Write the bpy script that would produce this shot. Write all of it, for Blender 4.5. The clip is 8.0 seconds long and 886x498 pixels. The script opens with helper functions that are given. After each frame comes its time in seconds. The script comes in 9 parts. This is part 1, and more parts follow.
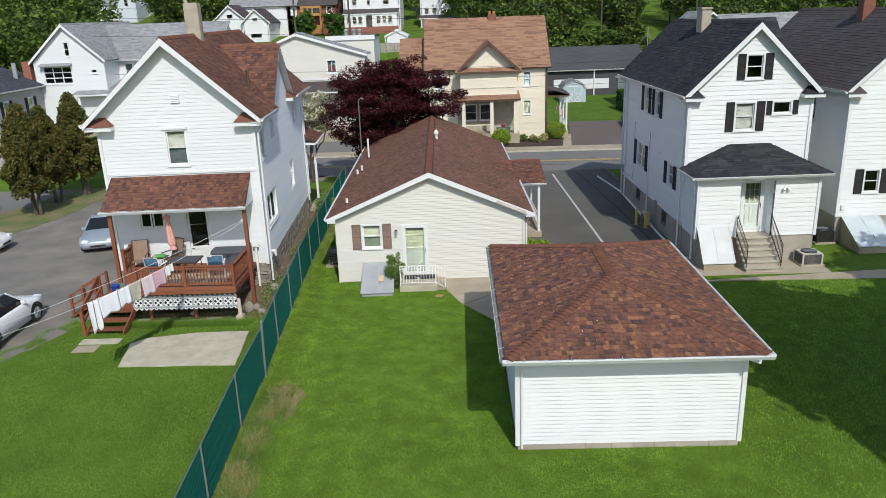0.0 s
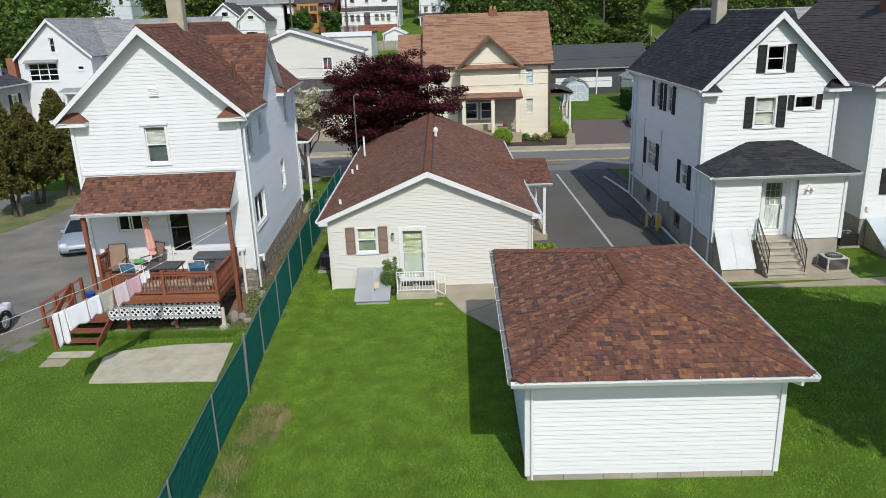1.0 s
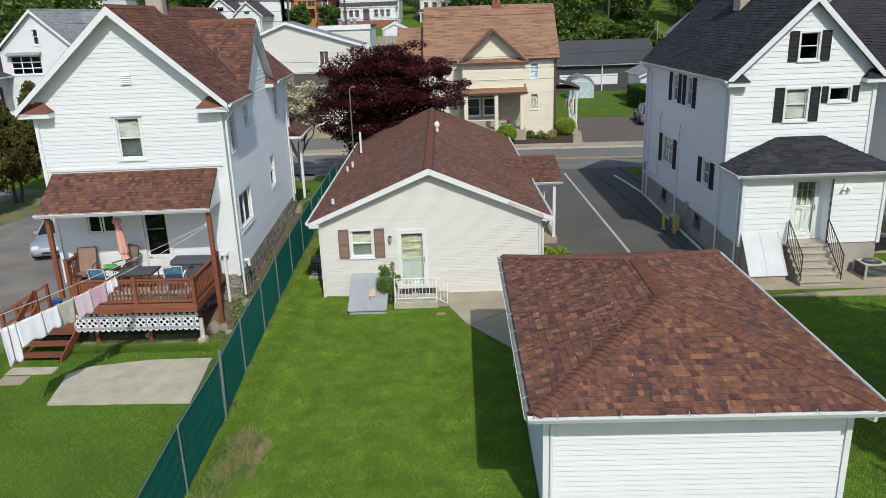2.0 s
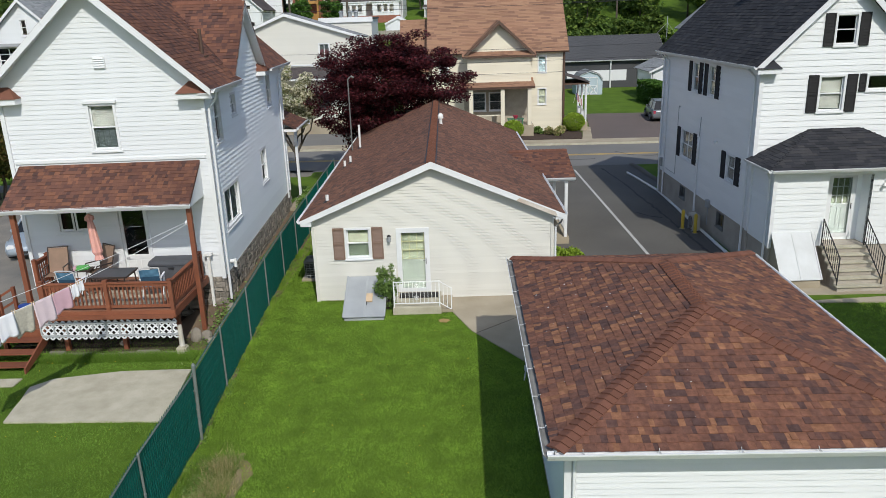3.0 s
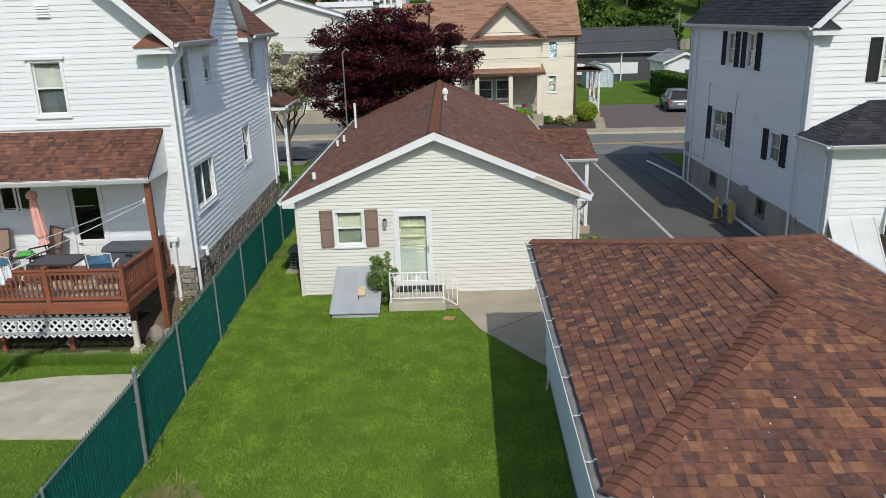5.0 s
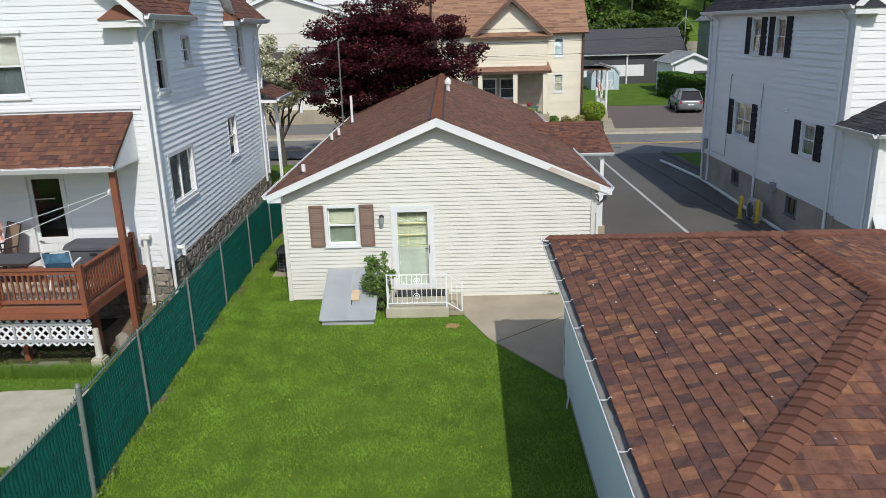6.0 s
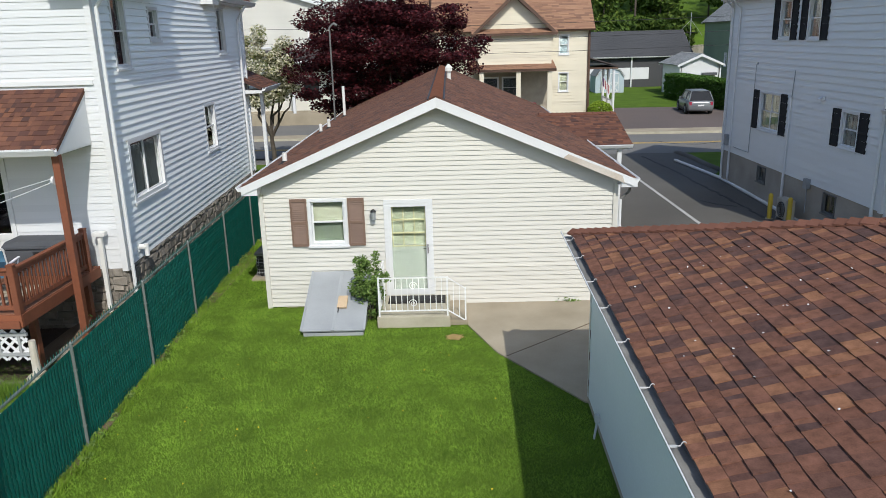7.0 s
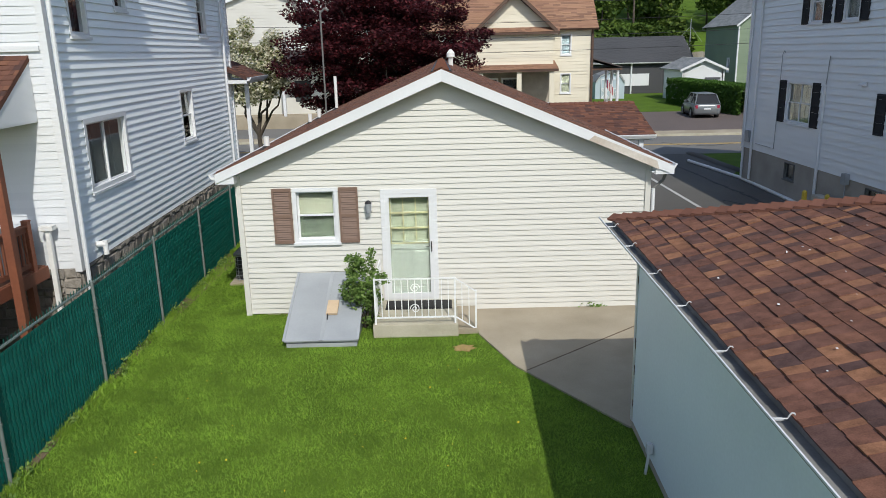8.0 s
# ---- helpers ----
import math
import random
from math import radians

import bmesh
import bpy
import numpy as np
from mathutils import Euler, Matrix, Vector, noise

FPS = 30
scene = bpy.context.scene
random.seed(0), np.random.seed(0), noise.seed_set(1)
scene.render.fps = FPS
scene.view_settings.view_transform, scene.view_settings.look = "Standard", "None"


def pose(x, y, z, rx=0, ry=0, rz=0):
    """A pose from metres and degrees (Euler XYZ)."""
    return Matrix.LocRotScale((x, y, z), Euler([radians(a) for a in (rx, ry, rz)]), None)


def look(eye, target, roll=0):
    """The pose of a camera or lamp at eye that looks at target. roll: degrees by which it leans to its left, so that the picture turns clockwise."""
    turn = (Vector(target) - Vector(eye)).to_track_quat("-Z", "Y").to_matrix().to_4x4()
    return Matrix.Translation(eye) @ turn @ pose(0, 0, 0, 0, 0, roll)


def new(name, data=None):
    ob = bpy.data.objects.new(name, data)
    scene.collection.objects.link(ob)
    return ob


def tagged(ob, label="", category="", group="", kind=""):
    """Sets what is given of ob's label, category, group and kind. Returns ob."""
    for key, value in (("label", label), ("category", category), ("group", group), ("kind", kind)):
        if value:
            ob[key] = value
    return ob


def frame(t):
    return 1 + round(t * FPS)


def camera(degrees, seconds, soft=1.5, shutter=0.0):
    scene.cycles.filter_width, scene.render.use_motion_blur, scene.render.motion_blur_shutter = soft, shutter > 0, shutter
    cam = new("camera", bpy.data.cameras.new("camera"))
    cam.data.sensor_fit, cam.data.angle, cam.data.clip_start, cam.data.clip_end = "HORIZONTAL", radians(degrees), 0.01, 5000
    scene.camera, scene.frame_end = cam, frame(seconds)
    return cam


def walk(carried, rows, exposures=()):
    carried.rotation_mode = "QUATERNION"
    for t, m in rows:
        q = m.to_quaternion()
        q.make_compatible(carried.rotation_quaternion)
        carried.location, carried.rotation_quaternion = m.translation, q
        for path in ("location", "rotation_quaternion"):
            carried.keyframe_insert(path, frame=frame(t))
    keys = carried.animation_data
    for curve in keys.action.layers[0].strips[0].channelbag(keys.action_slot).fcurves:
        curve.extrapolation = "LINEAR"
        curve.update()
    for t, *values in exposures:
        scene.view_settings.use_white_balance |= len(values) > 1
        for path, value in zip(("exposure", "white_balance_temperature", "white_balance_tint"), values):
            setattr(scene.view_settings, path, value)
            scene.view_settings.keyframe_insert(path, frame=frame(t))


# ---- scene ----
cam = camera(61.8, 8.0, soft=0.7)
PATH = [
    (0, (1.352, -0.624, 10.608), (1.299, 1.28, 10.0), -2.1),
    (0.5, (1.332, 0.174, 10.389), (1.28, 2.081, 9.786), -2.1),
    (1, (1.277, 1.318, 10.118), (1.226, 3.224, 9.513), -2.1),
    (1.5, (1.198, 2.523, 9.831), (1.151, 4.429, 9.226), -2.0),
    (3, (1.094, 5.718, 8.911), (1.033, 7.623, 8.306), -1.9),
    (3.5, (1.086, 6.495, 8.601), (1.025, 8.4, 7.996), -1.9),
    (4, (1.048, 7.217, 8.232), (0.984, 9.123, 7.628), -1.9),
    (4.5, (0.985, 7.93, 7.849), (0.919, 9.836, 7.247), -1.8),
    (6, (0.788, 10.627, 6.648), (0.719, 12.542, 6.073), -1.6),
    (6.5, (0.714, 11.726, 6.211), (0.648, 13.644, 5.648), -1.6),
    (7, (0.675, 12.799, 5.779), (0.609, 14.72, 5.229), -1.5),
    (7.5, (0.497, 13.802, 5.362), (0.431, 15.728, 4.829), -1.5),
    (8, (0.364, 14.789, 4.902), (0.316, 16.72, 4.386), -1.4),
]
walk(cam, [(t, look(eye, target, roll)) for t, eye, target, roll in PATH], [(0, 0.08), (1.5, 0.02), (3.0, -0.02), (4.5, -0.04), (6.0, 0.06), (7.0, 0.08), (8.0, 0.02)])

# ---- light ----
SUN_WAY = Vector((-0.87, 3.03, -3.1))
world = bpy.data.worlds.new("sky")
scene.world = world
world.use_nodes = True
sky = world.node_tree.nodes.new("ShaderNodeTexSky")
sky.sky_type = "NISHITA"
sky.sun_disc = False
sky.sun_elevation = math.atan2(3.1, math.hypot(0.87, 3.03))
sky.sun_rotation = math.atan2(0.87, -3.03)
background = world.node_tree.nodes["Background"]
background.inputs["Strength"].default_value = 0.15
world.node_tree.links.new(sky.outputs[0], background.inputs[0])
sun = new("sun", bpy.data.lights.new("sun", "SUN"))
sun.data.energy = 3.3
sun.data.angle = radians(0.6)
sun.data.color = (1.0, 0.975, 0.905)
sun.matrix_world = look((0, 0, 60), Vector((0, 0, 60)) + SUN_WAY)
scene.view_settings.exposure = 0.0


# ---- materials ----
def mat(name, c1, c2=None, coarse=0.5, fine=30.0, rough=0.7, bump=0.1, metal=0.0, vary=0.0, ramp=None, grain=0.25, spec=0.5, stretch=None, dist=0.01, patch=0.5):
    """A surface with two scales of noise between two colours; vary: lightness that differs from piece to piece; ramp: colours dealt out piece by piece."""
    m = bpy.data.materials.new(name)
    m.use_nodes = True
    nt = m.node_tree
    nodes, link = nt.nodes, nt.links.new
    bsdf = nodes["Principled BSDF"]
    bsdf.inputs["Roughness"].default_value = rough
    bsdf.inputs["Metallic"].default_value = metal
    bsdf.inputs["Specular IOR Level"].default_value = spec
    co = nodes.new("ShaderNodeTexCoord")
    info = nodes.new("ShaderNodeObjectInfo")
    shift = nodes.new("ShaderNodeVectorMath")
    shift.operation = "ADD"
    link(co.outputs["Object"], shift.inputs[0])
    many = nodes.new("ShaderNodeMath")
    many.operation = "MULTIPLY"
    many.inputs[1].default_value = 61.7
    link(info.outputs["Random"], many.inputs[0])
    link(many.outputs[0], shift.inputs[1])
    src = shift.outputs[0]
    if stretch:
        mp = nodes.new("ShaderNodeMapping")
        mp.inputs["Scale"].default_value = stretch
        link(src, mp.inputs[0])
        src = mp.outputs[0]

    def noise_tex(scale, detail):
        n = nodes.new("ShaderNodeTexNoise")
        n.inputs["Scale"].default_value = scale
        n.inputs["Detail"].default_value = detail
        link(src, n.inputs["Vector"])
        return n.outputs["Fac"]

    def math_node(op, a, b):
        n = nodes.new("ShaderNodeMath")
        n.operation = op
        for i, v in enumerate((a, b)):
            if isinstance(v, (int, float)):
                n.inputs[i].default_value = v
            else:
                link(v, n.inputs[i])
        return n.outputs[0]

    big, small = noise_tex(coarse, 4), noise_tex(fine, 3)
    geo = nodes.new("ShaderNodeNewGeometry")
    dealt = math_node("FRACT", math_node("ADD", geo.outputs["Random Per Island"], math_node("MULTIPLY", info.outputs["Random"], 7.31)), 0.0)
    if ramp:
        cr = nodes.new("ShaderNodeValToRGB")
        cr.color_ramp.interpolation = "CONSTANT"
        while len(cr.color_ramp.elements) < len(ramp):
            cr.color_ramp.elements.new(0.5)
        for i, c in enumerate(ramp):
            cr.color_ramp.elements[i].position = i / len(ramp)
            cr.color_ramp.elements[i].color = (*c, 1)
        link(dealt, cr.inputs[0])
        base = cr.outputs[0]
    else:
        spread = nodes.new("ShaderNodeMapRange")
        spread.inputs[1].default_value, spread.inputs[2].default_value = 0.3, 0.7
        link(big, spread.inputs[0])
        mix = nodes.new("ShaderNodeMix")
        mix.data_type = "RGBA"
        mix.inputs[6].default_value, mix.inputs[7].default_value = (*c1, 1), (*(c2 or c1), 1)
        link(spread.outputs[0], mix.inputs[0])
        base = mix.outputs[2]
    hsv = nodes.new("ShaderNodeHueSaturation")
    link(base, hsv.inputs["Color"])
    value = math_node("ADD", 1.0, math_node("MULTIPLY", math_node("SUBTRACT", small, 0.5), grain * 2))
    if ramp:
        value = math_node("ADD", value, math_node("MULTIPLY", math_node("SUBTRACT", big, 0.5), patch))
    if vary:
        value = math_node("ADD", value, math_node("MULTIPLY", math_node("SUBTRACT", dealt, 0.5), vary * 2))
    link(value, hsv.inputs["Value"])
    link(hsv.outputs[0], bsdf.inputs["Base Color"])
    if bump:
        b = nodes.new("ShaderNodeBump")
        b.inputs["Strength"].default_value = bump
        b.inputs["Distance"].default_value = dist
        link(small, b.inputs["Height"])
        link(b.outputs[0], bsdf.inputs["Normal"])
    return m


def glass_mat(name, tint=(0.9, 0.95, 0.95)):
    m = bpy.data.materials.new(name)
    m.use_nodes = True
    b = m.node_tree.nodes["Principled BSDF"]
    b.inputs["Base Color"].default_value = (*tint, 1)
    b.inputs["Roughness"].default_value = 0.03
    b.inputs["Transmission Weight"].default_value = 1.0
    b.inputs["IOR"].default_value = 1.45
    return m


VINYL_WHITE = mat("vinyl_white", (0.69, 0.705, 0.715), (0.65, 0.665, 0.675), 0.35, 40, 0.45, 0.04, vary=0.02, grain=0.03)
# the same white siding, lightened in colour where little sun reaches
VINYL_LIFTED = mat("vinyl_white_lifted", (0.875, 0.905, 0.905), (0.845, 0.875, 0.875), 0.5, 40, 0.45, 0.04, vary=0.02, grain=0.03)
VINYL_CREAM = mat("vinyl_cream", (0.625, 0.61, 0.555), (0.59, 0.575, 0.52), 0.4, 40, 0.5, 0.04, vary=0.02, grain=0.03)
VINYL_YELLOW = mat("vinyl_yellow", (0.71, 0.655, 0.52), (0.67, 0.615, 0.485), 0.4, 40, 0.5, 0.04, vary=0.03, grain=0.04)
ALU_WHITE = mat("aluminium_siding", (0.755, 0.77, 0.77), (0.71, 0.725, 0.725), 0.5, 30, 0.42, 0.05, vary=0.02, grain=0.04)
PAINT_BLUEGREY = mat("paint_bluegrey", (0.78, 0.83, 0.88), (0.71, 0.76, 0.81), 0.6, 25, 0.5, 0.12, grain=0.06)
TRIM = mat("trim_white", (0.71, 0.72, 0.725), (0.66, 0.67, 0.675), 1.2, 30, 0.4, 0.03, grain=0.04)
TRIM_WORN = mat("trim_worn", (0.70, 0.70, 0.68), (0.50, 0.46, 0.38), 1.6, 30, 0.5, 0.05, grain=0.06)
TRIM_BROWN = mat("trim_brown", (0.10, 0.055, 0.035), (0.08, 0.045, 0.03), 1.2, 30, 0.5, 0.05, grain=0.08)
SHINGLE_RUST = mat("shingle_rust", (0.2, 0.1, 0.07), fine=120, coarse=10.0, patch=1.25, rough=0.95, bump=0.5, grain=0.42, spec=0.15, dist=0.004,
                   ramp=[(0.158, 0.074, 0.051), (0.224, 0.107, 0.062), (0.102, 0.056, 0.047), (0.169, 0.079, 0.054), (0.133, 0.066, 0.049), (0.162, 0.076, 0.052), (0.249, 0.12, 0.068), (0.142, 0.069, 0.05), (0.086, 0.05, 0.044), (0.181, 0.085, 0.056), (0.148, 0.071, 0.051), (0.116, 0.06, 0.048)])
SHINGLE_RED = mat("shingle_red", (0.2, 0.1, 0.07), patch=0.9, fine=120, coarse=0.6, rough=0.95, bump=0.5, grain=0.25, spec=0.15, dist=0.004,
                  ramp=[(0.128, 0.062, 0.045), (0.150, 0.071, 0.049), (0.095, 0.049, 0.040), (0.138, 0.066, 0.047), (0.118, 0.058, 0.044), (0.178, 0.083, 0.053), (0.125, 0.060, 0.045), (0.078, 0.044, 0.038)])
SHINGLE_CAP = mat("shingle_cap", (0.178, 0.080, 0.054), (0.142, 0.065, 0.046), 0.8, 160, 0.95, 0.5, vary=0.12, grain=0.28, spec=0.15, dist=0.004)
SHINGLE_BROWN = mat("shingle_brown", (0.1, 0.06, 0.05), fine=120, coarse=0.5, rough=0.95, bump=0.5, grain=0.25, spec=0.15, dist=0.004,
                    ramp=[(0.150, 0.078, 0.056), (0.172, 0.088, 0.061), (0.120, 0.066, 0.051), (0.155, 0.080, 0.057), (0.195, 0.099, 0.066), (0.132, 0.070, 0.053), (0.160, 0.082, 0.058), (0.098, 0.058, 0.048)])
SHINGLE_BLACK = mat("shingle_black", (0.03, 0.03, 0.035), fine=120, coarse=0.5, rough=0.95, bump=0.5, grain=0.25, spec=0.2, dist=0.004,
                    ramp=[(0.030, 0.031, 0.036), (0.038, 0.038, 0.043), (0.024, 0.025, 0.029), (0.034, 0.035, 0.040), (0.045, 0.044, 0.047), (0.028, 0.029, 0.034)])
SHINGLE_DUSK = mat("shingle_dusk", (0.05, 0.04, 0.04), fine=120, coarse=0.5, rough=0.95, bump=0.5, grain=0.2, spec=0.2, dist=0.004,
                   ramp=[(0.078, 0.068, 0.067), (0.088, 0.075, 0.073), (0.070, 0.062, 0.063), (0.082, 0.070, 0.069)])
SHINGLE_TAN = mat("shingle_tan", (0.25, 0.15, 0.1), fine=120, coarse=0.3, rough=0.95, bump=0.4, grain=0.2, spec=0.15, dist=0.004,
                  ramp=[(0.27, 0.155, 0.10), (0.30, 0.175, 0.11), (0.24, 0.135, 0.09), (0.28, 0.16, 0.105), (0.20, 0.115, 0.08), (0.29, 0.17, 0.11)])
SHINGLE_GREY = mat("shingle_grey", (0.25, 0.26, 0.27), fine=120, coarse=0.3, rough=0.95, bump=0.4, grain=0.2, spec=0.15, dist=0.004,
                   ramp=[(0.24, 0.25, 0.255), (0.28, 0.29, 0.29), (0.21, 0.22, 0.225), (0.26, 0.265, 0.27)])
ROOF_FELT = mat("roof_felt", (0.05, 0.052, 0.056), (0.065, 0.066, 0.07), 0.2, 60, 0.9, 0.2, grain=0.1)
CONCRETE = mat("concrete", (0.39, 0.335, 0.248), (0.285, 0.242, 0.172), 0.9, 45, 0.9, 0.25, grain=0.14)
CONCRETE_PALE = mat("concrete_pale", (0.48, 0.445, 0.345), (0.36, 0.33, 0.245), 2.2, 60, 0.9, 0.35, grain=0.2)
BLOCK = mat("block_wall", (0.41, 0.37, 0.315), (0.31, 0.275, 0.23), 1.2, 40, 0.9, 0.25, vary=0.08, grain=0.12)
ASPHALT = mat("asphalt", (0.084, 0.079, 0.071), (0.112, 0.105, 0.094), 0.35, 90, 0.9, 0.3, grain=0.22)
ASPHALT_ROAD = mat("asphalt_road", (0.17, 0.165, 0.155), (0.14, 0.136, 0.13), 0.25, 90, 0.9, 0.3, grain=0.18)
ASPHALT_RED = mat("asphalt_reddish", (0.13, 0.10, 0.09), (0.11, 0.088, 0.08), 0.3, 90, 0.9, 0.3, grain=0.15)
GRAVEL = mat("gravel", (0.235, 0.212, 0.180), (0.122, 0.118, 0.110), 0.45, 70, 0.95, 0.5, grain=0.3, dist=0.02)
PAINT_LINE = mat("line_paint", (0.50, 0.50, 0.48), (0.36, 0.36, 0.345), 2.0, 60, 0.8, 0.1, grain=0.15)
PAINT_YELLOW = mat("yellow_line", (0.55, 0.36, 0.08), (0.42, 0.29, 0.09), 2.0, 60, 0.8, 0.1, grain=0.15)
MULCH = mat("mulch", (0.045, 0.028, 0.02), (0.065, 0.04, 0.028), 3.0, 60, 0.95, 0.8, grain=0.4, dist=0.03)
BRICK = mat("brick", (0.26, 0.10, 0.065), (0.20, 0.08, 0.055), 3.0, 50, 0.9, 0.3, vary=0.2, grain=0.15)
BRICK_ORANGE = mat("brick_orange", (0.42, 0.22, 0.06), (0.34, 0.17, 0.05), 1.0, 30, 0.8, 0.2, grain=0.1)
STONE = mat("field_stone", (0.27, 0.24, 0.20), (0.19, 0.17, 0.145), 2.5, 25, 0.92, 0.6, vary=0.22, grain=0.2, dist=0.03)
MORTAR = mat("mortar", (0.30, 0.28, 0.25), (0.22, 0.2, 0.18), 2.0, 40, 0.95, 0.4, grain=0.15)
STUCCO = mat("stucco_chimney", (0.42, 0.37, 0.29), (0.33, 0.29, 0.23), 2.0, 35, 0.9, 0.3, grain=0.12)
DECK_RED = mat("deck_redwood", (0.23, 0.075, 0.035), (0.17, 0.055, 0.028), 1.2, 18, 0.65, 0.15, vary=0.12, grain=0.15)
DECK_FLOOR = mat("deck_floor", (0.24, 0.10, 0.055), (0.19, 0.08, 0.045), 1.5, 18, 0.7, 0.2, vary=0.15, grain=0.15)
WOOD_GREY = mat("weathered_wood", (0.32, 0.29, 0.24), (0.25, 0.22, 0.18), 1.5, 20, 0.85, 0.3, vary=0.12, grain=0.15)
WOOD_PALE = mat("pale_wood", (0.58, 0.44, 0.29), (0.50, 0.37, 0.24), 4.0, 30, 0.7, 0.15, grain=0.1)
WOOD_BARE = mat("bare_wood", (0.44, 0.36, 0.28), (0.58, 0.54, 0.48), 2.5, 30, 0.85, 0.2, grain=0.15)
MAST_GREY = mat("mast_grey", (0.16, 0.16, 0.15), (0.12, 0.12, 0.115), 3, 40, 0.6, 0.1, grain=0.1)
HATCH_WHITE = mat("hatch_white", (0.56, 0.575, 0.575), (0.47, 0.48, 0.475), 1.5, 30, 0.6, 0.06, grain=0.06)
HATCH_BLUE = mat("hatch_pale_blue", (0.50, 0.56, 0.59), (0.42, 0.47, 0.50), 1.5, 30, 0.5, 0.06, grain=0.06)
STEEL_GREY = mat("painted_steel_grey", (0.37, 0.39, 0.405), (0.30, 0.32, 0.335), 1.2, 25, 0.45, 0.05, grain=0.05)
GUTTER_GREY = mat("gutter_grey", (0.27, 0.265, 0.25), (0.16, 0.155, 0.145), 3.0, 40, 0.6, 0.1, grain=0.14)
BRACKET = mat("bracket_dull_white", (0.52, 0.53, 0.53), (0.40, 0.40, 0.385), 6, 60, 0.45, 0.05, grain=0.1)
ZINC = mat("galvanised", (0.34, 0.36, 0.37), (0.27, 0.285, 0.295), 4.0, 50, 0.5, 0.08, metal=0.15, grain=0.1)
IRON = mat("black_iron", (0.018, 0.018, 0.02), (0.025, 0.024, 0.024), 5, 60, 0.5, 0.1, grain=0.1)
STEEL_WHITE = mat("white_painted_steel", (0.80, 0.81, 0.81), (0.72, 0.72, 0.70), 5, 60, 0.4, 0.05, grain=0.05)
PLASTIC_WHITE = mat("white_pvc", (0.76, 0.76, 0.74), (0.68, 0.67, 0.63), 3, 40, 0.45, 0.03, grain=0.05)
SHUTTER_BROWN = mat("shutter_brown", (0.20, 0.125, 0.09), (0.175, 0.11, 0.08), 2, 40, 0.6, 0.05, grain=0.06)
SHUTTER_BLACK = mat("shutter_black", (0.012, 0.012, 0.013), (0.018, 0.017, 0.018), 2, 40, 0.85, 0.05, grain=0.08)
DOOR_GREY = mat("door_pale_grey", (0.335, 0.36, 0.315), (0.30, 0.325, 0.285), 2, 40, 0.4, 0.04, grain=0.04)
DOOR_PALE = mat("door_dull_white", (0.44, 0.46, 0.44), (0.40, 0.42, 0.40), 2, 40, 0.4, 0.04, grain=0.04)
DOOR_WHITE = mat("door_white", (0.72, 0.73, 0.72), (0.66, 0.67, 0.66), 2, 40, 0.4, 0.04, grain=0.04)
MUNTIN_YELLOW = mat("muntin_yellow", (0.40, 0.37, 0.20), (0.35, 0.32, 0.17), 2, 40, 0.5, 0.04, grain=0.05)
GLASS = glass_mat("window_glass")
BLIND_CREAM = mat("blind_cream", (0.33, 0.335, 0.25), (0.29, 0.295, 0.215), 1, 40, 0.8, 0.05, grain=0.05)
BLIND_SKY = mat("blind_pale_blue", (0.36, 0.43, 0.46), (0.30, 0.37, 0.40), 1, 40, 0.8, 0.05, grain=0.05)
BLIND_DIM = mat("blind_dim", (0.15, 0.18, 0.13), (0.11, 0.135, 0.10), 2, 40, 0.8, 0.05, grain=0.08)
CURTAIN = mat("curtain", (0.36, 0.355, 0.33), (0.25, 0.245, 0.225), 3, 30, 0.9, 0.1, grain=0.1)
CURTAIN_RED = mat("curtain_red", (0.35, 0.03, 0.06), (0.28, 0.02, 0.05), 3, 30, 0.9, 0.1, grain=0.1)
CURTAIN_WINE = mat("curtain_wine", (0.16, 0.02, 0.04), (0.05, 0.06, 0.065), 5, 30, 0.9, 0.1, grain=0.1)
# near-black stand-in for unlit rooms: the gloom is in the colour
ROOM_DARK = mat("room_unlit", (0.042, 0.048, 0.050), (0.032, 0.037, 0.039), 1, 20, 0.9, 0.0, grain=0.05)
SLAT_GREEN = mat("slat_green", (0.004, 0.136, 0.108), (0.003, 0.110, 0.087), 0.7, 30, 0.7, 0.05, vary=0.10, grain=0.1, spec=0.2)
# blue-grey backing: colour of dim rooms and bluish glass, and of some curtains
WINDOW_DUSK = mat("window_dusk", (0.075, 0.09, 0.10), (0.04, 0.05, 0.055), 3, 30, 0.9, 0.1, grain=0.1)
POST_GREY = mat("fence_post_grey", (0.19, 0.215, 0.205), (0.14, 0.165, 0.155), 4.0, 50, 0.55, 0.08, metal=0.1, grain=0.1)
WIRE_GREEN = mat("wire_green", (0.006, 0.075, 0.055), (0.008, 0.09, 0.068), 2, 40, 0.5, 0.0, grain=0.1)
RUBBER = mat("rubber", (0.02, 0.02, 0.02), (0.028, 0.028, 0.027), 3, 60, 0.85, 0.2, grain=0.15)
BARK = mat("bark", (0.11, 0.09, 0.07), (0.07, 0.055, 0.045), 2.0, 25, 0.95, 0.8, grain=0.3, dist=0.03)


def leaf_mat(name, colours, rough=0.6, through_it=0.25, patch=0.6, coarse=0.6):
    m = mat(name, colours[0], fine=8, coarse=coarse, rough=rough, bump=0.0, grain=0.15, ramp=colours, spec=0.15, patch=patch)
    nt = m.node_tree
    bsdf = nt.nodes["Principled BSDF"]
    out = nt.nodes["Material Output"]
    thin = nt.nodes.new("ShaderNodeBsdfTranslucent")
    both = nt.nodes.new("ShaderNodeMixShader")
    both.inputs[0].default_value = through_it
    nt.links.new(bsdf.inputs["Base Color"].links[0].from_socket, thin.inputs[0])
    nt.links.new(bsdf.outputs[0], both.inputs[1])
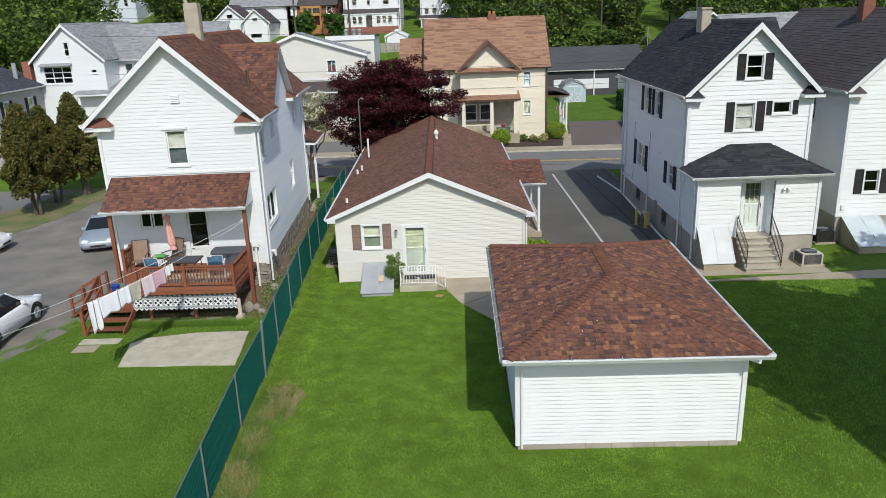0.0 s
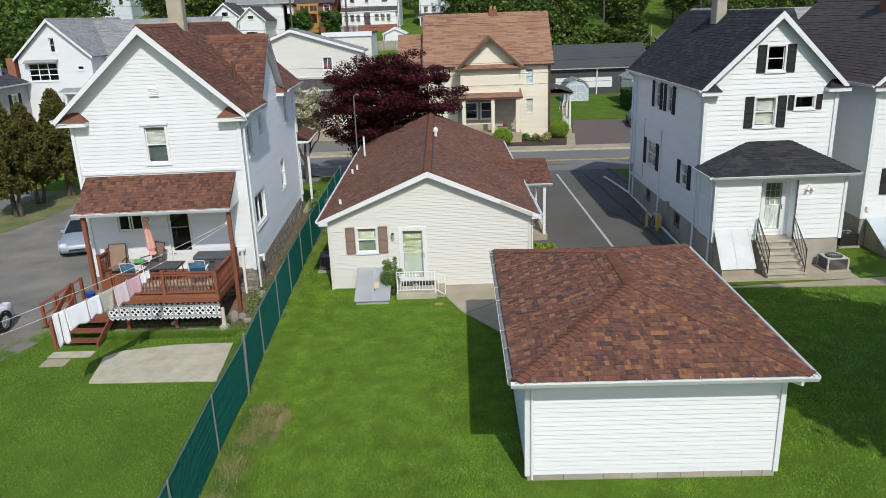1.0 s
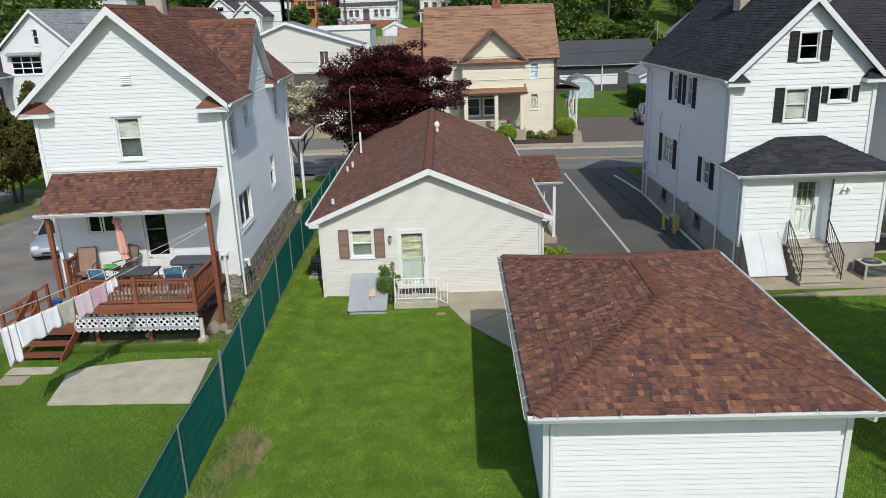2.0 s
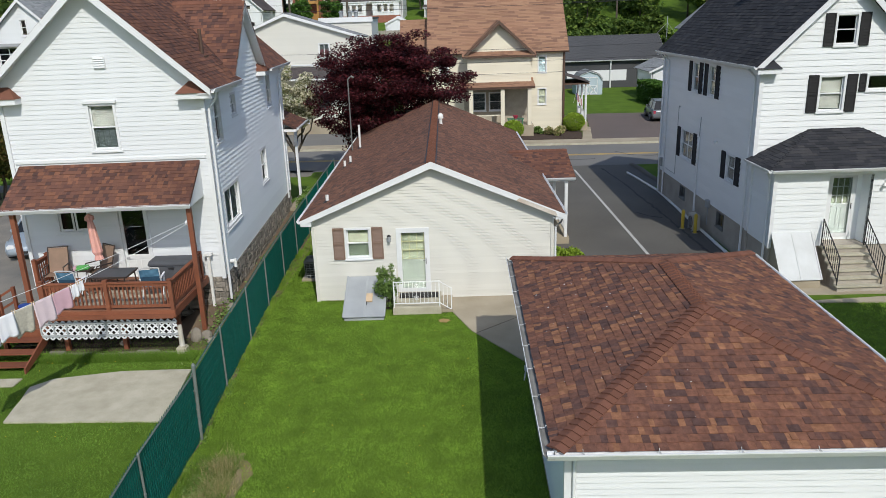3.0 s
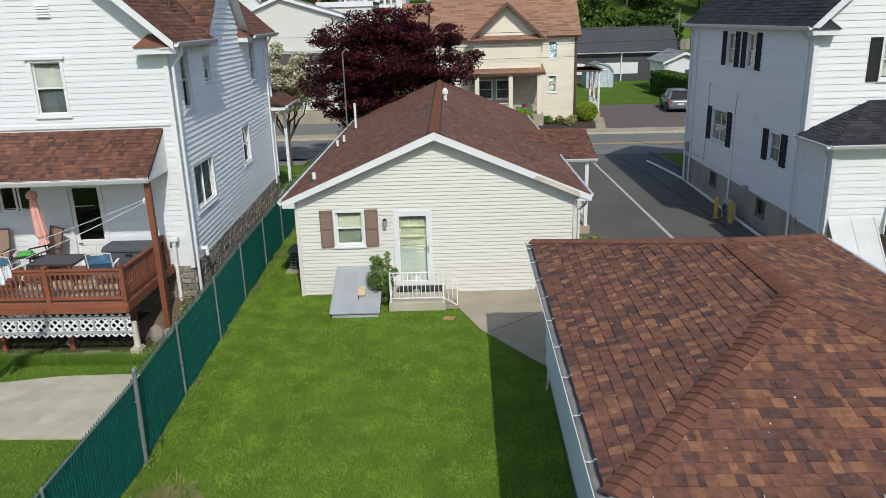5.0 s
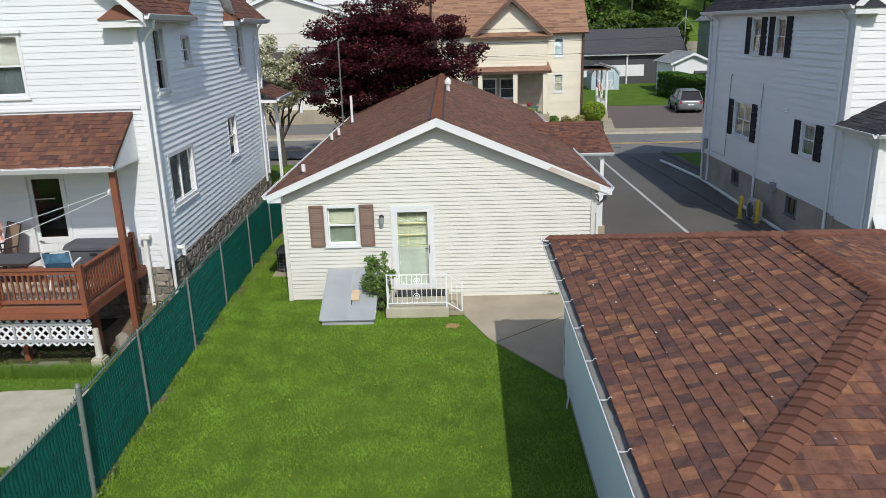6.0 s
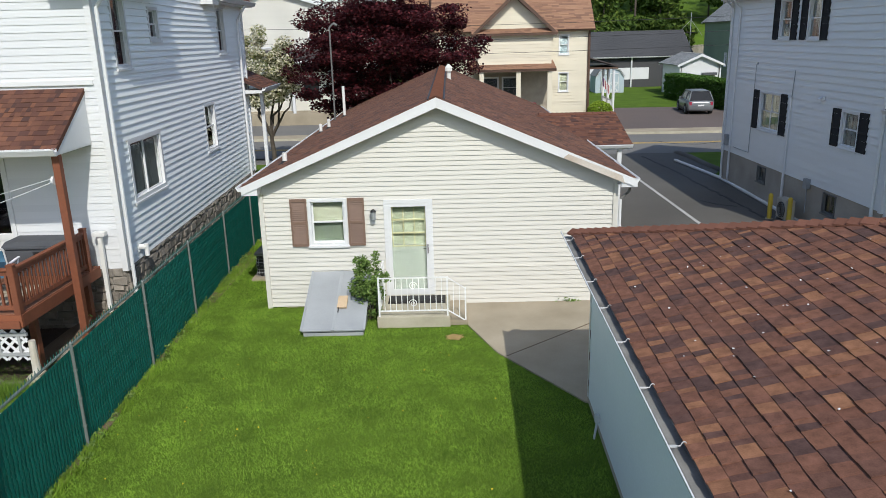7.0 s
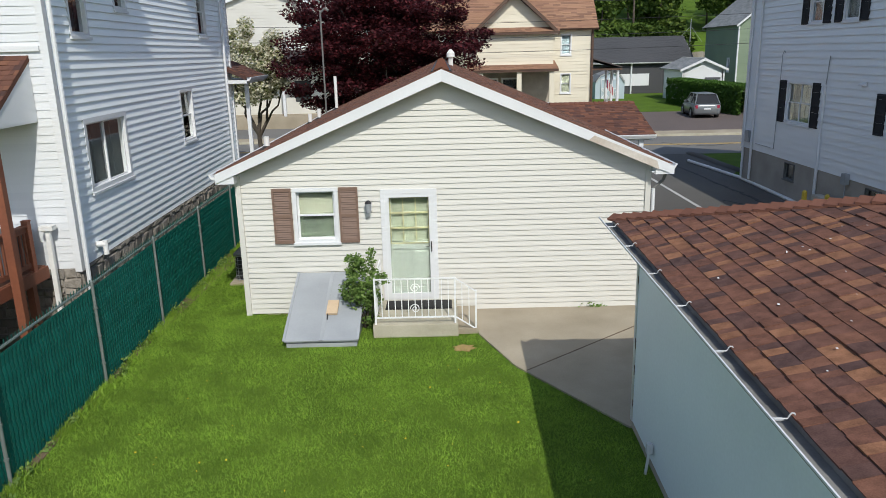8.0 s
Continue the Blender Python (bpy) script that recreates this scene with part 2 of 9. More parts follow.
    nt.links.new(thin.outputs[0], both.inputs[2])
    nt.links.new(both.outputs[0], out.inputs[0])
    return m


LEAF_WOODS = leaf_mat("leaf_woods", [(0.085, 0.14, 0.028), (0.115, 0.18, 0.034), (0.06, 0.105, 0.022), (0.15, 0.215, 0.04), (0.095, 0.16, 0.03), (0.05, 0.09, 0.022)], patch=1.4, coarse=0.12)
LEAF_MAPLE = leaf_mat("leaf_maple", [(0.050, 0.012, 0.015), (0.080, 0.016, 0.020), (0.034, 0.010, 0.013), (0.125, 0.024, 0.028), (0.045, 0.011, 0.014)], coarse=0.9, patch=0.9)
LEAF_CEDAR = leaf_mat("leaf_cedar", [(0.098, 0.105, 0.022), (0.072, 0.088, 0.019), (0.135, 0.115, 0.028), (0.045, 0.058, 0.015), (0.12, 0.085, 0.03)], 0.7, 0.15)
LEAF_BLOSSOM = leaf_mat("leaf_blossom", [(0.72, 0.68, 0.52), (0.62, 0.58, 0.42), (0.14, 0.18, 0.06), (0.76, 0.73, 0.60), (0.66, 0.63, 0.48), (0.30, 0.31, 0.14)])
LEAF_BUSH = leaf_mat("leaf_bush", [(0.14, 0.23, 0.055), (0.18, 0.28, 0.07), (0.10, 0.18, 0.04), (0.23, 0.33, 0.10)])
LEAF_HEDGE = leaf_mat("leaf_hedge", [(0.06, 0.13, 0.022), (0.08, 0.165, 0.026), (0.045, 0.10, 0.018)])
LEAF_LIME = leaf_mat("leaf_lime", [(0.26, 0.37, 0.04), (0.30, 0.42, 0.05), (0.21, 0.31, 0.035)])
BLADE = leaf_mat("grass_blade", [(0.179, 0.309, 0.032), (0.201, 0.333, 0.036), (0.15, 0.266, 0.029), (0.239, 0.357, 0.051), (0.182, 0.317, 0.033), (0.137, 0.244, 0.028), (0.215, 0.341, 0.042)], 0.55, 0.12, 1.8, 1.7)
BLADE_DULL = leaf_mat("grass_blade_dull", [(0.134, 0.244, 0.031), (0.151, 0.264, 0.035), (0.111, 0.207, 0.027), (0.181, 0.284, 0.047), (0.137, 0.251, 0.032)], 0.6, 0.12, 1.2, 0.9)
BLADE_DRY = leaf_mat("dry_blade", [(0.46, 0.38, 0.19), (0.36, 0.31, 0.14), (0.17, 0.21, 0.06), (0.52, 0.44, 0.24), (0.20, 0.24, 0.07)], 0.8, 0.2)
LAWN = mat("lawn", (0.100, 0.168, 0.021), (0.066, 0.116, 0.015), 0.9, 42, 0.95, 0.6, grain=0.36, spec=0.1, dist=0.03)
SOIL_TAN = mat("soil_tan", (0.38, 0.25, 0.10), (0.24, 0.17, 0.06), 4, 50, 0.95, 0.5, grain=0.2)
SOIL_PALE = mat("soil_pale", (0.26, 0.18, 0.10), (0.15, 0.115, 0.055), 3.5, 50, 0.95, 0.6, grain=0.25, dist=0.03)
SOIL = mat("soil", (0.17, 0.12, 0.075), (0.12, 0.085, 0.055), 2.5, 50, 0.95, 0.6, grain=0.25, dist=0.03)


# ---- builders ----
def box(bm, x0, x1, y0, y1, z0, z1):
    v = [bm.verts.new((x, y, z)) for z in (z0, z1) for y in (y0, y1) for x in (x0, x1)]
    for f in ((0, 2, 3, 1), (4, 5, 7, 6), (0, 1, 5, 4), (2, 6, 7, 3), (0, 4, 6, 2), (1, 3, 7, 5)):
        bm.faces.new([v[i] for i in f])


def prism(bm, pts, way):
    """The polygon pts, drawn out along way."""
    way = Vector(way)
    a = [bm.verts.new(p) for p in pts]
    b = [bm.verts.new(Vector(p) + way) for p in pts]
    bm.faces.new(a[::-1])
    bm.faces.new(b)
    for i in range(len(a)):
        j = (i + 1) % len(a)
        bm.faces.new((a[i], a[j], b[j], b[i]))


def tube(bm, p, q, r, seg=8, r2=None):
    p, q = Vector(p), Vector(q)
    way = (q - p).normalized()
    side = way.cross(Vector((0, 0, 1)) if abs(way.z) < 0.9 else Vector((1, 0, 0))).normalized()
    up = side.cross(way)
    rings = []
    for c, rr in ((p, r), (q, r if r2 is None else r2)):
        rings.append([bm.verts.new(c + rr * (math.cos(a) * side + math.sin(a) * up)) for a in (2 * math.pi * i / seg for i in range(seg))])
    for i in range(seg):
        j = (i + 1) % seg
        bm.faces.new((rings[0][i], rings[0][j], rings[1][j], rings[1][i]))
    bm.faces.new(rings[0][::-1])
    bm.faces.new(rings[1])


def bar(bm, p, q, w, h):
    """A square bar from p to q, w wide and h high."""
    p, q = Vector(p), Vector(q)
    way = (q - p).normalized()
    side = way.cross(Vector((0, 0, 1)) if abs(way.z) < 0.95 else Vector((0, 1, 0))).normalized()
    up = side.cross(way)
    prism(bm, [p + a * w / 2 * side + b * h / 2 * up for a, b in ((-1, -1), (1, -1), (1, 1), (-1, 1))], q - p)


def part(name, bm, material, parent, label="", smooth=False, bevel=0.0):
    if bevel:
        bmesh.ops.bevel(bm, geom=bm.edges[:], offset=bevel, segments=2, affect="EDGES", clamp_overlap=True)
    bmesh.ops.recalc_face_normals(bm, faces=bm.faces[:])
    me = bpy.data.meshes.new(name)
    bm.to_mesh(me)
    bm.free()
    return put(name, me, material, parent, label, smooth)


def put(name, me, material, parent, label="", smooth=False):
    if not me.materials:
        me.materials.append(material)
    if smooth:
        me.polygons.foreach_set("use_smooth", [True] * len(me.polygons))
    ob = new(name, me)
    ob.parent = parent
    return tagged(ob, label=label)


def thing(name, m, label, category, group="", kind=""):
    ob = new(name)
    ob.matrix_basis = m
    ob.empty_display_size = 0.3
    return tagged(ob, label, category, group, kind)


def soup(name, verts, faces, material, parent=None, label="", smooth=False):
    me = bpy.data.meshes.new(name)
    me.from_pydata(verts, [], faces)
    return put(name, me, material, parent, label, smooth)


class Side:
    """One face of a building: u runs along it to the right as seen from outside, d outwards, z up."""

    def __init__(self, o, u):
        self.o, self.u = Vector(o), Vector(u)
        self.n = self.u.cross(Vector((0, 0, 1)))

    def at(self, u, d, z):
        p = self.o + u * self.u + d * self.n
        return (p.x, p.y, z)

    def box(self, bm, u0, u1, d0, d1, z0, z1):
        prism(bm, [self.at(u0, d0, z0), self.at(u1, d0, z0), self.at(u1, d1, z0), self.at(u0, d1, z0)], (0, 0, z1 - z0))


def spans(lo, hi, holes, z0, z1):
    """What is left of lo..hi between the holes that cross the band z0..z1."""
    out = [(lo, hi)]
    for u0, u1, a, b in holes:
        if a < z1 - 1e-4 and b > z0 + 1e-4:
            out = [s for p, q in out for s in ((p, min(q, u0)), (max(p, u1), q)) if s[1] - s[0] > 1e-3]
    return out


HEX = ((0, 1, 2, 3), (7, 6, 5, 4), (0, 4, 5, 1), (1, 5, 6, 2), (2, 6, 7, 3), (3, 7, 4, 0))


def wall(house, side, z0, z1, left, right, holes, material, step=0.11, lap=0.016, thick=0.14, core=ROOM_DARK, name="wall", label="", boards=True):
    """A wall with real openings; its lap boards are pieces of their own. left and right give the wall's ends at a height."""
    def cell(verts, faces, u0b, u1b, u0t, u1t, a, b, d0a, d0b, d1):
        n = len(verts)
        verts += [side.at(u0b, d1, a), side.at(u1b, d1, a), side.at(u1t, d1, b), side.at(u0t, d1, b), side.at(u0b, d0a, a), side.at(u1b, d0a, a), side.at(u1t, d0b, b), side.at(u0t, d0b, b)]
        faces += [[n + i for i in f] for f in HEX]

    def fill(verts, faces, a, b, offset, d1):
        cuts = sorted({a, b, *(z for h in holes for z in h[2:] if a < z < b)})
        for p, q in zip(cuts, cuts[1:]):
            lo, hi = min(left(p), left(q)), max(right(p), right(q))
            for s, e in spans(lo, hi, holes, p, q):
                end_l, end_r = s <= lo + 1e-6, e >= hi - 1e-6
                cell(verts, faces, left(p) if end_l else s, right(p) if end_r else e, left(q) if end_l else s, right(q) if end_r else e, p, q, offset(p), offset(q), d1)

    verts, faces = [], []
    kinks = [z0, z1]
    z = z0
    while z < z1 - 1e-4:
        e = min(z + 0.4, z1)
        fill(verts, faces, z, e, lambda _: 0.0, -thick)
        z = e
    bm = bmesh.new()
    bv = [bm.verts.new(c) for c in verts]
    for f in faces:
        bm.faces.new([bv[i] for i in f])
    bmesh.ops.remove_doubles(bm, verts=bm.verts[:], dist=0.0005)
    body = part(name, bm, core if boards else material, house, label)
    if boards:
        z = z0
        all_v, all_f = [], []
        while z < z1 - 0.01:
            e = min(z + step, z1)
            v, f = [], []
            fill(v, f, z, e, lambda h: 0.004 + lap * (1 - (h - z) / step), 0.001)
            if boards == "joined":
                all_f += [[i + len(all_v) for i in g] for g in f]
                all_v += v
            else:
                for k in range(0, len(v), 8):
                    soup("board", v[k : k + 8], HEX, material, body)
            z += step
        if all_f:
            tagged(soup("siding", all_v, all_f, material, body), kind="stuff")
    return body


def window(house, side, u0, u1, z0, z1, style="hung", trim=TRIM, blind=0.0, blind_mat=BLIND_CREAM, low_mat=None, shutters=None, shutter_w=0.34, casing=0.07, head=False, label="white-framed double-hung window"):
    """A window in its opening: casing, sill, sashes, panes, and what hangs behind them."""
    bm = bmesh.new()
    c = casing
    for a in ((u0, u0 + c, z0, z1), (u1 - c, u1, z0, z1), (u0 + c, u1 - c, z1 - c, z1), (u0 + c, u1 - c, z0, z0 + c)):
        side.box(bm, a[0], a[1], -0.12, 0.035, a[2], a[3])
    win = part("window", bm, trim, house, label)
    bm = bmesh.new()
    side.box(bm, u0 - 0.03, u1 + 0.03, 0.0, 0.065, z0 - 0.035, z0 + 0.012)
    part("window_sill", bm, trim, win)
    if head:
        bm = bmesh.new()
        side.box(bm, u0 - 0.06, u1 + 0.06, 0.0, 0.09, z1, z1 + 0.07)
        part("head_moulding", bm, trim, win)
    a0, a1, b0, b1 = u0 + c, u1 - c, z0 + c, z1 - c
    zm = (b0 + b1) / 2
    if style == "hung":
        fields = [(a0, a1, zm - 0.02, b1, -0.055), (a0, a1, b0, zm + 0.02, -0.03)]
    elif style == "pair":
        um = (a0 + a1) / 2
        fields = [(a0, um, zm - 0.02, b1, -0.055), (a0, um, b0, zm + 0.02, -0.03), (um, a1, zm - 0.02, b1, -0.055), (um, a1, b0, zm + 0.02, -0.03)]
    elif style == "casement":
        um = (a0 + a1) / 2
        fields = [(a0, um - 0.02, b0, b1, -0.03), (um + 0.02, a1, b0, b1, -0.03)]
    elif style == "slide":
        um = (a0 + a1) / 2
        fields = [(a0, um + 0.02, b0, b1, -0.055), (um - 0.02, a1, b0, b1, -0.03)]
    elif style == "grid":
        fields = [(a0 + (a1 - a0) * i / 3, a0 + (a1 - a0) * (i + 1) / 3, b0 + (b1 - b0) * j / 3, b0 + (b1 - b0) * (j + 1) / 3, -0.04) for i in range(3) for j in range(3)]
    else:
        fields = [(a0, a1, b0, b1, -0.04)]
    r = 0.055 if style == "casement" else 0.035
    for p, q, s, e, d in fields:
        bm = bmesh.new()
        for k in ((p, p + r, s, e), (q - r, q, s, e), (p + r, q - r, e - r, e), (p + r, q - r, s, s + r)):
            side.box(bm, k[0], k[1], d - 0.025, d, k[2], k[3])
        sash = part("sash", bm, trim, win)
        bm = bmesh.new()
        side.box(bm, p + r - 0.004, q - r + 0.004, d - 0.016, d - 0.010, s + r - 0.004, e - r + 0.004)
        pane = part("pane", bm, GLASS, win)
        pane.visible_shadow = False
    if blind:
        bm = bmesh.new()
        zb = b1 - (b1 - b0) * blind
        n = max(3, int((b1 - zb) / 0.05))
        for i in range(n):
            zz = zb + (b1 - zb) * i / n
            prism(bm, [side.at(a0, -0.105, zz), side.at(a0, -0.10, zz), side.at(a0, -0.112, zz + (b1 - zb) / n), side.at(a0, -0.117, zz + (b1 - zb) / n)], (a1 - a0) * side.u)
        part("blind", bm, blind_mat, win)
    # pleats behind the pane; in the dusk colour they imitate dim glass
    if low_mat:
        bm = bmesh.new()
        n = 8
        for i in range(n):
            p, q = a0 + (a1 - a0) * i / n, a0 + (a1 - a0) * (i + 1) / n
            side.box(bm, p, q, -0.118 - 0.012 * (i % 2), -0.113 - 0.012 * (i % 2), b0, b1 - (b1 - b0) * blind - 0.005)
        part("curtain", bm, low_mat, win)
    if shutters:
        for s0, s1 in ((u0 - 0.02 - shutter_w, u0 - 0.02), (u1 + 0.02, u1 + 0.02 + shutter_w)):
            bm = bmesh.new()
            for k in ((s0, s0 + 0.04, z0, z1), (s1 - 0.04, s1, z0, z1), (s0 + 0.039, s1 - 0.039, z0, z0 + 0.06), (s0 + 0.039, s1 - 0.039, z1 - 0.06, z1), (s0 + 0.039, s1 - 0.039, zm - 0.03, zm + 0.03)):
                side.box(bm, k[0], k[1], 0.012, 0.056, k[2], k[3])
            side.box(bm, s0 + 0.035, s1 - 0.035, 0.010, 0.027, z0 + 0.03, z1 - 0.03)
            leaf = part("shutter", bm, shutters, house)
            n = max(6, int((z1 - z0) / 0.045))
            for i in range(n):
                bm = bmesh.new()
                zz = z0 + (z1 - z0) * i / n
                prism(bm, [side.at(s0 + 0.038, 0.026, zz), side.at(s0 + 0.038, 0.050, zz), side.at(s0 + 0.038, 0.030, zz + 0.05), side.at(s0 + 0.038, 0.026, zz + 0.05)], (s1 - s0 - 0.076) * side.u)
                part("louvre", bm, shutters, leaf)
    return win


def slope_frame(eave_a, eave_b, top):
    """Origin, along the eave, up the slope and out of the roof, for a plane through eave_a, eave_b and top."""
    a, b, t = Vector(eave_a), Vector(eave_b), Vector(top)
    along = (b - a).normalized()
    up = t - a
    up = (up - up.dot(along) * along)
    length = up.length
    up.normalize()
    return a, along, up, along.cross(up).normalized(), length, (b - a).length


RNG = np.random.default_rng(7)


def roof_slope(house, eave_a, eave_b, top, left, right, material, expo=0.145, tabs=(0.09, 0.25), thick=0.09, under=None, singles=0, pick=None, lift=0.014, ragged=0.35):
    """A roof plane with a deck and shingles; eave_a to eave_b runs left to right as seen from outside. left(v) and right(v): its ends, v metres up the slope."""
    o, along, up, n, length, _ = slope_frame(eave_a, eave_b, top)
    bm = bmesh.new()
    at = lambda s, v, d=0.0: o + s * along + v * up + d * n
    prism(bm, [at(left(0), 0, -0.004), at(right(0), 0, -0.004), at(right(length), length, -0.004), at(left(length), length, -0.004)], -thick * n)
    deck = part("roof", bm, under or material, house)
    verts, faces, alone = [], [], []
    v, row = -0.05, 0
    while v < length - 0.02:
        w0, w1 = left(v + expo / 2), right(v + expo / 2)
        s = w0 - RNG.uniform(0, tabs[1])
        top_v = min(v + expo + 0.025, length)
        while s < w1:
            e = s + RNG.uniform(*tabs)
            p, q = max(s, w0), min(e, w1)
            if q - p > 0.02:
                h = lift * float(RNG.choice((0.55, 0.8, 1.0, 1.3))) * RNG.uniform(0.8, 1.2)
                vb = v + RNG.uniform(-0.008, 0.020) * ragged
                corners = [at(p, vb, 0.0), at(q, vb, 0.0), at(q, top_v, -0.002), at(p, top_v, -0.002), at(p, vb, h), at(q, vb, h), at(q, top_v, 0.003), at(p, top_v, 0.003)]
                if singles and pick(corners[4]) and len(alone) < singles:
                    alone.append(corners)
                else:
                    k = len(verts)
                    verts += [tuple(c) for c in corners]
                    faces += [[k + i for i in f] for f in HEX]
            s = e
        v += expo
        row += 1
    shingles = soup("shingles", verts, faces, material, deck)
    tagged(shingles, kind="stuff")
    for corners in alone:
        c = sum(corners, Vector()) / 8
        ob = soup("shingle", [tuple(p - c) for p in corners], HEX, material, deck)
        ob.location = c
    return deck


def caps(house, p, q, n1, n2, material, width=0.15, step=0.14, singles=True, name="ridge_cap", thick=0.042):
    """Folded ridge or hip shingles from p up to q; n1 and n2 point down the two slopes."""
    p, q = Vector(p), Vector(q)
    way = (q - p).normalized()
    n1, n2 = Vector(n1).normalized(), Vector(n2).normalized()
    up = (n1.cross(way) if n1.cross(way).z > 0 else way.cross(n1)) + (n2.cross(way) if n2.cross(way).z > 0 else way.cross(n2))
    up.normalize()
    count = max(1, int((q - p).length / step))
    bm_all = bmesh.new()
    me = None
    for i in range(count):
        bm = bmesh.new() if singles else bm_all
        base = Vector((0, 0, 0)) if singles else p + way * (i * step)
        sec = []
        for s, h in ((0.0, thick), (step + 0.03, 0.018)):
            c = base + way * s + up * h
            sec.append([c + n1 * width, c + up * 0.012, c + n2 * width, c + n2 * width - up * thick * 0.5, c - up * (thick - 0.02), c + n1 * width - up * thick * 0.5])
        a = [bm.verts.new(x) for x in sec[0]]
        b = [bm.verts.new(x) for x in sec[1]]
        for k in range(6):
            bm.faces.new((a[k], a[(k + 1) % 6], b[(k + 1) % 6], b[k]))
        for r in (a, b):
            bm.faces.new((r[0], r[1], r[4], r[5]))
            bm.faces.new((r[1], r[2], r[3], r[4]))
        if singles:
            if me is None:
                me = part(name, bm, material, house)
                me.location = p
            else:
                bm.free()
                ob = put(name, me.data, material, house)
                ob.location = p + way * (i * step)
    if singles:
        bm_all.free()
    else:
        tagged(part(name + "s", bm_all, material, house), kind="stuff")


def board_line(house, name, p, q, w, h, material, label=""):
    bm = bmesh.new()
    bar(bm, p, q, w, h)
    return part(name, bm, material, house, label)


def gutter(house, p, q, out, material=TRIM, brackets=0.0, size=0.11, shallow=False):
    """An open gutter from p to q (its inner top edge), out: away from the wall."""
    out = Vector(out).normalized()
    p, q = Vector(p) + out * 0.014, Vector(q) + out * 0.014
    z = Vector((0, 0, 1))
    s = size
    if shallow:
        sec = [(0, 0), (0.004, -s * 0.44), (s * 0.66, -s * 0.44), (s - 0.004, 0.0), (s + 0.006, 0.0), (s + 0.006, -0.010), (s * 0.58, -s * 0.54), (-0.006, -s * 0.54), (-0.006, 0)]
    else:
        sec = [(0, 0), (0, -s * 0.45), (s * 0.62, -s * 0.45), (s - 0.012, 0.0), (s + 0.014, 0.0), (s + 0.014, -0.02), (s * 0.6, -s - 0.01), (-0.01, -s - 0.01), (-0.01, 0)]
    bm = bmesh.new()
    prism(bm, [p + a * out + b * z for a, b in sec], q - p)
    g = part("gutter", bm, material, house)
    if brackets:
        n = int((q - p).length / brackets)
        way = (q - p).normalized()
        for i in range(n):
            c = p + way * ((i + 0.5) * brackets + RNG.uniform(-0.04, 0.04))
            bm = bmesh.new()
            strand(bm, [c + out * a * s + z * b for a, b in ((0.20, 0.030), (0.23, 0.040), (0.32, 0.042), (0.39, 0.032), (0.46, 0.008), (0.94, 0.007))], 0.0048, 6)
            bar(bm, c + out * (s * 0.62) + z * 0.006, c + out * (s + 0.008) + z * 0.006, 0.03, 0.006)
            part("gutter_bracket", bm, BRACKET, g)
    return g


def strand(bm, pts, r, seg=8):
    """One unbroken round bar through the points."""
    pts = [Vector(q) for q in pts]
    rings = []
    for i, c in enumerate(pts):
        way = (pts[min(i + 1, len(pts) - 1)] - pts[max(i - 1, 0)]).normalized()
        side = way.cross(Vector((0, 0, 1)) if abs(way.z) < 0.98 else Vector((0, 1, 0))).normalized()
        up = side.cross(way)
        rings.append([bm.verts.new(c + r * (math.cos(a) * side + math.sin(a) * up)) for a in (2 * math.pi * k / seg for k in range(seg))])
    for a, b in zip(rings, rings[1:]):
        turn = min(range(seg), key=lambda s: sum((a[k].co - b[(k + s) % seg].co).length for k in range(seg)))
        for k in range(seg):
            bm.faces.new((a[k], a[(k + 1) % seg], b[(k + 1 + turn) % seg], b[(k + turn) % seg]))
    bm.faces.new(rings[0][::-1])
    bm.faces.new(rings[-1])


def pipe(house, name, pts, r, material, seg=8):
    bm = bmesh.new()
    strand(bm, pts, r, seg)
    return part(name, bm, material, house)


# ---- ground ----
RISE_Y = (57.0, 66.0, 80.0, 86.0, 92.0, 115.0, 150.0, 220.0, 420.0)
RISE_Z = (0.0, 0.2, 1.35, 2.6, 6.2, 8.2, 10.8, 24.0, 50.0)
FLAT_Y = (57.0, 66.0, 101.0, 105.0, 112.0, 125.0, 150.0, 220.0, 420.0)
FLAT_Z = (0.0, 0.05, 0.25, 3.0, 6.1, 6.8, 10.8, 24.0, 50.0)


def ease(x):
    x = min(1.0, max(0.0, x))
    return x * x * (3 - 2 * x)


def height(x, y):
    side = ease((x + 1) / 9)
    z = float(np.interp(y, RISE_Y, RISE_Z)) * (1 - side) + float(np.interp(y, FLAT_Y, FLAT_Z)) * side
    return z + 2.3 * ease((-17 - x) / 8) * ease((y - 49) / 8) * (1 - ease((y - 70) / 30))


def ground_sheet():
    xs = np.concatenate([np.linspace(-700, -60, 9)[:-1], np.linspace(-60, 60, 61), np.linspace(60, 700, 9)[1:]])
    ys = np.concatenate([np.linspace(-300, 0, 6)[:-1], np.linspace(0, 54, 19)[:-1], np.linspace(54, 130, 39), np.linspace(130, 420, 16)[1:], np.linspace(420, 1600, 5)[1:]])
    verts = [(x, y, height(x, y)) for y in ys for x in xs]
    w = len(xs)
    faces = [(j * w + i, j * w + i + 1, (j + 1) * w + i + 1, (j + 1) * w + i) for j in range(len(ys) - 1) for i in range(w - 1)]
    ob = soup("ground", verts, faces, LAWN, smooth=True)
    tagged(ob, "mown green lawn rising into hills beyond the road", "ground", kind="structure")


ground_sheet()


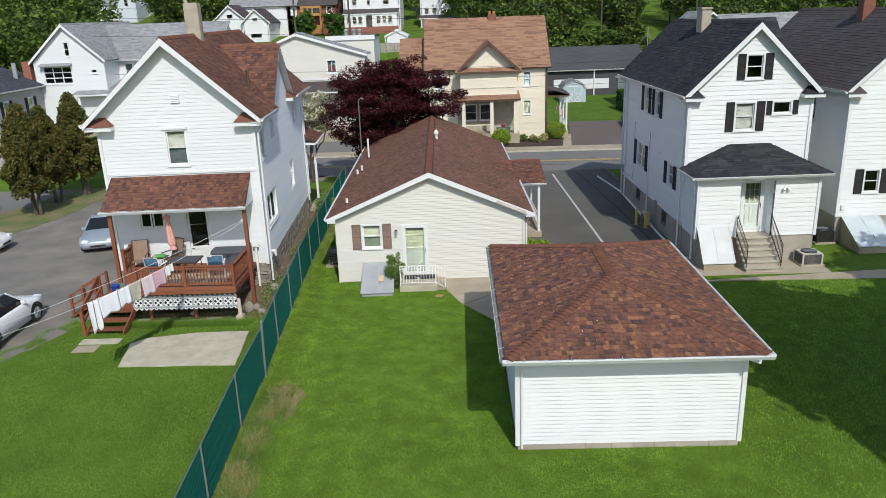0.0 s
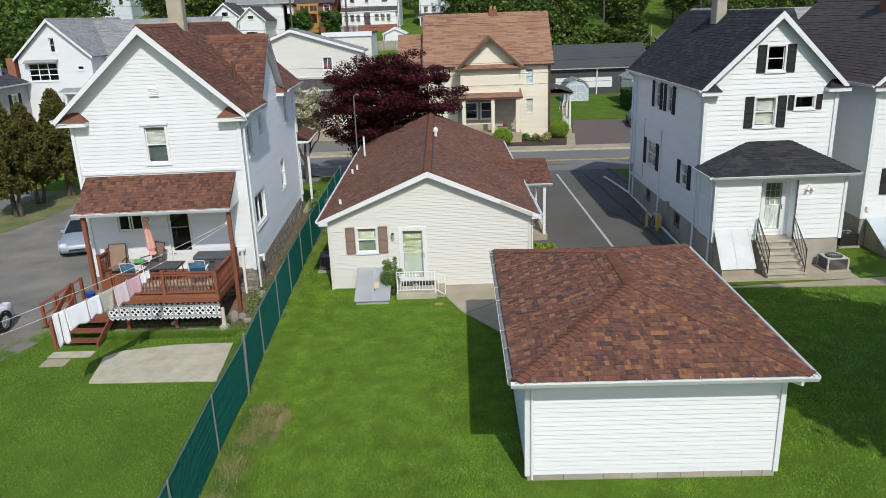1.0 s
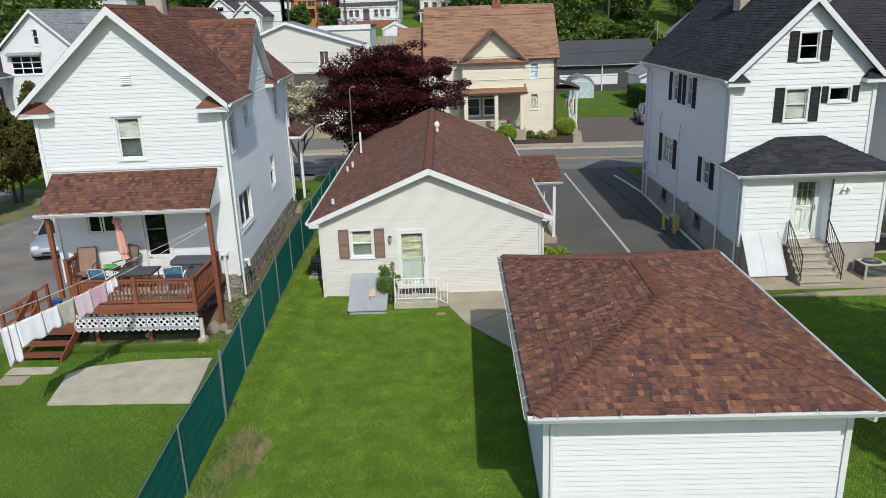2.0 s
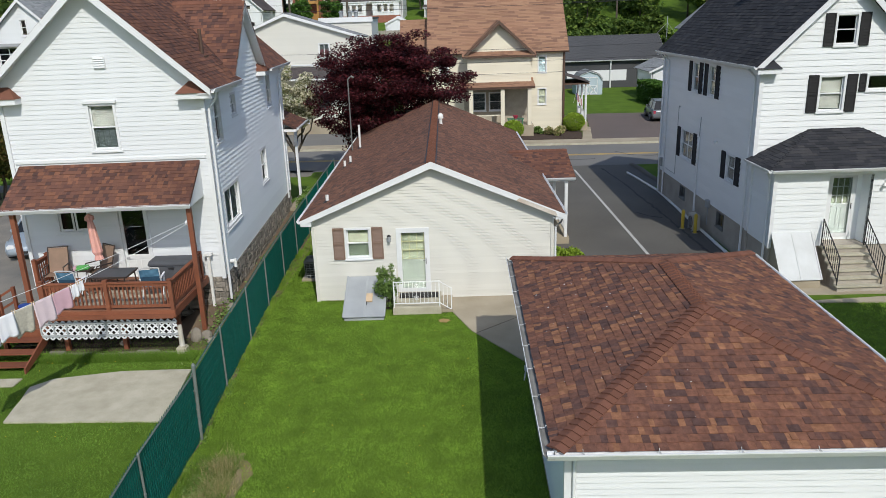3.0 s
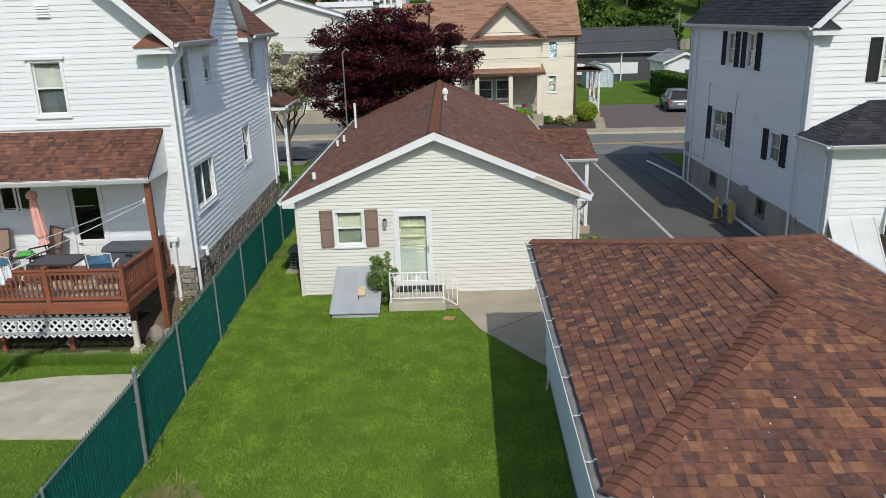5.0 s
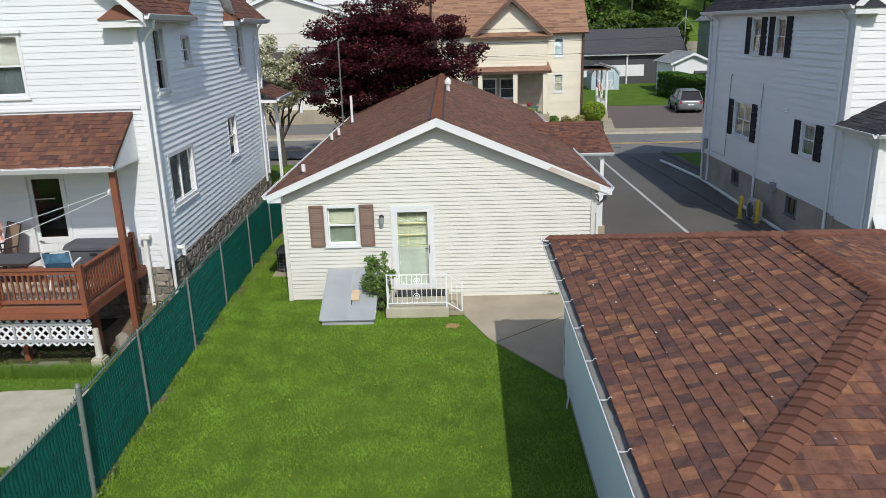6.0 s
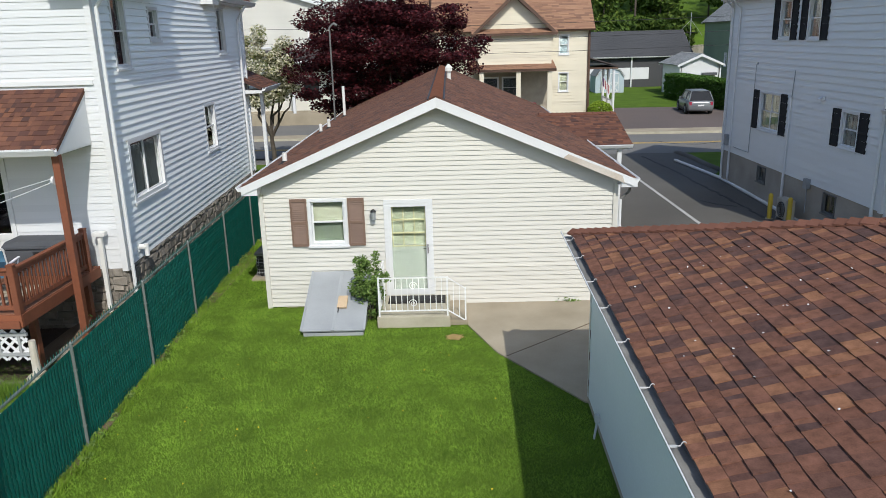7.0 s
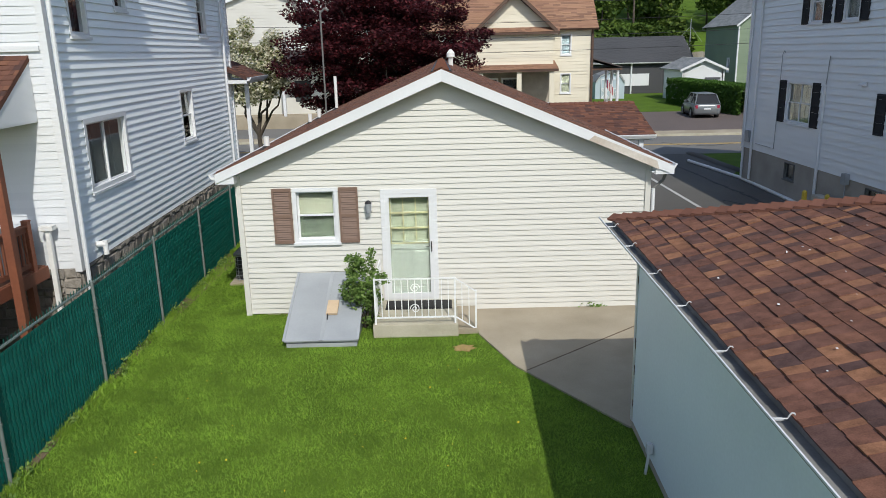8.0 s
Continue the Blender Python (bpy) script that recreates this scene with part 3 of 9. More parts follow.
def sheet(name, pts, z, material, label, category, thick=0.05, ragged=0.0, kind="structure", follow=False):
    """A flat slab that follows an outline."""
    if ragged:
        out = []
        for (x0, y0), (x1, y1) in zip(pts, pts[1:] + pts[:1]):
            n = max(1, int(math.hypot(x1 - x0, y1 - y0) / 0.35))
            for i in range(n):
                f = i / n
                out.append((x0 + (x1 - x0) * f + RNG.uniform(-ragged, ragged), y0 + (y1 - y0) * f + RNG.uniform(-ragged, ragged)))
        pts = out
    bm = bmesh.new()
    prism(bm, [(x, y, z - thick + (height(x, y) if follow else 0.0)) for x, y in pts], (0, 0, thick))
    bmesh.ops.triangulate(bm, faces=[f for f in bm.faces if len(f.verts) > 4])
    ob = part(name, bm, material, None, label)
    return tagged(ob, category=category, kind=kind)


sheet("road", [(-300, 58.0), (-300, 51.5), (0, 49.7), (14, 49.5), (300, 47), (300, 54.5), (14, 56.6), (0, 57.0)], 0.012, ASPHALT_ROAD, "grey worn asphalt street with cracks", "road")
for y0 in (53.15, 53.4):
    sheet("road_marking", [(-300, y0 + 1.6), (0, y0), (14, y0 - 0.15), (300, y0 - 2.5), (300, y0 - 2.6), (14, y0 - 0.27), (0, y0 - 0.12), (-300, y0 + 1.48)], 0.018, PAINT_YELLOW, "faded double yellow centre line on the street", "road marking", 0.004)
sheet("pavement", [(-300, 58.0 + 0.16), (0, 57.16), (14, 56.76), (300, 54.66), (300, 56.4), (14, 58.3), (0, 58.7), (-300, 60.0)], 0.14, CONCRETE, "tan concrete pavement along the street", "pavement", 0.2)
sheet("kerb", [(-300, 58.0), (0, 57.0), (14, 56.6), (300, 54.5), (300, 54.65), (14, 56.75), (0, 57.15), (-300, 58.15)], 0.135, CONCRETE_PALE, "pale concrete kerb of the far pavement", "kerb", 0.2)
sheet("driveway", [(4.0, 24.0), (10.9, 30.0), (10.95, 43.5), (11.35, 44.2), (11.15, 49.65), (3.9, 49.9)], 0.010, ASPHALT, "dark smooth asphalt driveway beside the bungalow", "driveway", ragged=0.03)
bm = bmesh.new()
strand(bm, [(11.55, 44.2, -0.03), (11.38, 46.0, -0.02), (11.28, 48.0, 0.0), (11.12, 49.2, -0.02), (11.1, 49.6, -0.06)], 0.17, 8)
tagged(part("driveway_kerb", bm, ASPHALT, None, "low rounded black asphalt kerb at the driveway end", smooth=True), category="kerb", kind="structure")
sheet("driveway_line", [(7.96, 31.0), (8.08, 31.0), (7.60, 48.4), (7.48, 48.4)], 0.016, PAINT_LINE, "white painted line along the asphalt driveway", "line", 0.004)
sheet("patio", [(0.62, 28.75), (0.66, 27.15), (1.2, 25.75), (2.55, 23.75), (4.2, 23.0), (6.5, 25.9), (4.2, 28.8)], 0.03, CONCRETE, "worn tan concrete patio behind the bungalow", "patio", 0.12)
bm = bmesh.new()
prism(bm, [(1.35, 25.55, 0.0), (1.375, 25.54, 0.0), (3.53, 27.43, 0.0), (3.51, 27.45, 0.0)], (0, 0, 0.033))
tagged(part("patio_joint", bm, SOIL, None, "dark dirt-filled joint across the concrete patio"), category="joint", kind="structure")
sheet("concrete_slab", [(-9.85, 23.1), (-10.25, 22.65), (-9.92, 20.92), (-6.08, 20.87), (-6.34, 23.52), (-8.2, 23.45)], 0.05, CONCRETE_PALE, "pale stained concrete slab in the lawn", "slab", 0.15, ragged=0.015)
sheet("gravel_lot", [(-12.5, 26.2), (-13.1, 24.0), (-14.2, 21.5), (-17, 19.6), (-45, 17.0), (-45, 49.2), (-21.6, 49.2), (-8, 50.4), (-8.0, 48.6), (-12.6, 48.0)], 0.012, GRAVEL, "worn grey gravel and tar parking lot", "parking lot", ragged=0.12)
sheet("side_road", [(-45, 37.2), (-25.6, 37.2), (-25.2, 44.0), (-25.9, 49.5), (-45, 49.5)], 0.022, ASPHALT_ROAD, "grey side street beyond the evergreens", "road", ragged=0.05)
VERGE = mat("verge", (0.20, 0.165, 0.085), (0.085, 0.13, 0.028), 0.8, 40, 0.95, 0.6, grain=0.3, dist=0.03)
sheet("verge", [(-27.5, 37.6), (-23.0, 37.4), (-22.0, 40.5), (-21.6, 44.0), (-21.5, 48.8), (-24.6, 49.0), (-25.4, 44.0), (-27.0, 41.0)], 0.024, VERGE, "patchy dirt and grass verge under the evergreens", "verge", ragged=0.2)
# soil under the deck; its very dark colour also carries the shade there
sheet("bare_soil", [(-12.2, 24.75), (-6.9, 24.7), (-6.8, 27.4), (-12.2, 27.4)], 0.02, MULCH, "bare soil beneath the deck, coloured darker to deepen the shade", "soil", ragged=0.06)
sheet("back_walk", [(10.6, 28.0), (16.3, 28.0), (16.3, 30.0), (10.9, 30.0)], 0.044, CONCRETE, "tan concrete apron at the entry steps", "walk", 0.1)
sheet("back_walk", [(10.6, 27.35), (18.2, 27.15), (30, 26.6), (30, 27.6), (18.2, 28.1)], 0.04, CONCRETE, "tan concrete walk behind the white house", "walk", 0.1)
sheet("parking_pad", [(10.3, 58.45), (24, 57.8), (26, 71.2), (12.0, 71.9)], 0.03, ASPHALT_RED, "reddish asphalt parking pad across the street", "parking pad", 0.5, ragged=0.03, follow=True)
sheet("forecourt", [(-17.5, 59.2), (-2.6, 58.8), (-2.6, 65.0), (-17.5, 65.5)], 0.03, ASPHALT_ROAD, "grey worn forecourt across the street", "forecourt", 0.4, follow=True)
sheet("pad_kerb", [(9.6, 58.6), (10.3, 58.45), (11.1, 64.2), (10.6, 65.0), (10.0, 61)], 0.06, CONCRETE, "sloped concrete strip beside the parking pad", "kerb", 0.5, follow=True)
sheet("mulch_bed", [(2.0, 58.7), (9.6, 58.6), (10.0, 61.6), (9.2, 62.6), (2.0, 62.4)], 0.15, MULCH, "dark bark mulch bed before the cream house", "flower bed", 0.5, ragged=0.05)
for name, cx, cy, rx, ry in (("bare_patch", 15.5, 21.5, 0.6, 0.35), ("bare_patch", -3.75, 18.75, 0.33, 0.5)):
    sheet(name, [(cx + rx * math.cos(a) * RNG.uniform(0.75, 1.1), cy + ry * math.sin(a) * RNG.uniform(0.75, 1.1)) for a in np.linspace(0, 2 * math.pi, 15)[:-1]], 0.008, SOIL_PALE, "bare brown soil patch in the lawn", "soil", 0.02)


sheet("bare_patch", [(0.4 + 0.19 * math.cos(a) * RNG.uniform(0.6, 1.25), 26.55 + 0.19 * math.sin(a) * RNG.uniform(0.6, 1.25)) for a in np.linspace(0, 2 * math.pi, 19)[:-1]], 0.012, SOIL_TAN, "small patch of bare tan sand in the lawn", "soil", 0.03)


BED = mat("weedy_bed", (0.27, 0.205, 0.115), (0.11, 0.115, 0.042), 2.6, 45, 0.95, 0.6, grain=0.3, dist=0.03)
FENCE_Y = (10.0, 13.6, 17.0, 20.05, 22.5, 25.3, 28.0, 30.8, 36.0)
FENCE_X = (-4.42, -4.62, -4.83, -4.91, -5.08, -5.22, -5.37, -5.49, -5.68)
sheet("soil_edge", [(x - 0.12, y) for x, y in zip(FENCE_X, FENCE_Y)] + [(x + 0.05, y) for x, y in zip(FENCE_X[::-1], FENCE_Y[::-1])], 0.012, SOIL, "bare soil edge along the fence foot", "soil", 0.04, ragged=0.06)
sheet("weedy_bed", [(-4.8, 19.3), (-4.75, 16.8), (-4.55, 13.0), (-4.45, 11.0), (-3.75, 11.0), (-3.8, 13.5), (-4.0, 15.6), (-3.75, 17.0), (-3.45, 18.4), (-3.75, 19.5)], 0.010, BED, "rough weedy bed with dry stalks beside the fence", "flower bed", 0.03, ragged=0.08)


def bank_z(x, y):
    """The soil that is heaped against the stone foundation."""
    foot = float(np.interp(y, FENCE_Y, FENCE_X)) - 0.12
    return 0.38 * ease((foot - x) / 0.95) * ease((y - 25.5) / 1.2) * ease((x + 7.9) / 0.8)


def soil_bank():
    xs, ys = np.linspace(-8.3, -5.2, 27), np.linspace(24.8, 41.0, 60)
    verts = [(x, y, bank_z(x, y) + 0.005 + 0.03 * noise.noise((x * 2.3, y * 2.3, 0.0)) * ease(bank_z(x, y) * 6)) for y in ys for x in xs]
    w = len(xs)
    faces = [(j * w + i, j * w + i + 1, (j + 1) * w + i + 1, (j + 1) * w + i) for j in range(len(ys) - 1) for i in range(w - 1)]
    tagged(soup("soil_bank", verts, faces, SOIL, smooth=True), "weedy bank of soil between stone foundation and fence", "soil", kind="structure")


soil_bank()


# ---- bungalow ----
def panel_door(house, side, u0, u1, z0, z1, material, lites=None, muntin=TRIM, storm=False, label="", hinge_left=True, blind=True, glass=0.50, stile=0.11):
    c = 0.08
    bm = bmesh.new()
    for k in ((u0, u0 + c, z0, z1), (u1 - c, u1, z0, z1), (u0 + c, u1 - c, z1 - c, z1)):
        side.box(bm, k[0], k[1], -0.12, 0.045, k[2], k[3])
    side.box(bm, u0 + c, u1 - c, -0.12, 0.03, z0, z0 + 0.03)
    door = part("door", bm, TRIM, house, label)
    a0, a1, b0, b1 = u0 + c, u1 - c, z0 + 0.03, z1 - c
    w = a1 - a0
    m = stile
    mid = b0 + (b1 - b0) * glass
    bm = bmesh.new()
    for k in ((a0, a0 + m, b0, b1), (a1 - m, a1, b0, b1), (a0 + m, a1 - m, b1 - m, b1), (a0 + m, a1 - m, b0, b0 + 0.2), (a0 + m, a1 - m, mid - 0.07, mid + 0.07)):
        side.box(bm, k[0], k[1], -0.095, -0.05, k[2], k[3])
    um = (a0 + a1) / 2
    side.box(bm, um - 0.05, um + 0.05, -0.095, -0.05, b0 + 0.2, mid - 0.07)
    for p, q in ((a0 + m, um - 0.05), (um + 0.05, a1 - m)):
        side.box(bm, p, q, -0.09, -0.07, b0 + 0.2, mid - 0.07)
        side.box(bm, p + 0.04, q - 0.04, -0.07, -0.058, b0 + 0.24, mid - 0.11)
    part("door_panel", bm, material, door)
    bm = bmesh.new()
    side.box(bm, a0 + m, a1 - m, -0.078, -0.072, mid + 0.07, b1 - m)
    part("pane", bm, GLASS, door).visible_shadow = False
    if blind:
        bm = bmesh.new()
        side.box(bm, a0 + m, a1 - m, -0.118, -0.112, mid + 0.07, b1 - m)
        part("blind", bm, BLIND_CREAM, door)
    if lites:
        nx, nz = lites
        bm = bmesh.new()
        p, q, s, e = a0 + m - 0.02, a1 - m + 0.02, mid + 0.05, b1 - m + 0.02
        for i in range(nx + 1):
            u = p + (q - p) * i / nx
            side.box(bm, u - 0.012, u + 0.012, -0.07, -0.045, s, e)
        for j in range(nz + 1):
            z = s + (e - s) * j / nz
            side.box(bm, p, q, -0.07, -0.043, z - 0.012, z + 0.012)
        part("muntins", bm, muntin, door)
    hu = a1 - 0.055 if hinge_left else a0 + 0.055
    bm = bmesh.new()
    tube(bm, side.at(hu, -0.05, mid - 0.01), side.at(hu, 0.0, mid - 0.01), 0.012)
    tube(bm, side.at(hu, 0.0, mid - 0.01), side.at(hu + (-0.1 if hinge_left else 0.1), 0.0, mid - 0.01), 0.011)
    part("door_handle", bm, IRON, door)
    if storm:
        f = 0.075
        bm = bmesh.new()
        for k in ((a0, a0 + f, b0, b1), (a1 - f, a1, b0, b1), (a0 + f, a1 - f, b1 - f, b1), (a0 + f, a1 - f, b0, b0 + 0.1)):
            side.box(bm, k[0], k[1], 0.012, 0.04, k[2], k[3])
        part("storm_door", bm, TRIM, door)
        bm = bmesh.new()
        side.box(bm, a0 + f, a1 - f, 0.022, 0.027, b0 + 0.1, b1 - f)
        part("storm_pane", bm, GLASS, door).visible_shadow = False
        bm = bmesh.new()
        side.box(bm, a1 - 0.05, a1 - 0.03, 0.04, 0.07, mid - 0.1, mid + 0.1)
        part("storm_handle", bm, IRON, door)
    return door


def flat(v):
    return lambda _: v


def gable(lo, hi, eave, peak_u, peak_z):
    """The wall's ends under a gable, by height."""
    left = lambda z: lo if z <= eave else lo + (peak_u - lo) * (z - eave) / (peak_z - eave)
    right = lambda z: hi if z <= eave else hi + (peak_u - hi) * (z - eave) / (peak_z - eave)
    return left, right


def corner_board(house, x, y, z0, z1, material=TRIM, w=0.085):
    bm = bmesh.new()
    box(bm, x - w, x + w, y - w, y + w, z0, z1)
    part("corner_board", bm, material, house)


def gable_roof(house, x0, x1, y0, y1, eave_z, ridge_x, ridge_z, material, cap, expo=0.145, tabs=(0.14, 0.34), rake=TRIM, rake_h=0.17, single_caps=False):
    """Two slopes with the ridge along y, with rake boards on both ends."""
    L = math.hypot(ridge_x - x0, ridge_z - eave_z)
    roof_slope(house, (x0, y1, eave_z), (x0, y0, eave_z), (ridge_x, y1, ridge_z), flat(0), flat(y1 - y0), material, expo, tabs)
    roof_slope(house, (x1, y0, eave_z), (x1, y1, eave_z), (ridge_x, y0, ridge_z), flat(0), flat(y1 - y0), material, expo, tabs)
    sl = Vector((x0 - ridge_x, 0, eave_z - ridge_z)).normalized()
    sr = Vector((x1 - ridge_x, 0, eave_z - ridge_z)).normalized()
    caps(house, (ridge_x, y0, ridge_z), (ridge_x, y1, ridge_z), sl, sr, cap, 0.15, 0.14, single_caps)
    for y, out in ((y0, -1), (y1, 1)):
        for xe in (x0, x1):
            bm = bmesh.new()
            ya, yb = sorted((y - 0.004 * out, y + 0.03 * out))
            prism(bm, [(xe, ya, eave_z - 0.012), (ridge_x, ya, ridge_z - 0.012), (ridge_x, ya, ridge_z - rake_h - 0.04), (xe, ya, eave_z - rake_h)], (0, yb - ya, 0))
            part("rake_board", bm, rake, house)


def bungalow():
    h = thing("bungalow", pose(0.05, 28.47, 0, 0, 0, 1.2), "single-storey cream vinyl-sided bungalow with brown shingle roof", "house")
    W0, W1, D = -3.83, 3.83, 16.6
    E, PX, PZ = 2.84, 0.02, 4.61
    slope = (PZ - E) / 4.13
    weave = E + 0.33 * slope - 0.12
    wpeak = PZ - 0.12
    front, right, back, left = Side((0, 0, 0), (1, 0, 0)), Side((W1, 0, 0), (0, 1, 0)), Side((0, D, 0), (-1, 0, 0)), Side((W0, D, 0), (0, -1, 0))
    door_hole, win_hole = (-1.18, -0.12, 0.26, 2.43), (-2.83, -1.98, 1.43, 2.49)
    gl, gr = gable(W0, W1, weave, PX, wpeak)
    wall(h, front, 0.03, wpeak - 0.01, gl, gr, [door_hole, win_hole], VINYL_CREAM, 0.104, 0.02)
    wall(h, right, 0.0, weave, flat(0), flat(D), [], VINYL_CREAM, 0.104, 0.02)
    wall(h, left, 0.0, weave, flat(0), flat(D), [], VINYL_CREAM, 0.104, 0.02)
    gl, gr = gable(-W1, -W0, weave, -PX, wpeak)
    wall(h, back, 0.0, wpeak - 0.01, gl, gr, [], VINYL_CREAM, 0.104, 0.02)
    for x in (W0, W1):
        corner_board(h, x, 0, 0.0, weave - 0.02, VINYL_CREAM, 0.05)
    bm = bmesh.new()
    box(bm, W0 + 0.14, W1 - 0.14, 0.14, D - 0.14, 0.02, 0.2)
    part("floor", bm, ROOM_DARK, h)
    gable_roof(h, -4.15, 4.15, -0.28, D + 0.3, E, PX, PZ, SHINGLE_BROWN, SHINGLE_CAP, 0.14, (0.09, 0.24), rake_h=0.18, single_caps=True)
    for sg in (-1, 1):  # dark open edges of the ridge vent
        bm = bmesh.new()
        xr = PX + sg * 0.165
        box(bm, xr - 0.018, xr + 0.018, -0.27, D + 0.29, PZ - 0.165 * slope - 0.01, PZ - 0.165 * slope + 0.032)
        part("ridge_vent", bm, IRON, h)
    bm = bmesh.new()  # bare weathered wood along the lower rake
    zr = lambda x: PZ - (x - PX) * slope
    prism(bm, [(2.65, -0.311, zr(2.65) - 0.19), (2.75, -0.311, zr(2.75) - 0.065), (3.9, -0.311, zr(3.9) - 0.055), (3.95, -0.311, zr(3.95) - 0.195)], (0, -0.004, 0))
    part("bare_board", bm, WOOD_BARE, h, "weathered bare wood where the paint has peeled")
    for x0, x1 in ((-4.13, W0), (W1, 4.13)):
        bm = bmesh.new()
        box(bm, x0, x1, -0.25, D + 0.25, E - 0.17, E - 0.15)
        part("soffit", bm, TRIM, h)
    for x, s in ((-4.15, -1), (4.15, 1)):
        bm = bmesh.new()
        box(bm, x - 0.012, x + 0.012, -0.28, D + 0.3, E - 0.19, E - 0.015)
        part("fascia", bm, TRIM, h)
    gutter(h, (-4.17, D + 0.2, E - 0.02), (-4.17, -0.25, E - 0.02), (-1, 0, 0), size=0.09)
    gutter(h, (4.17, -0.25, E - 0.02), (4.17, D + 0.2, E - 0.02), (1, 0, 0), size=0.09)
    for s in (-1, 1):  # boxed eave ends
        bm = bmesh.new()
        x0 = -4.16 if s < 0 else W1 + 0.06
        box(bm, x0, x0 + 0.34, -0.285, 0.0, E - 0.2, E - 0.05)
        part("eave_return", bm, TRIM, h)
    pipe(h, "downspout", [(3.93, -0.05, E - 0.5), (3.93, -0.05, 0.15)], 0.035, TRIM, 8)
    pipe(h, "downspout_elbow", [(4.17, -0.12, E - 0.1), (4.1, -0.05, E - 0.35), (3.93, -0.05, E - 0.5)], 0.03, MAST_GREY, 8)
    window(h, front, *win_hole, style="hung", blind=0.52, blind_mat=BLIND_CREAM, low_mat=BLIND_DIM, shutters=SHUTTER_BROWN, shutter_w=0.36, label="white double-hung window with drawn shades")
    panel_door(h, front, *door_hole, DOOR_GREY, (3, 3), MUNTIN_YELLOW, True, "pale grey back door with yellow grille behind a white storm door")
    # lantern beside the door
    bm = bmesh.new()
    front.box(bm, -1.455, -1.345, 0.02, 0.04, 2.02, 2.2)
    base = part("wall_lantern", bm, TRIM, h, "small dark metal wall lantern")
    bm = bmesh.new()
    tube(bm, front.at(-1.40, 0.045, 2.2), front.at(-1.40, 0.13, 2.22), 0.014)
    tube(bm, front.at(-1.40, 0.13, 2.20), front.at(-1.40, 0.13, 2.25), 0.07, 10, 0.02)
    part("lantern_cap", bm, IRON, base)
    bm = bmesh.new()
    tube(bm, front.at(-1.40, 0.13, 2.02), front.at(-1.40, 0.13, 2.19), 0.05, 10, 0.062)
    part("lantern_glass", bm, ZINC, base)
    # foundation vents and sill
    for u in (-3.35, -3.05):
        bm = bmesh.new()
        front.box(bm, u - 0.13, u + 0.13, -0.02, 0.012, -0.02, 0.03)
        part("foundation_stone", bm, CONCRETE, h)
    # pipes on the roof
    def roof_z(x):
        return PZ - abs(x - PX) * slope
    for x, y, zz, r in ((-3.45, 0.95, 0.24, 0.055), (-3.67, 7.2, 0.28, 0.05), (-3.50, 7.75, 0.30, 0.05), (-3.47, 11.2, 1.08, 0.05)):
        bm = bmesh.new()
        tube(bm, (x, y, roof_z(x) - 0.1), (x, y, roof_z(x) + zz), r, 10)
        p = part("vent_pipe", bm, PLASTIC_WHITE, h)
        bm = bmesh.new()
        tube(bm, (x, y, roof_z(x) - 0.03), (x, y, roof_z(x) + 0.06), r + 0.1, 10, r + 0.012)
        part("flashing", bm, IRON, p)
    bm = bmesh.new()
    tube(bm, (0.30, 8.6, roof_z(0.30) - 0.1), (0.30, 8.6, roof_z(0.30) + 0.32), 0.07, 10)
    p = part("flue", bm, PLASTIC_WHITE, h)
    bm = bmesh.new()
    tube(bm, (0.30, 8.6, roof_z(0.30) + 0.24), (0.30, 8.6, roof_z(0.30) + 0.36), 0.12, 10, 0.12)
    tube(bm, (0.30, 8.6, roof_z(0.30) + 0.36), (0.30, 8.6, roof_z(0.30) + 0.46), 0.12, 10, 0.03)
    part("flue_cap", bm, PLASTIC_WHITE, p)
    bm = bmesh.new()
    tube(bm, (-3.9, 11.7, roof_z(-3.9) - 0.1), (-3.9, 11.7, 6.2), 0.03, 8)
    tube(bm, (-3.9, 11.7, 6.2), (-3.75, 11.7, 6.35), 0.03, 8)
    tube(bm, (-3.75, 11.7, 6.35), (-3.63, 11.7, 6.27), 0.045, 8)
    part("service_mast", bm, MAST_GREY, h)
    # side porch on the driveway
    roof_slope(h, (3.0, 5.5, 2.72), (5.5, 5.5, 2.72), (3.0, 7.9, 3.36), flat(0), flat(2.5), SHINGLE_RED, 0.14, (0.09, 0.24), thick=0.06)
    roof_slope(h, (5.5, 10.3, 2.72), (3.0, 10.3, 2.72), (5.5, 7.9, 3.36), flat(0), flat(2.5), SHINGLE_RED, 0.14, (0.09, 0.24), thick=0.06)
    caps(h, (3.1, 7.9, 3.36), (5.5, 7.9, 3.36), (0, -2.4, -0.64), (0, 2.4, -0.64), SHINGLE_CAP, 0.15, 0.14, True)
    bm = bmesh.new()
    box(bm, 3.9, 5.48, 5.52, 10.28, 2.55, 2.62)
    part("porch_soffit", bm, TRIM, h)
    gutter(h, (3.9, 5.49, 2.71), (5.5, 5.49, 2.71), (0, -1, 0), size=0.09)
    bm = bmesh.new()
    prism(bm, [(5.47, 5.5, 2.60), (5.47, 10.3, 2.60), (5.47, 10.3, 2.68), (5.47, 7.9, 3.31), (5.47, 5.5, 2.68)], (0.025, 0, 0))
    part("porch_gable", bm, TRIM, h)
    for y in (5.62, 8.88):
        bm = bmesh.new()
        box(bm, 5.1, 5.22, y - 0.06, y + 0.06, 0.0, 2.55)
        part("porch_post", bm, TRIM, h)
    bm = bmesh.new()
    box(bm, 3.95, 5.3, 5.5, 9.0, 0.0, 0.28)
    part("porch_floor", bm, CONCRETE, h)
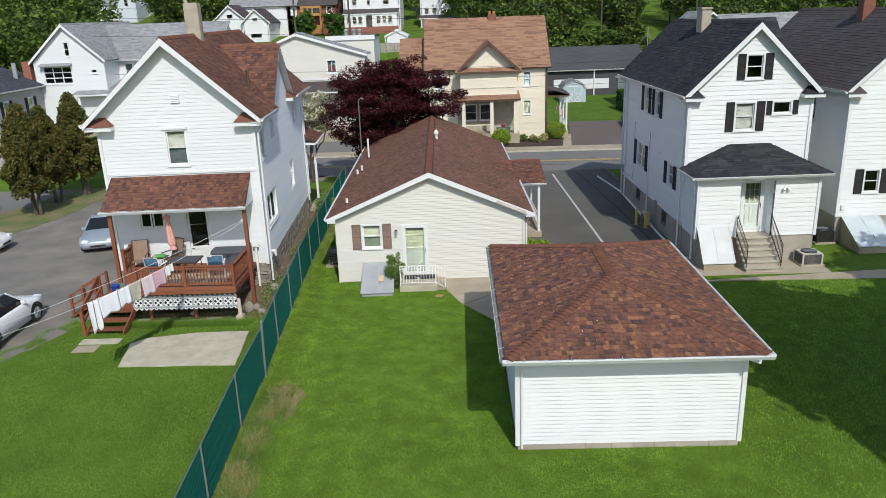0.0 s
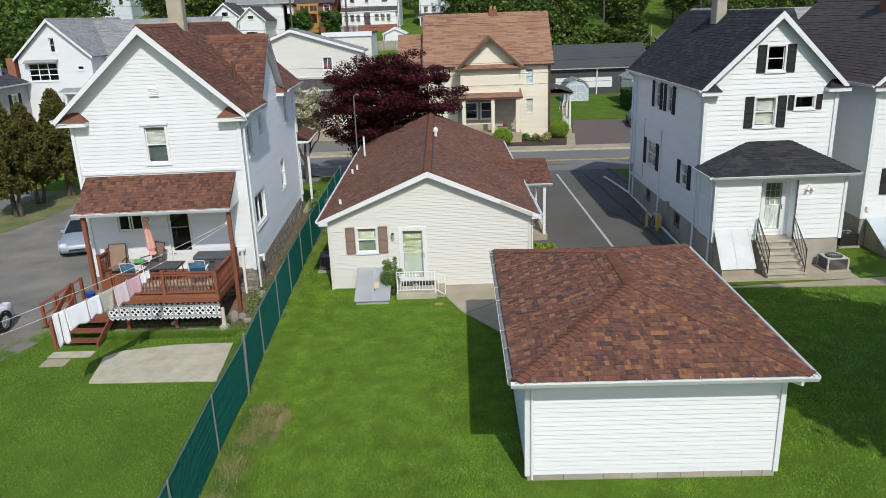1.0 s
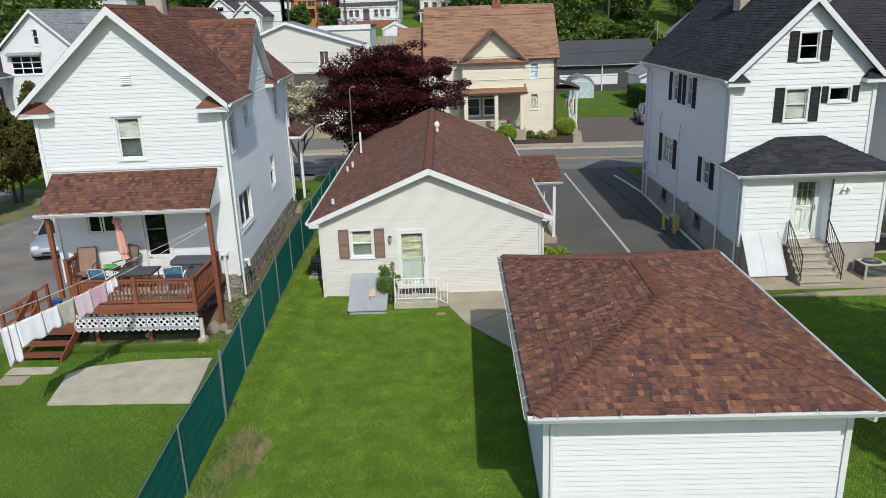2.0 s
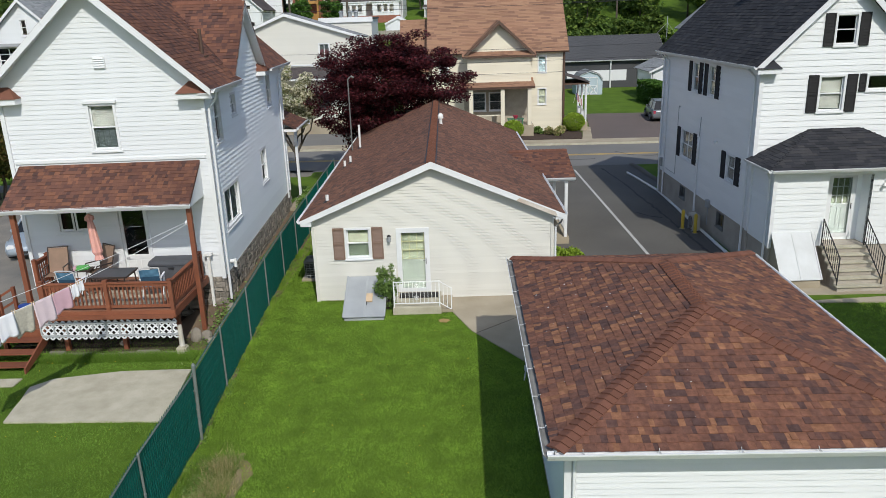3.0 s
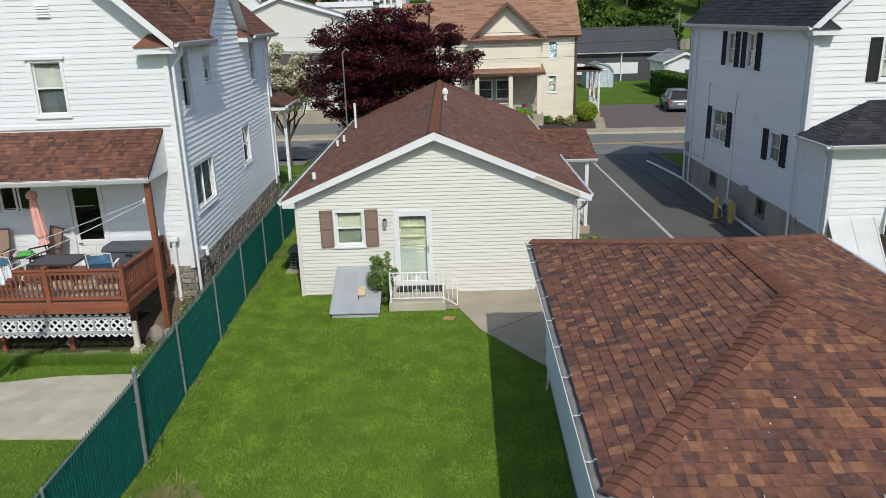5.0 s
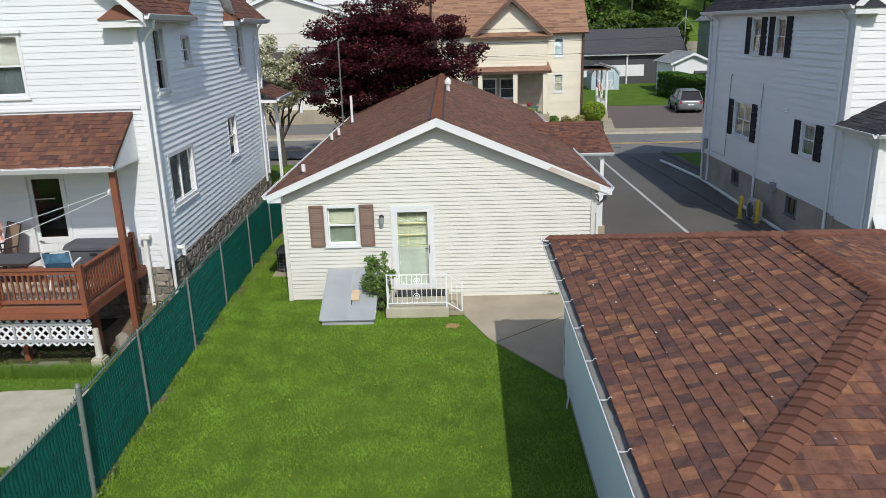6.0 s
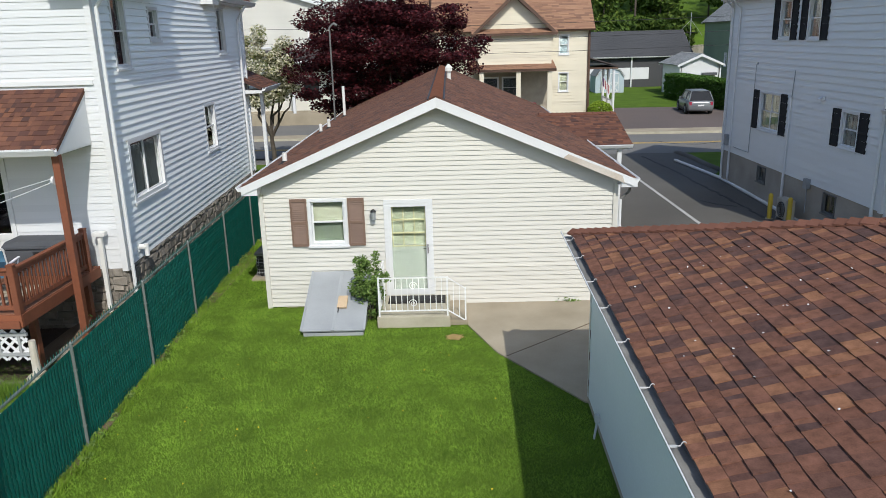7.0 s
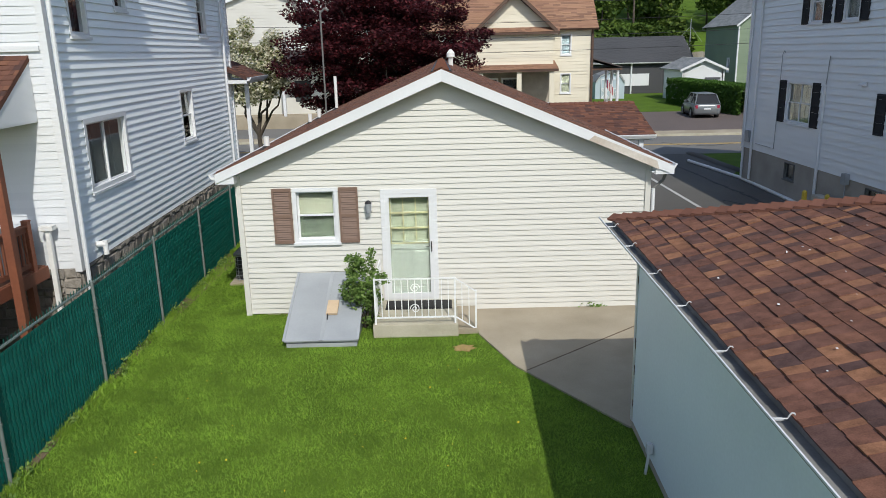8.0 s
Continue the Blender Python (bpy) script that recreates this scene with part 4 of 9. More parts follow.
    for z in (0.5, 1.05):
        board_line(h, "porch_rail", (5.16, 5.62, z), (5.16, 8.88, z), 0.04, 0.06, TRIM)
    for i in range(20):
        y = 5.75 + i * 0.155
        bm = bmesh.new()
        box(bm, 5.145, 5.175, y - 0.015, y + 0.015, 0.5, 1.05)
        part("baluster", bm, TRIM, h)
    return h


bungalow()


def back_step():
    """The small landing, its rail and steps at the bungalow's back door."""
    s = thing("back_step", pose(0.05, 28.45, 0, 0, 0, 1.2), "concrete landing with white wrought-iron railing", "steps")
    x0, x1, y0 = -1.29, 0.22, -1.36
    bm = bmesh.new()
    box(bm, x0, x1, y0, 0.0, 0.0, 0.24)
    part("landing", bm, CONCRETE_PALE, s, bevel=0.01)
    bm = bmesh.new()
    box(bm, x1, x1 + 0.36, y0 + 0.1, 0.0, 0.0, 0.1)
    part("step", bm, CONCRETE, s, bevel=0.01)
    bm = bmesh.new()
    box(bm, x0 + 0.16, x1 - 0.1, -0.55, -0.08, 0.242, 0.257)
    rug = part("door_mat", bm, RUBBER, s)
    for i in range(12):
        x = x0 + 0.2 + i * 0.085
        bm = bmesh.new()
        box(bm, x, x + 0.03, -0.53, -0.1, 0.257, 0.268)
        part("rib", bm, RUBBER, rug)
    zt, zb = 1.07, 0.36
    posts = [(x0 + 0.05, y0 + 0.06), (x1 - 0.05, y0 + 0.06), (x1 + 0.32, y0 + 0.16), (x0 + 0.05, -0.08)]
    for i, (x, y) in enumerate(posts):
        bm = bmesh.new()
        box(bm, x - 0.016, x + 0.016, y - 0.016, y + 0.016, 0.05 if i == 2 else 0.24, zt - (0.28 if i == 2 else 0) + 0.02)
        part("post", bm, STEEL_WHITE, s)
    rails = [((x0 + 0.05, y0 + 0.06), (x1 - 0.05, y0 + 0.06), 0, 0), ((x1 - 0.05, y0 + 0.06), (x1 + 0.32, y0 + 0.16), 0, 0.28), ((x0 + 0.05, y0 + 0.06), (x0 + 0.05, -0.08), 0, 0)]
    for (ax, ay), (bx, by), da, db in rails:
        for z in (zt, zb):
            bm = bmesh.new()
            bar(bm, (ax, ay, z - da), (bx, by, z - db), 0.03, 0.022)
            part("rail", bm, STEEL_WHITE, s)
        n = max(2, int(math.hypot(bx - ax, by - ay) / 0.115))
        for i in range(1, n):
            f = i / n
            x, y = ax + (bx - ax) * f, ay + (by - ay) * f
            dz = da + (db - da) * f
            bm = bmesh.new()
            box(bm, x - 0.0075, x + 0.0075, y - 0.0075, y + 0.0075, zb - dz, zt - dz)
            part("baluster", bm, STEEL_WHITE, s)
    cx = (x0 + x1) / 2
    for cz, sg in ((0.9, 1), (0.52, -1)):
        bm = bmesh.new()
        pts = []
        for k in range(22):
            a = k * 0.5
            r = 0.09 - 0.0035 * k
            pts.append((cx + sg * r * math.cos(a), y0 + 0.06, cz + r * math.sin(a)))
        for a, b in zip(pts, pts[1:]):
            bar(bm, a, b, 0.012, 0.012)
        part("scroll", bm, STEEL_WHITE, s)


back_step()


def bulkhead(m, w, depth, high, low, label, material, base=CONCRETE, block=False, handle=True):
    """Sloping cellar doors on a low frame; local y runs out from the wall to -depth."""
    b = thing("cellar_hatch", m, label, "cellar hatch")
    bm = bmesh.new()
    prism(bm, [(-w / 2, 0, 0), (-w / 2, 0, high - 0.03), (-w / 2, -depth, low - 0.03), (-w / 2, -depth, 0)], (w, 0, 0))
    part("base", bm, base, b)
    up = Vector((0, depth, high - low)).normalized()
    n = Vector((0, -(high - low), depth)).normalized()
    o = Vector((0, -depth - 0.03, low))
    L = math.hypot(depth + 0.03, high - low)
    for s in (-1, 1):
        bm = bmesh.new()
        a, c = (s * 0.008, s * (w / 2 + 0.03))
        a, c = min(a, c), max(a, c)
        prism(bm, [o + Vector((a, 0, 0)), o + Vector((c, 0, 0)), o + Vector((c, 0, 0)) + up * L, o + Vector((a, 0, 0)) + up * L], n * 0.035)
        leaf = part("hatch_door", bm, material, b, bevel=0.006)
        bm = bmesh.new()
        e = c if s > 0 else a
        prism(bm, [o + Vector((e - 0.03, 0, 0)) + n * 0.035, o + Vector((e + 0.012, 0, 0)) + n * 0.035, o + Vector((e + 0.012, 0, 0)) + up * L + n * 0.035, o + Vector((e - 0.03, 0, 0)) + up * L + n * 0.035], n * 0.02)
        part("edge_flange", bm, material, leaf)
    bm = bmesh.new()
    prism(bm, [o + Vector((-0.03, 0, 0)) + n * 0.036, o + Vector((0.03, 0, 0)) + n * 0.036, o + Vector((0.03, 0, 0)) + up * L + n * 0.036, o + Vector((-0.03, 0, 0)) + up * L + n * 0.036], n * 0.012)
    part("centre_strip", bm, material, b)
    if handle:
        bm = bmesh.new()
        c = o + up * (L * 0.28) + n * 0.05 + Vector((0.05, 0, 0))
        bar(bm, c, c + up * 0.13 + n * 0.03, 0.02, 0.02)
        part("handle", bm, IRON, b)
    if block:
        bm = bmesh.new()
        c = o + up * (L * 0.34) + n * 0.048
        p = [c + Vector((x, 0, 0)) + up * v for x, v in ((0.02, 0), (0.22, 0), (0.22, 0.36), (0.02, 0.36))]
        prism(bm, p, n * 0.045)
        blk = part("wood_block", bm, WOOD_PALE, None, "pale wooden board lying on the cellar doors", bevel=0.004)
        blk.matrix_basis = m
        tagged(blk, category="board")
    return b


bulkhead(pose(-2.11, 28.42, 0, 0, 0, 1.2), 1.22, 1.72, 0.80, 0.10, "grey painted steel cellar doors against the bungalow", STEEL_GREY, base=STEEL_GREY, block=True)


# ---- garage ----
def garage():
    g = thing("garage", pose(0, 0, 0), "white vinyl-sided garage with rust-brown hip roof", "garage")
    X0, X1, Y0, Y1 = 2.60, 8.12, 15.72, 23.78
    E = 2.80
    front, right, back, left = Side((0, Y0, 0), (1, 0, 0)), Side((X1, 0, 0), (0, 1, 0)), Side((0, Y1, 0), (-1, 0, 0)), Side((X0, 0, 0), (0, -1, 0))
    wall(g, front, 0.16, E - 0.12, flat(X0), flat(X1), [], VINYL_WHITE, 0.112, 0.022)
    wall(g, right, 0.16, E - 0.12, flat(Y0), flat(Y1), [], VINYL_WHITE, 0.112, 0.022)
    wall(g, back, 0.16, E - 0.12, flat(-X1), flat(-X0 - 0.15), [], VINYL_WHITE, 0.112, 0.022)
    wall(g, left, 0.10, E - 0.12, flat(-Y1), flat(-Y0), [], PAINT_BLUEGREY, boards=False, label="smooth pale blue-grey painted side wall")
    for x in (X0, X1):
        corner_board(g, x, Y0, 0.14, E - 0.12, TRIM, 0.055)
    corner_board(g, X0 + 0.02, Y1 - 0.01, 0.1, E - 0.12, TRIM_WORN, 0.035)
    x = X0
    while x < X1:  # block course at the foot of the wall
        e = min(x + RNG.uniform(0.38, 0.9), X1)
        bm = bmesh.new()
        box(bm, x + 0.004, e - 0.004, Y0 - 0.02, Y0 + 0.18, -0.05, 0.16)
        part("foundation_block", bm, BLOCK, g, bevel=0.006)
        x = e
    for a in ((X0, X0 + 0.18, Y0 + 0.18, Y1, -0.05, 0.10), (X1 - 0.18, X1 + 0.02, Y0 + 0.18, Y1, -0.05, 0.16)):
        bm = bmesh.new()
        box(bm, *a)
        part("foundation", bm, BLOCK, g)
    x0, x1, y0, y1 = 2.33, 8.42, 15.15, 24.05
    rx, rz, ya, yb = 5.36, 3.70, 18.35, 20.9
    near = lambda c: c.y < 21.5
    Ls = math.hypot(rx - x0, rz - E)
    roof_slope(g, (x0, y1, E), (x0, y0, E), (rx, y1, rz), lambda v: v / Ls * (y1 - yb), lambda v: (y1 - y0) - v / Ls * (ya - y0), SHINGLE_RUST, 0.155, (0.06, 0.19), singles=210, pick=near, lift=0.017)
    Lr = math.hypot(x1 - rx, rz - E)
    roof_slope(g, (x1, y0, E), (x1, y1, E), (rx, y0, rz), lambda v: v / Lr * (ya - y0), lambda v: (y1 - y0) - v / Lr * (y1 - yb), SHINGLE_RUST, 0.155, (0.06, 0.19), lift=0.017)
    Lf = math.hypot(ya - y0, rz - E)
    roof_slope(g, (x0, y0, E), (x1, y0, E), (x0, ya, rz), lambda v: v / Lf * (rx - x0), lambda v: (x1 - x0) - v / Lf * (x1 - rx), SHINGLE_RUST, 0.155, (0.06, 0.19), singles=90, pick=lambda c: c.x < 6.5, lift=0.017)
    Lb = math.hypot(y1 - yb, rz - E)
    roof_slope(g, (x1, y1, E), (x0, y1, E), (x1, yb, rz), lambda v: v / Lb * (x1 - rx), lambda v: (x1 - x0) - v / Lb * (rx - x0), SHINGLE_RUST, 0.155, (0.06, 0.19), lift=0.017)
    down = {"l": Vector((x0 - rx, 0, E - rz)), "r": Vector((x1 - rx, 0, E - rz)), "f": Vector((0, y0 - ya, E - rz)), "b": Vector((0, y1 - yb, E - rz))}
    along = {"l": Vector((0, -1, 0)), "r": Vector((0, 1, 0)), "f": Vector((1, 0, 0)), "b": Vector((-1, 0, 0))}

    def across(face, p, q):
        way = (Vector(q) - Vector(p)).normalized()
        n = along[face].cross(-down[face]).normalized()
        s = n.cross(way).normalized()
        return s if s.dot(down[face]) > 0 else -s

    for p, q, a, b in (((x0, y0, E), (rx, ya, rz), "l", "f"), ((x1, y0, E), (rx, ya, rz), "r", "f"), ((x0, y1, E), (rx, yb, rz), "l", "b"), ((x1, y1, E), (rx, yb, rz), "r", "b"), ((rx, ya, rz), (rx, yb, rz), "l", "r")):
        caps(g, p, q, across(a, p, q), across(b, p, q), SHINGLE_CAP, 0.160, 0.145, thick=0.048)
    bm = bmesh.new()  # eave boards and soffit
    box(bm, x0 + 0.02, x1 - 0.02, y0 + 0.02, y1 - 0.02, E - 0.13, E - 0.11)
    part("soffit", bm, TRIM, g)
    for name, a in (("fascia", (x0, x1, y0, y0 + 0.02)), ("fascia", (x0, x1, y1 - 0.02, y1)), ("fascia", (x0, x0 + 0.02, y0 + 0.02, y1 - 0.02)), ("fascia", (x1 - 0.02, x1, y0 + 0.02, y1 - 0.02))):
        bm = bmesh.new()
        box(bm, *a, E - 0.15, E - 0.012)
        part(name, bm, TRIM, g)
    gutter(g, (x0 - 0.12, y0, E - 0.01), (x1 + 0.1, y0, E - 0.01), (0, -1, 0), brackets=1.1)
    gutter(g, (x1, y0 - 0.06, E - 0.01), (x1, y1 + 0.05, E - 0.01), (1, 0, 0), brackets=1.1)
    gutter(g, (x0, y1 + 0.05, E - 0.01), (x0, y0 - 0.1, E - 0.01), (-1, 0, 0), material=GUTTER_GREY, brackets=0.98, size=0.165, shallow=True)
    board_line(g, "gutter_lip", (x0 - 0.182, y1 + 0.05, E - 0.004), (x0 - 0.182, y0 - 0.1, E - 0.004), 0.011, 0.014, TRIM)
    board_line(g, "drip_edge", (x0 - 0.006, y1 + 0.03, E - 0.012), (x0 - 0.006, y0 - 0.03, E - 0.012), 0.022, 0.012, ZINC)
    pipe(g, "downspout", [(8.2, y0 - 0.06, E - 0.12), (8.2, y0 - 0.06, E - 0.2), (8.02, Y0 - 0.06, E - 0.32), (8.02, Y0 - 0.06, E - 0.36)], 0.035, TRIM)
    pipe(g, "downspout", [(X0 + 0.1, Y0 - 0.055, E - 0.16), (X0 + 0.1, Y0 - 0.055, 0.06)], 0.03, TRIM)
    bm = bmesh.new()
    tube(bm, (X0 - 0.10, 22.62, 0.0), (X0 - 0.05, 22.66, 0.30), 0.018)
    box(bm, X0 - 0.09, X0 - 0.02, 22.62, 22.70, 0.26, 0.38)
    part("pipe_stub", bm, HATCH_WHITE, g, "short capped pipe stub at the wall foot")
    bm = bmesh.new()  # rusted corner edge
    z = 0.12
    while z < E - 0.16:
        e = z + RNG.uniform(0.05, 0.16)
        box(bm, X0 - 0.012, X0 - 0.002, Y1 - 0.035 - RNG.uniform(0.0, 0.018), Y1 - 0.02, z, e)
        z = e
    part("rusted_edge", bm, TRIM_BROWN, g)
    return g


garage()


# ---- fence ----
def fence():
    f = thing("fence", pose(0, 0, 0), "chain-link fence woven with dark green privacy slats", "fence")
    ys = [10.0, 13.6, 17.0, 20.05, 22.5, 25.3, 28.0, 30.8, 33.5, 36.4, 39.4, 42.4, 45.0]
    xs = [-4.42, -4.62, -4.83, -4.91, -5.08, -5.22, -5.37, -5.49, -5.59, -5.68, -5.76, -5.84, -5.9]
    at = lambda y: float(np.interp(y, ys, xs))
    top = lambda y: 1.64 if y > 20.0 else 1.60
    for x, y in zip(xs, ys):
        tall = abs(y - 20.05) < 0.1
        bm = bmesh.new()
        r = 0.04 if tall else 0.024
        tube(bm, (x + (0.02 if tall else 0.03), y, 0.0), (x + (0.07 if tall else 0.03), y, top(y) + (0.22 if tall else 0.04)), r, 10)
        tube(bm, (x + (0.07 if tall else 0.03), y, top(y) + (0.22 if tall else 0.04)), (x + (0.07 if tall else 0.03), y, top(y) + (0.27 if tall else 0.075)), r * 1.15, 10, r * 0.4)
        p = part("post", bm, POST_GREY, f)
        for z in (0.35, 0.8, 1.25):
            bm = bmesh.new()
            tube(bm, (x + 0.03, y, z), (x + 0.03, y, z + 0.025), r + 0.008, 10)
            part("tie_band", bm, POST_GREY, p)
    for a, b in zip(range(len(ys)), range(1, len(ys))):
        bm = bmesh.new()
        h = top((ys[a] + ys[b]) / 2)
        tube(bm, (xs[a], ys[a], h), (xs[b], ys[b], h), 0.02, 8)
        part("top_rail", bm, POST_GREY, f)
    # slats: short bent strips between the wires
    pitch = 0.088
    bm = bmesh.new()
    rows = 9
    for i in range(rows):
        z0, z1 = 1.55 * i / rows, 1.55 * (i + 1) / rows
        k = 0.005 if i % 2 else -0.005
        prism(bm, [(k, -0.047, z0), (k + 0.010, 0.0, z0), (k, 0.047, z0), (k + 0.002, 0.0, z0)], (-2 * k, 0, z1 - z0))
    slat = part("slat", bm, SLAT_GREEN, f)
    slat.location = (at(10.0), 10.0, 0.03)
    y = 10.0 + pitch
    rest = []
    n = 1
    while y < 45:
        if n < 300 and y > 13:
            ob = put("slat", slat.data, SLAT_GREEN, f)
            ob.location = (at(y), y, 0.03)
            ob.rotation_euler = (0, 0, RNG.uniform(-0.07, 0.07))
            n += 1
        else:
            rest.append(y)
        y += pitch
    verts, faces = [], []
    src = [v.co.copy() for v in slat.data.vertices]
    polys = [list(p.vertices) for p in slat.data.polygons]
    for y in rest:
        k = len(verts)
        verts += [(v.x + at(y), v.y + y, v.z + 0.03) for v in src]
        faces += [[k + i for i in p] for p in polys]
    tagged(soup("slats", verts, faces, SLAT_GREEN, f), kind="stuff")
    # the wire mesh: zigzag wires on both faces, with barbed tops
    verts, faces = [], []
    def wire(p, q, w=0.0022):
        p, q = Vector(p), Vector(q)
        d = (q - p).normalized()
        s = d.cross(Vector((1, 0, 0))).normalized() * w
        u = Vector((w, 0, 0))
        k = len(verts)
        verts.extend(tuple(c) for c in (p + s, p + u, p - s, p - u, q + s, q + u, q - s, q - u))
        faces.extend([k + a, k + b, k + b + 4, k + a + 4] for a, b in ((0, 1), (1, 2), (2, 3), (3, 0)))
    y = 10.0
    while y < 36:
        h = top(y)
        zz = 0.05
        side = 1
        while zz < h:
            z2 = min(zz + 0.044, h + 0.05)
            wire((at(y) + 0.017, y + (0 if side > 0 else pitch / 2), zz), (at(y) + 0.017, y + (pitch / 2 if side > 0 else 0), z2))
            side = -side
            zz = z2
        wire((at(y), y + 0.01, h), (at(y), y - 0.01, h + 0.075), 0.005)
        wire((at(y), y + 0.05, h), (at(y), y + 0.07, h + 0.065), 0.005)
        y += pitch
    tagged(soup("wire_mesh", verts, faces, WIRE_GREEN, f), kind="stuff")


fence()


# ---- tall white house with the deck ----
def eave_return(house, side, u0, u1, z, material, shingle):
    """A cornice return: a boxed eave end with a little roof of its own."""
    bm = bmesh.new()
    side.box(bm, u0, u1, 0.0, 0.36, z - 0.16, z)
    r = part("cornice_return", bm, material, house)
    bm = bmesh.new()
    a0, a1 = u0 - 0.02, u1 + 0.02
    m0, m1 = a0 + 0.3 * (a1 - a0), a1 - 0.3 * (a1 - a0)
    v = [bm.verts.new(side.at(*p)) for p in ((a0, 0.0, z), (a0, 0.4, z), (a1, 0.4, z), (a1, 0.0, z), (m0, 0.0, z + 0.32), (m1, 0.0, z + 0.32))]
    for f in ((0, 1, 4), (1, 2, 5, 4), (2, 3, 5), (0, 4, 5, 3), (0, 3, 2, 1)):
        bm.faces.new([v[i] for i in f])
    part("return_roof", bm, shingle, r)


def stones(house, side, u0, u1, z0, z1, d=0.05):
    """A field-stone foundation: uneven stones on a mortar backing."""
    bm = bmesh.new()
    side.box(bm, u0, u1, -0.3, 0.0, z0, z1)
    back = part("foundation", bm, MORTAR, house, "rough grey-brown field-stone foundation")
    z = z0
    while z < z1 - 0.03:
        h = min(RNG.uniform(0.10, 0.22), z1 - z)
        u = u0 + RNG.uniform(-0.2, 0)
        while u < u1:
            w = RNG.uniform(0.14, 0.42)
            p, q = max(u, u0), min(u + w, u1)
            if q - p > 0.06:
                bm = bmesh.new()
                j = lambda: RNG.uniform(-0.032, 0.032)
                front = [side.at(a + j(), d * RNG.uniform(0.5, 1.3), b + j()) for a, b in ((p + 0.03, z + 0.025), (q - 0.03, z + 0.025), (q - 0.03, z + h - 0.025), (p + 0.03, z + h - 0.025))]
                rear = [side.at(a, 0.001, b) for a, b in ((p + 0.008, z + 0.008), (q - 0.008, z + 0.008), (q - 0.008, z + h - 0.008), (p + 0.008, z + h - 0.008))]
                va, vb = [bm.verts.new(c) for c in front], [bm.verts.new(c) for c in rear]
                bm.faces.new(va)
                for i in range(4):
                    bm.faces.new((va[i], vb[i], vb[(i + 1) % 4], va[(i + 1) % 4]))
                part("stone", bm, STONE, back)
            u += w
        z += h
    return back


def porch_house():
    h = thing("porch_house", pose(-9.36, 27.25, 0, 0, 0, 3.0), "tall white vinyl-sided house with rust-brown gable roof", "house")
    W, D, Z0, E, P = 2.90, 12.2, 1.30, 7.10, 10.10
    k = (P - E) / 3.28
    we, wp = E + (3.28 - W) * k - 0.1, P - 0.1
    front, right, back, left = Side((0, 0, 0), (1, 0, 0)), Side((W, 0, 0), (0, 1, 0)), Side((0, D, 0), (-1, 0, 0)), Side((-W, D, 0), (0, -1, 0))
    gw = (-0.48, 0.37, 5.36, 6.76)
    pd, pw = (-0.16, 0.80, 1.40, 3.66), (-1.95, -0.90, 2.86, 3.70)
    gl, gr = gable(-W, W, we, 0, wp)
    wall(h, front, Z0, wp - 0.01, gl, gr, [gw, pd, pw], VINYL_WHITE, 0.14, 0.012)
    ra, rb, rc, big, nar = (0.92, 1.72, 5.30, 6.85), (3.05, 3.75, 5.86, 6.63), (8.95, 9.85, 5.45, 6.85), (0.9, 2.93, 2.48, 3.86), (6.65, 7.75, 2.74, 4.10)
    # side walls in the lightened copy, making up for grazing sun
    wall(h, right, Z0, we, flat(0), flat(D), [ra, rb, rc, big, nar], VINYL_LIFTED, 0.150, 0.032)
    wall(h, left, Z0, we, flat(0), flat(D), [], VINYL_LIFTED, 0.128, 0.024)
    gl2, gr2 = gable(-W, W, we, 0, wp)
    wall(h, back, Z0, wp - 0.01, gl2, gr2, [], VINYL_WHITE, 0.128, 0.024)
    for x, y in ((-W, 0), (W, 0), (W, D), (-W, D)):
        corner_board(h, x, y, Z0 - 0.05, we - 0.02, TRIM, 0.06)
    stones(h, right, 0.0, D, -0.3, Z0)
    stones(h, front, -W, W, -0.3, Z0)
    for s in (back, left):
        bm = bmesh.new()
        s.box(bm, -W if s is back else 0, W if s is back else D, -0.3, 0.0, -0.3, Z0)
        part("foundation", bm, MORTAR, h)
    for z in (1.2, 4.1):
        bm = bmesh.new()
        box(bm, -W + 0.15, W - 0.15, 0.15, D - 0.15, z - 0.1, z)
        part("floor", bm, ROOM_DARK, h)
    window(h, front, *gw, blind=0.5, blind_mat=CURTAIN, head=True, low_mat=WINDOW_DUSK, label="white double-hung window, shade half drawn")
    window(h, front, *pw, style="casement", casing=0.075, label="white casement window under the porch roof")
    panel_door(h, front, *pd, DOOR_WHITE, None, TRIM, False, "white porch door with tall dark glass", False, False, 0.28, 0.075)
    # dusky backing gives these panes their dark bluish look
    window(h, right, *ra, head=True, low_mat=WINDOW_DUSK)
    window(h, right, *rb, low_mat=WINDOW_DUSK)
    window(h, right, *rc, head=True, low_mat=WINDOW_DUSK)
    window(h, right, *big, style="slide", low_mat=WINDOW_DUSK, casing=0.1, label="wide white sliding window, thin curtains in a dim blue-grey")
    window(h, right, *nar, blind=0.45)
    # gable vent
    bm = bmesh.new()
    front.box(bm, -0.05, 0.29, 0.0, 0.05, 7.73, 8.07)
    v = part("gable_vent", bm, TRIM, h)
    for i in range(5):
        bm = bmesh.new()
        z = 7.755 + i * 0.062
        prism(bm, [front.at(-0.03, 0.05, z), front.at(-0.03, 0.08, z), front.at(-0.03, 0.05, z + 0.045)], (0.30, 0, 0))
        part("slat", bm, TRIM, v)
    # main roof; the right slope is broken by a cross gable
    y0, y1, x1 = -0.42, D + 0.3, 3.28
    c0, c1, cz, cx = 2.95, 8.15, 9.58, 3.2
    cm = (c0 + c1) / 2
    roof_slope(h, (-x1, y1, E), (-x1, y0, E), (0, y1, P), flat(0), flat(y1 - y0), SHINGLE_RED, 0.145)
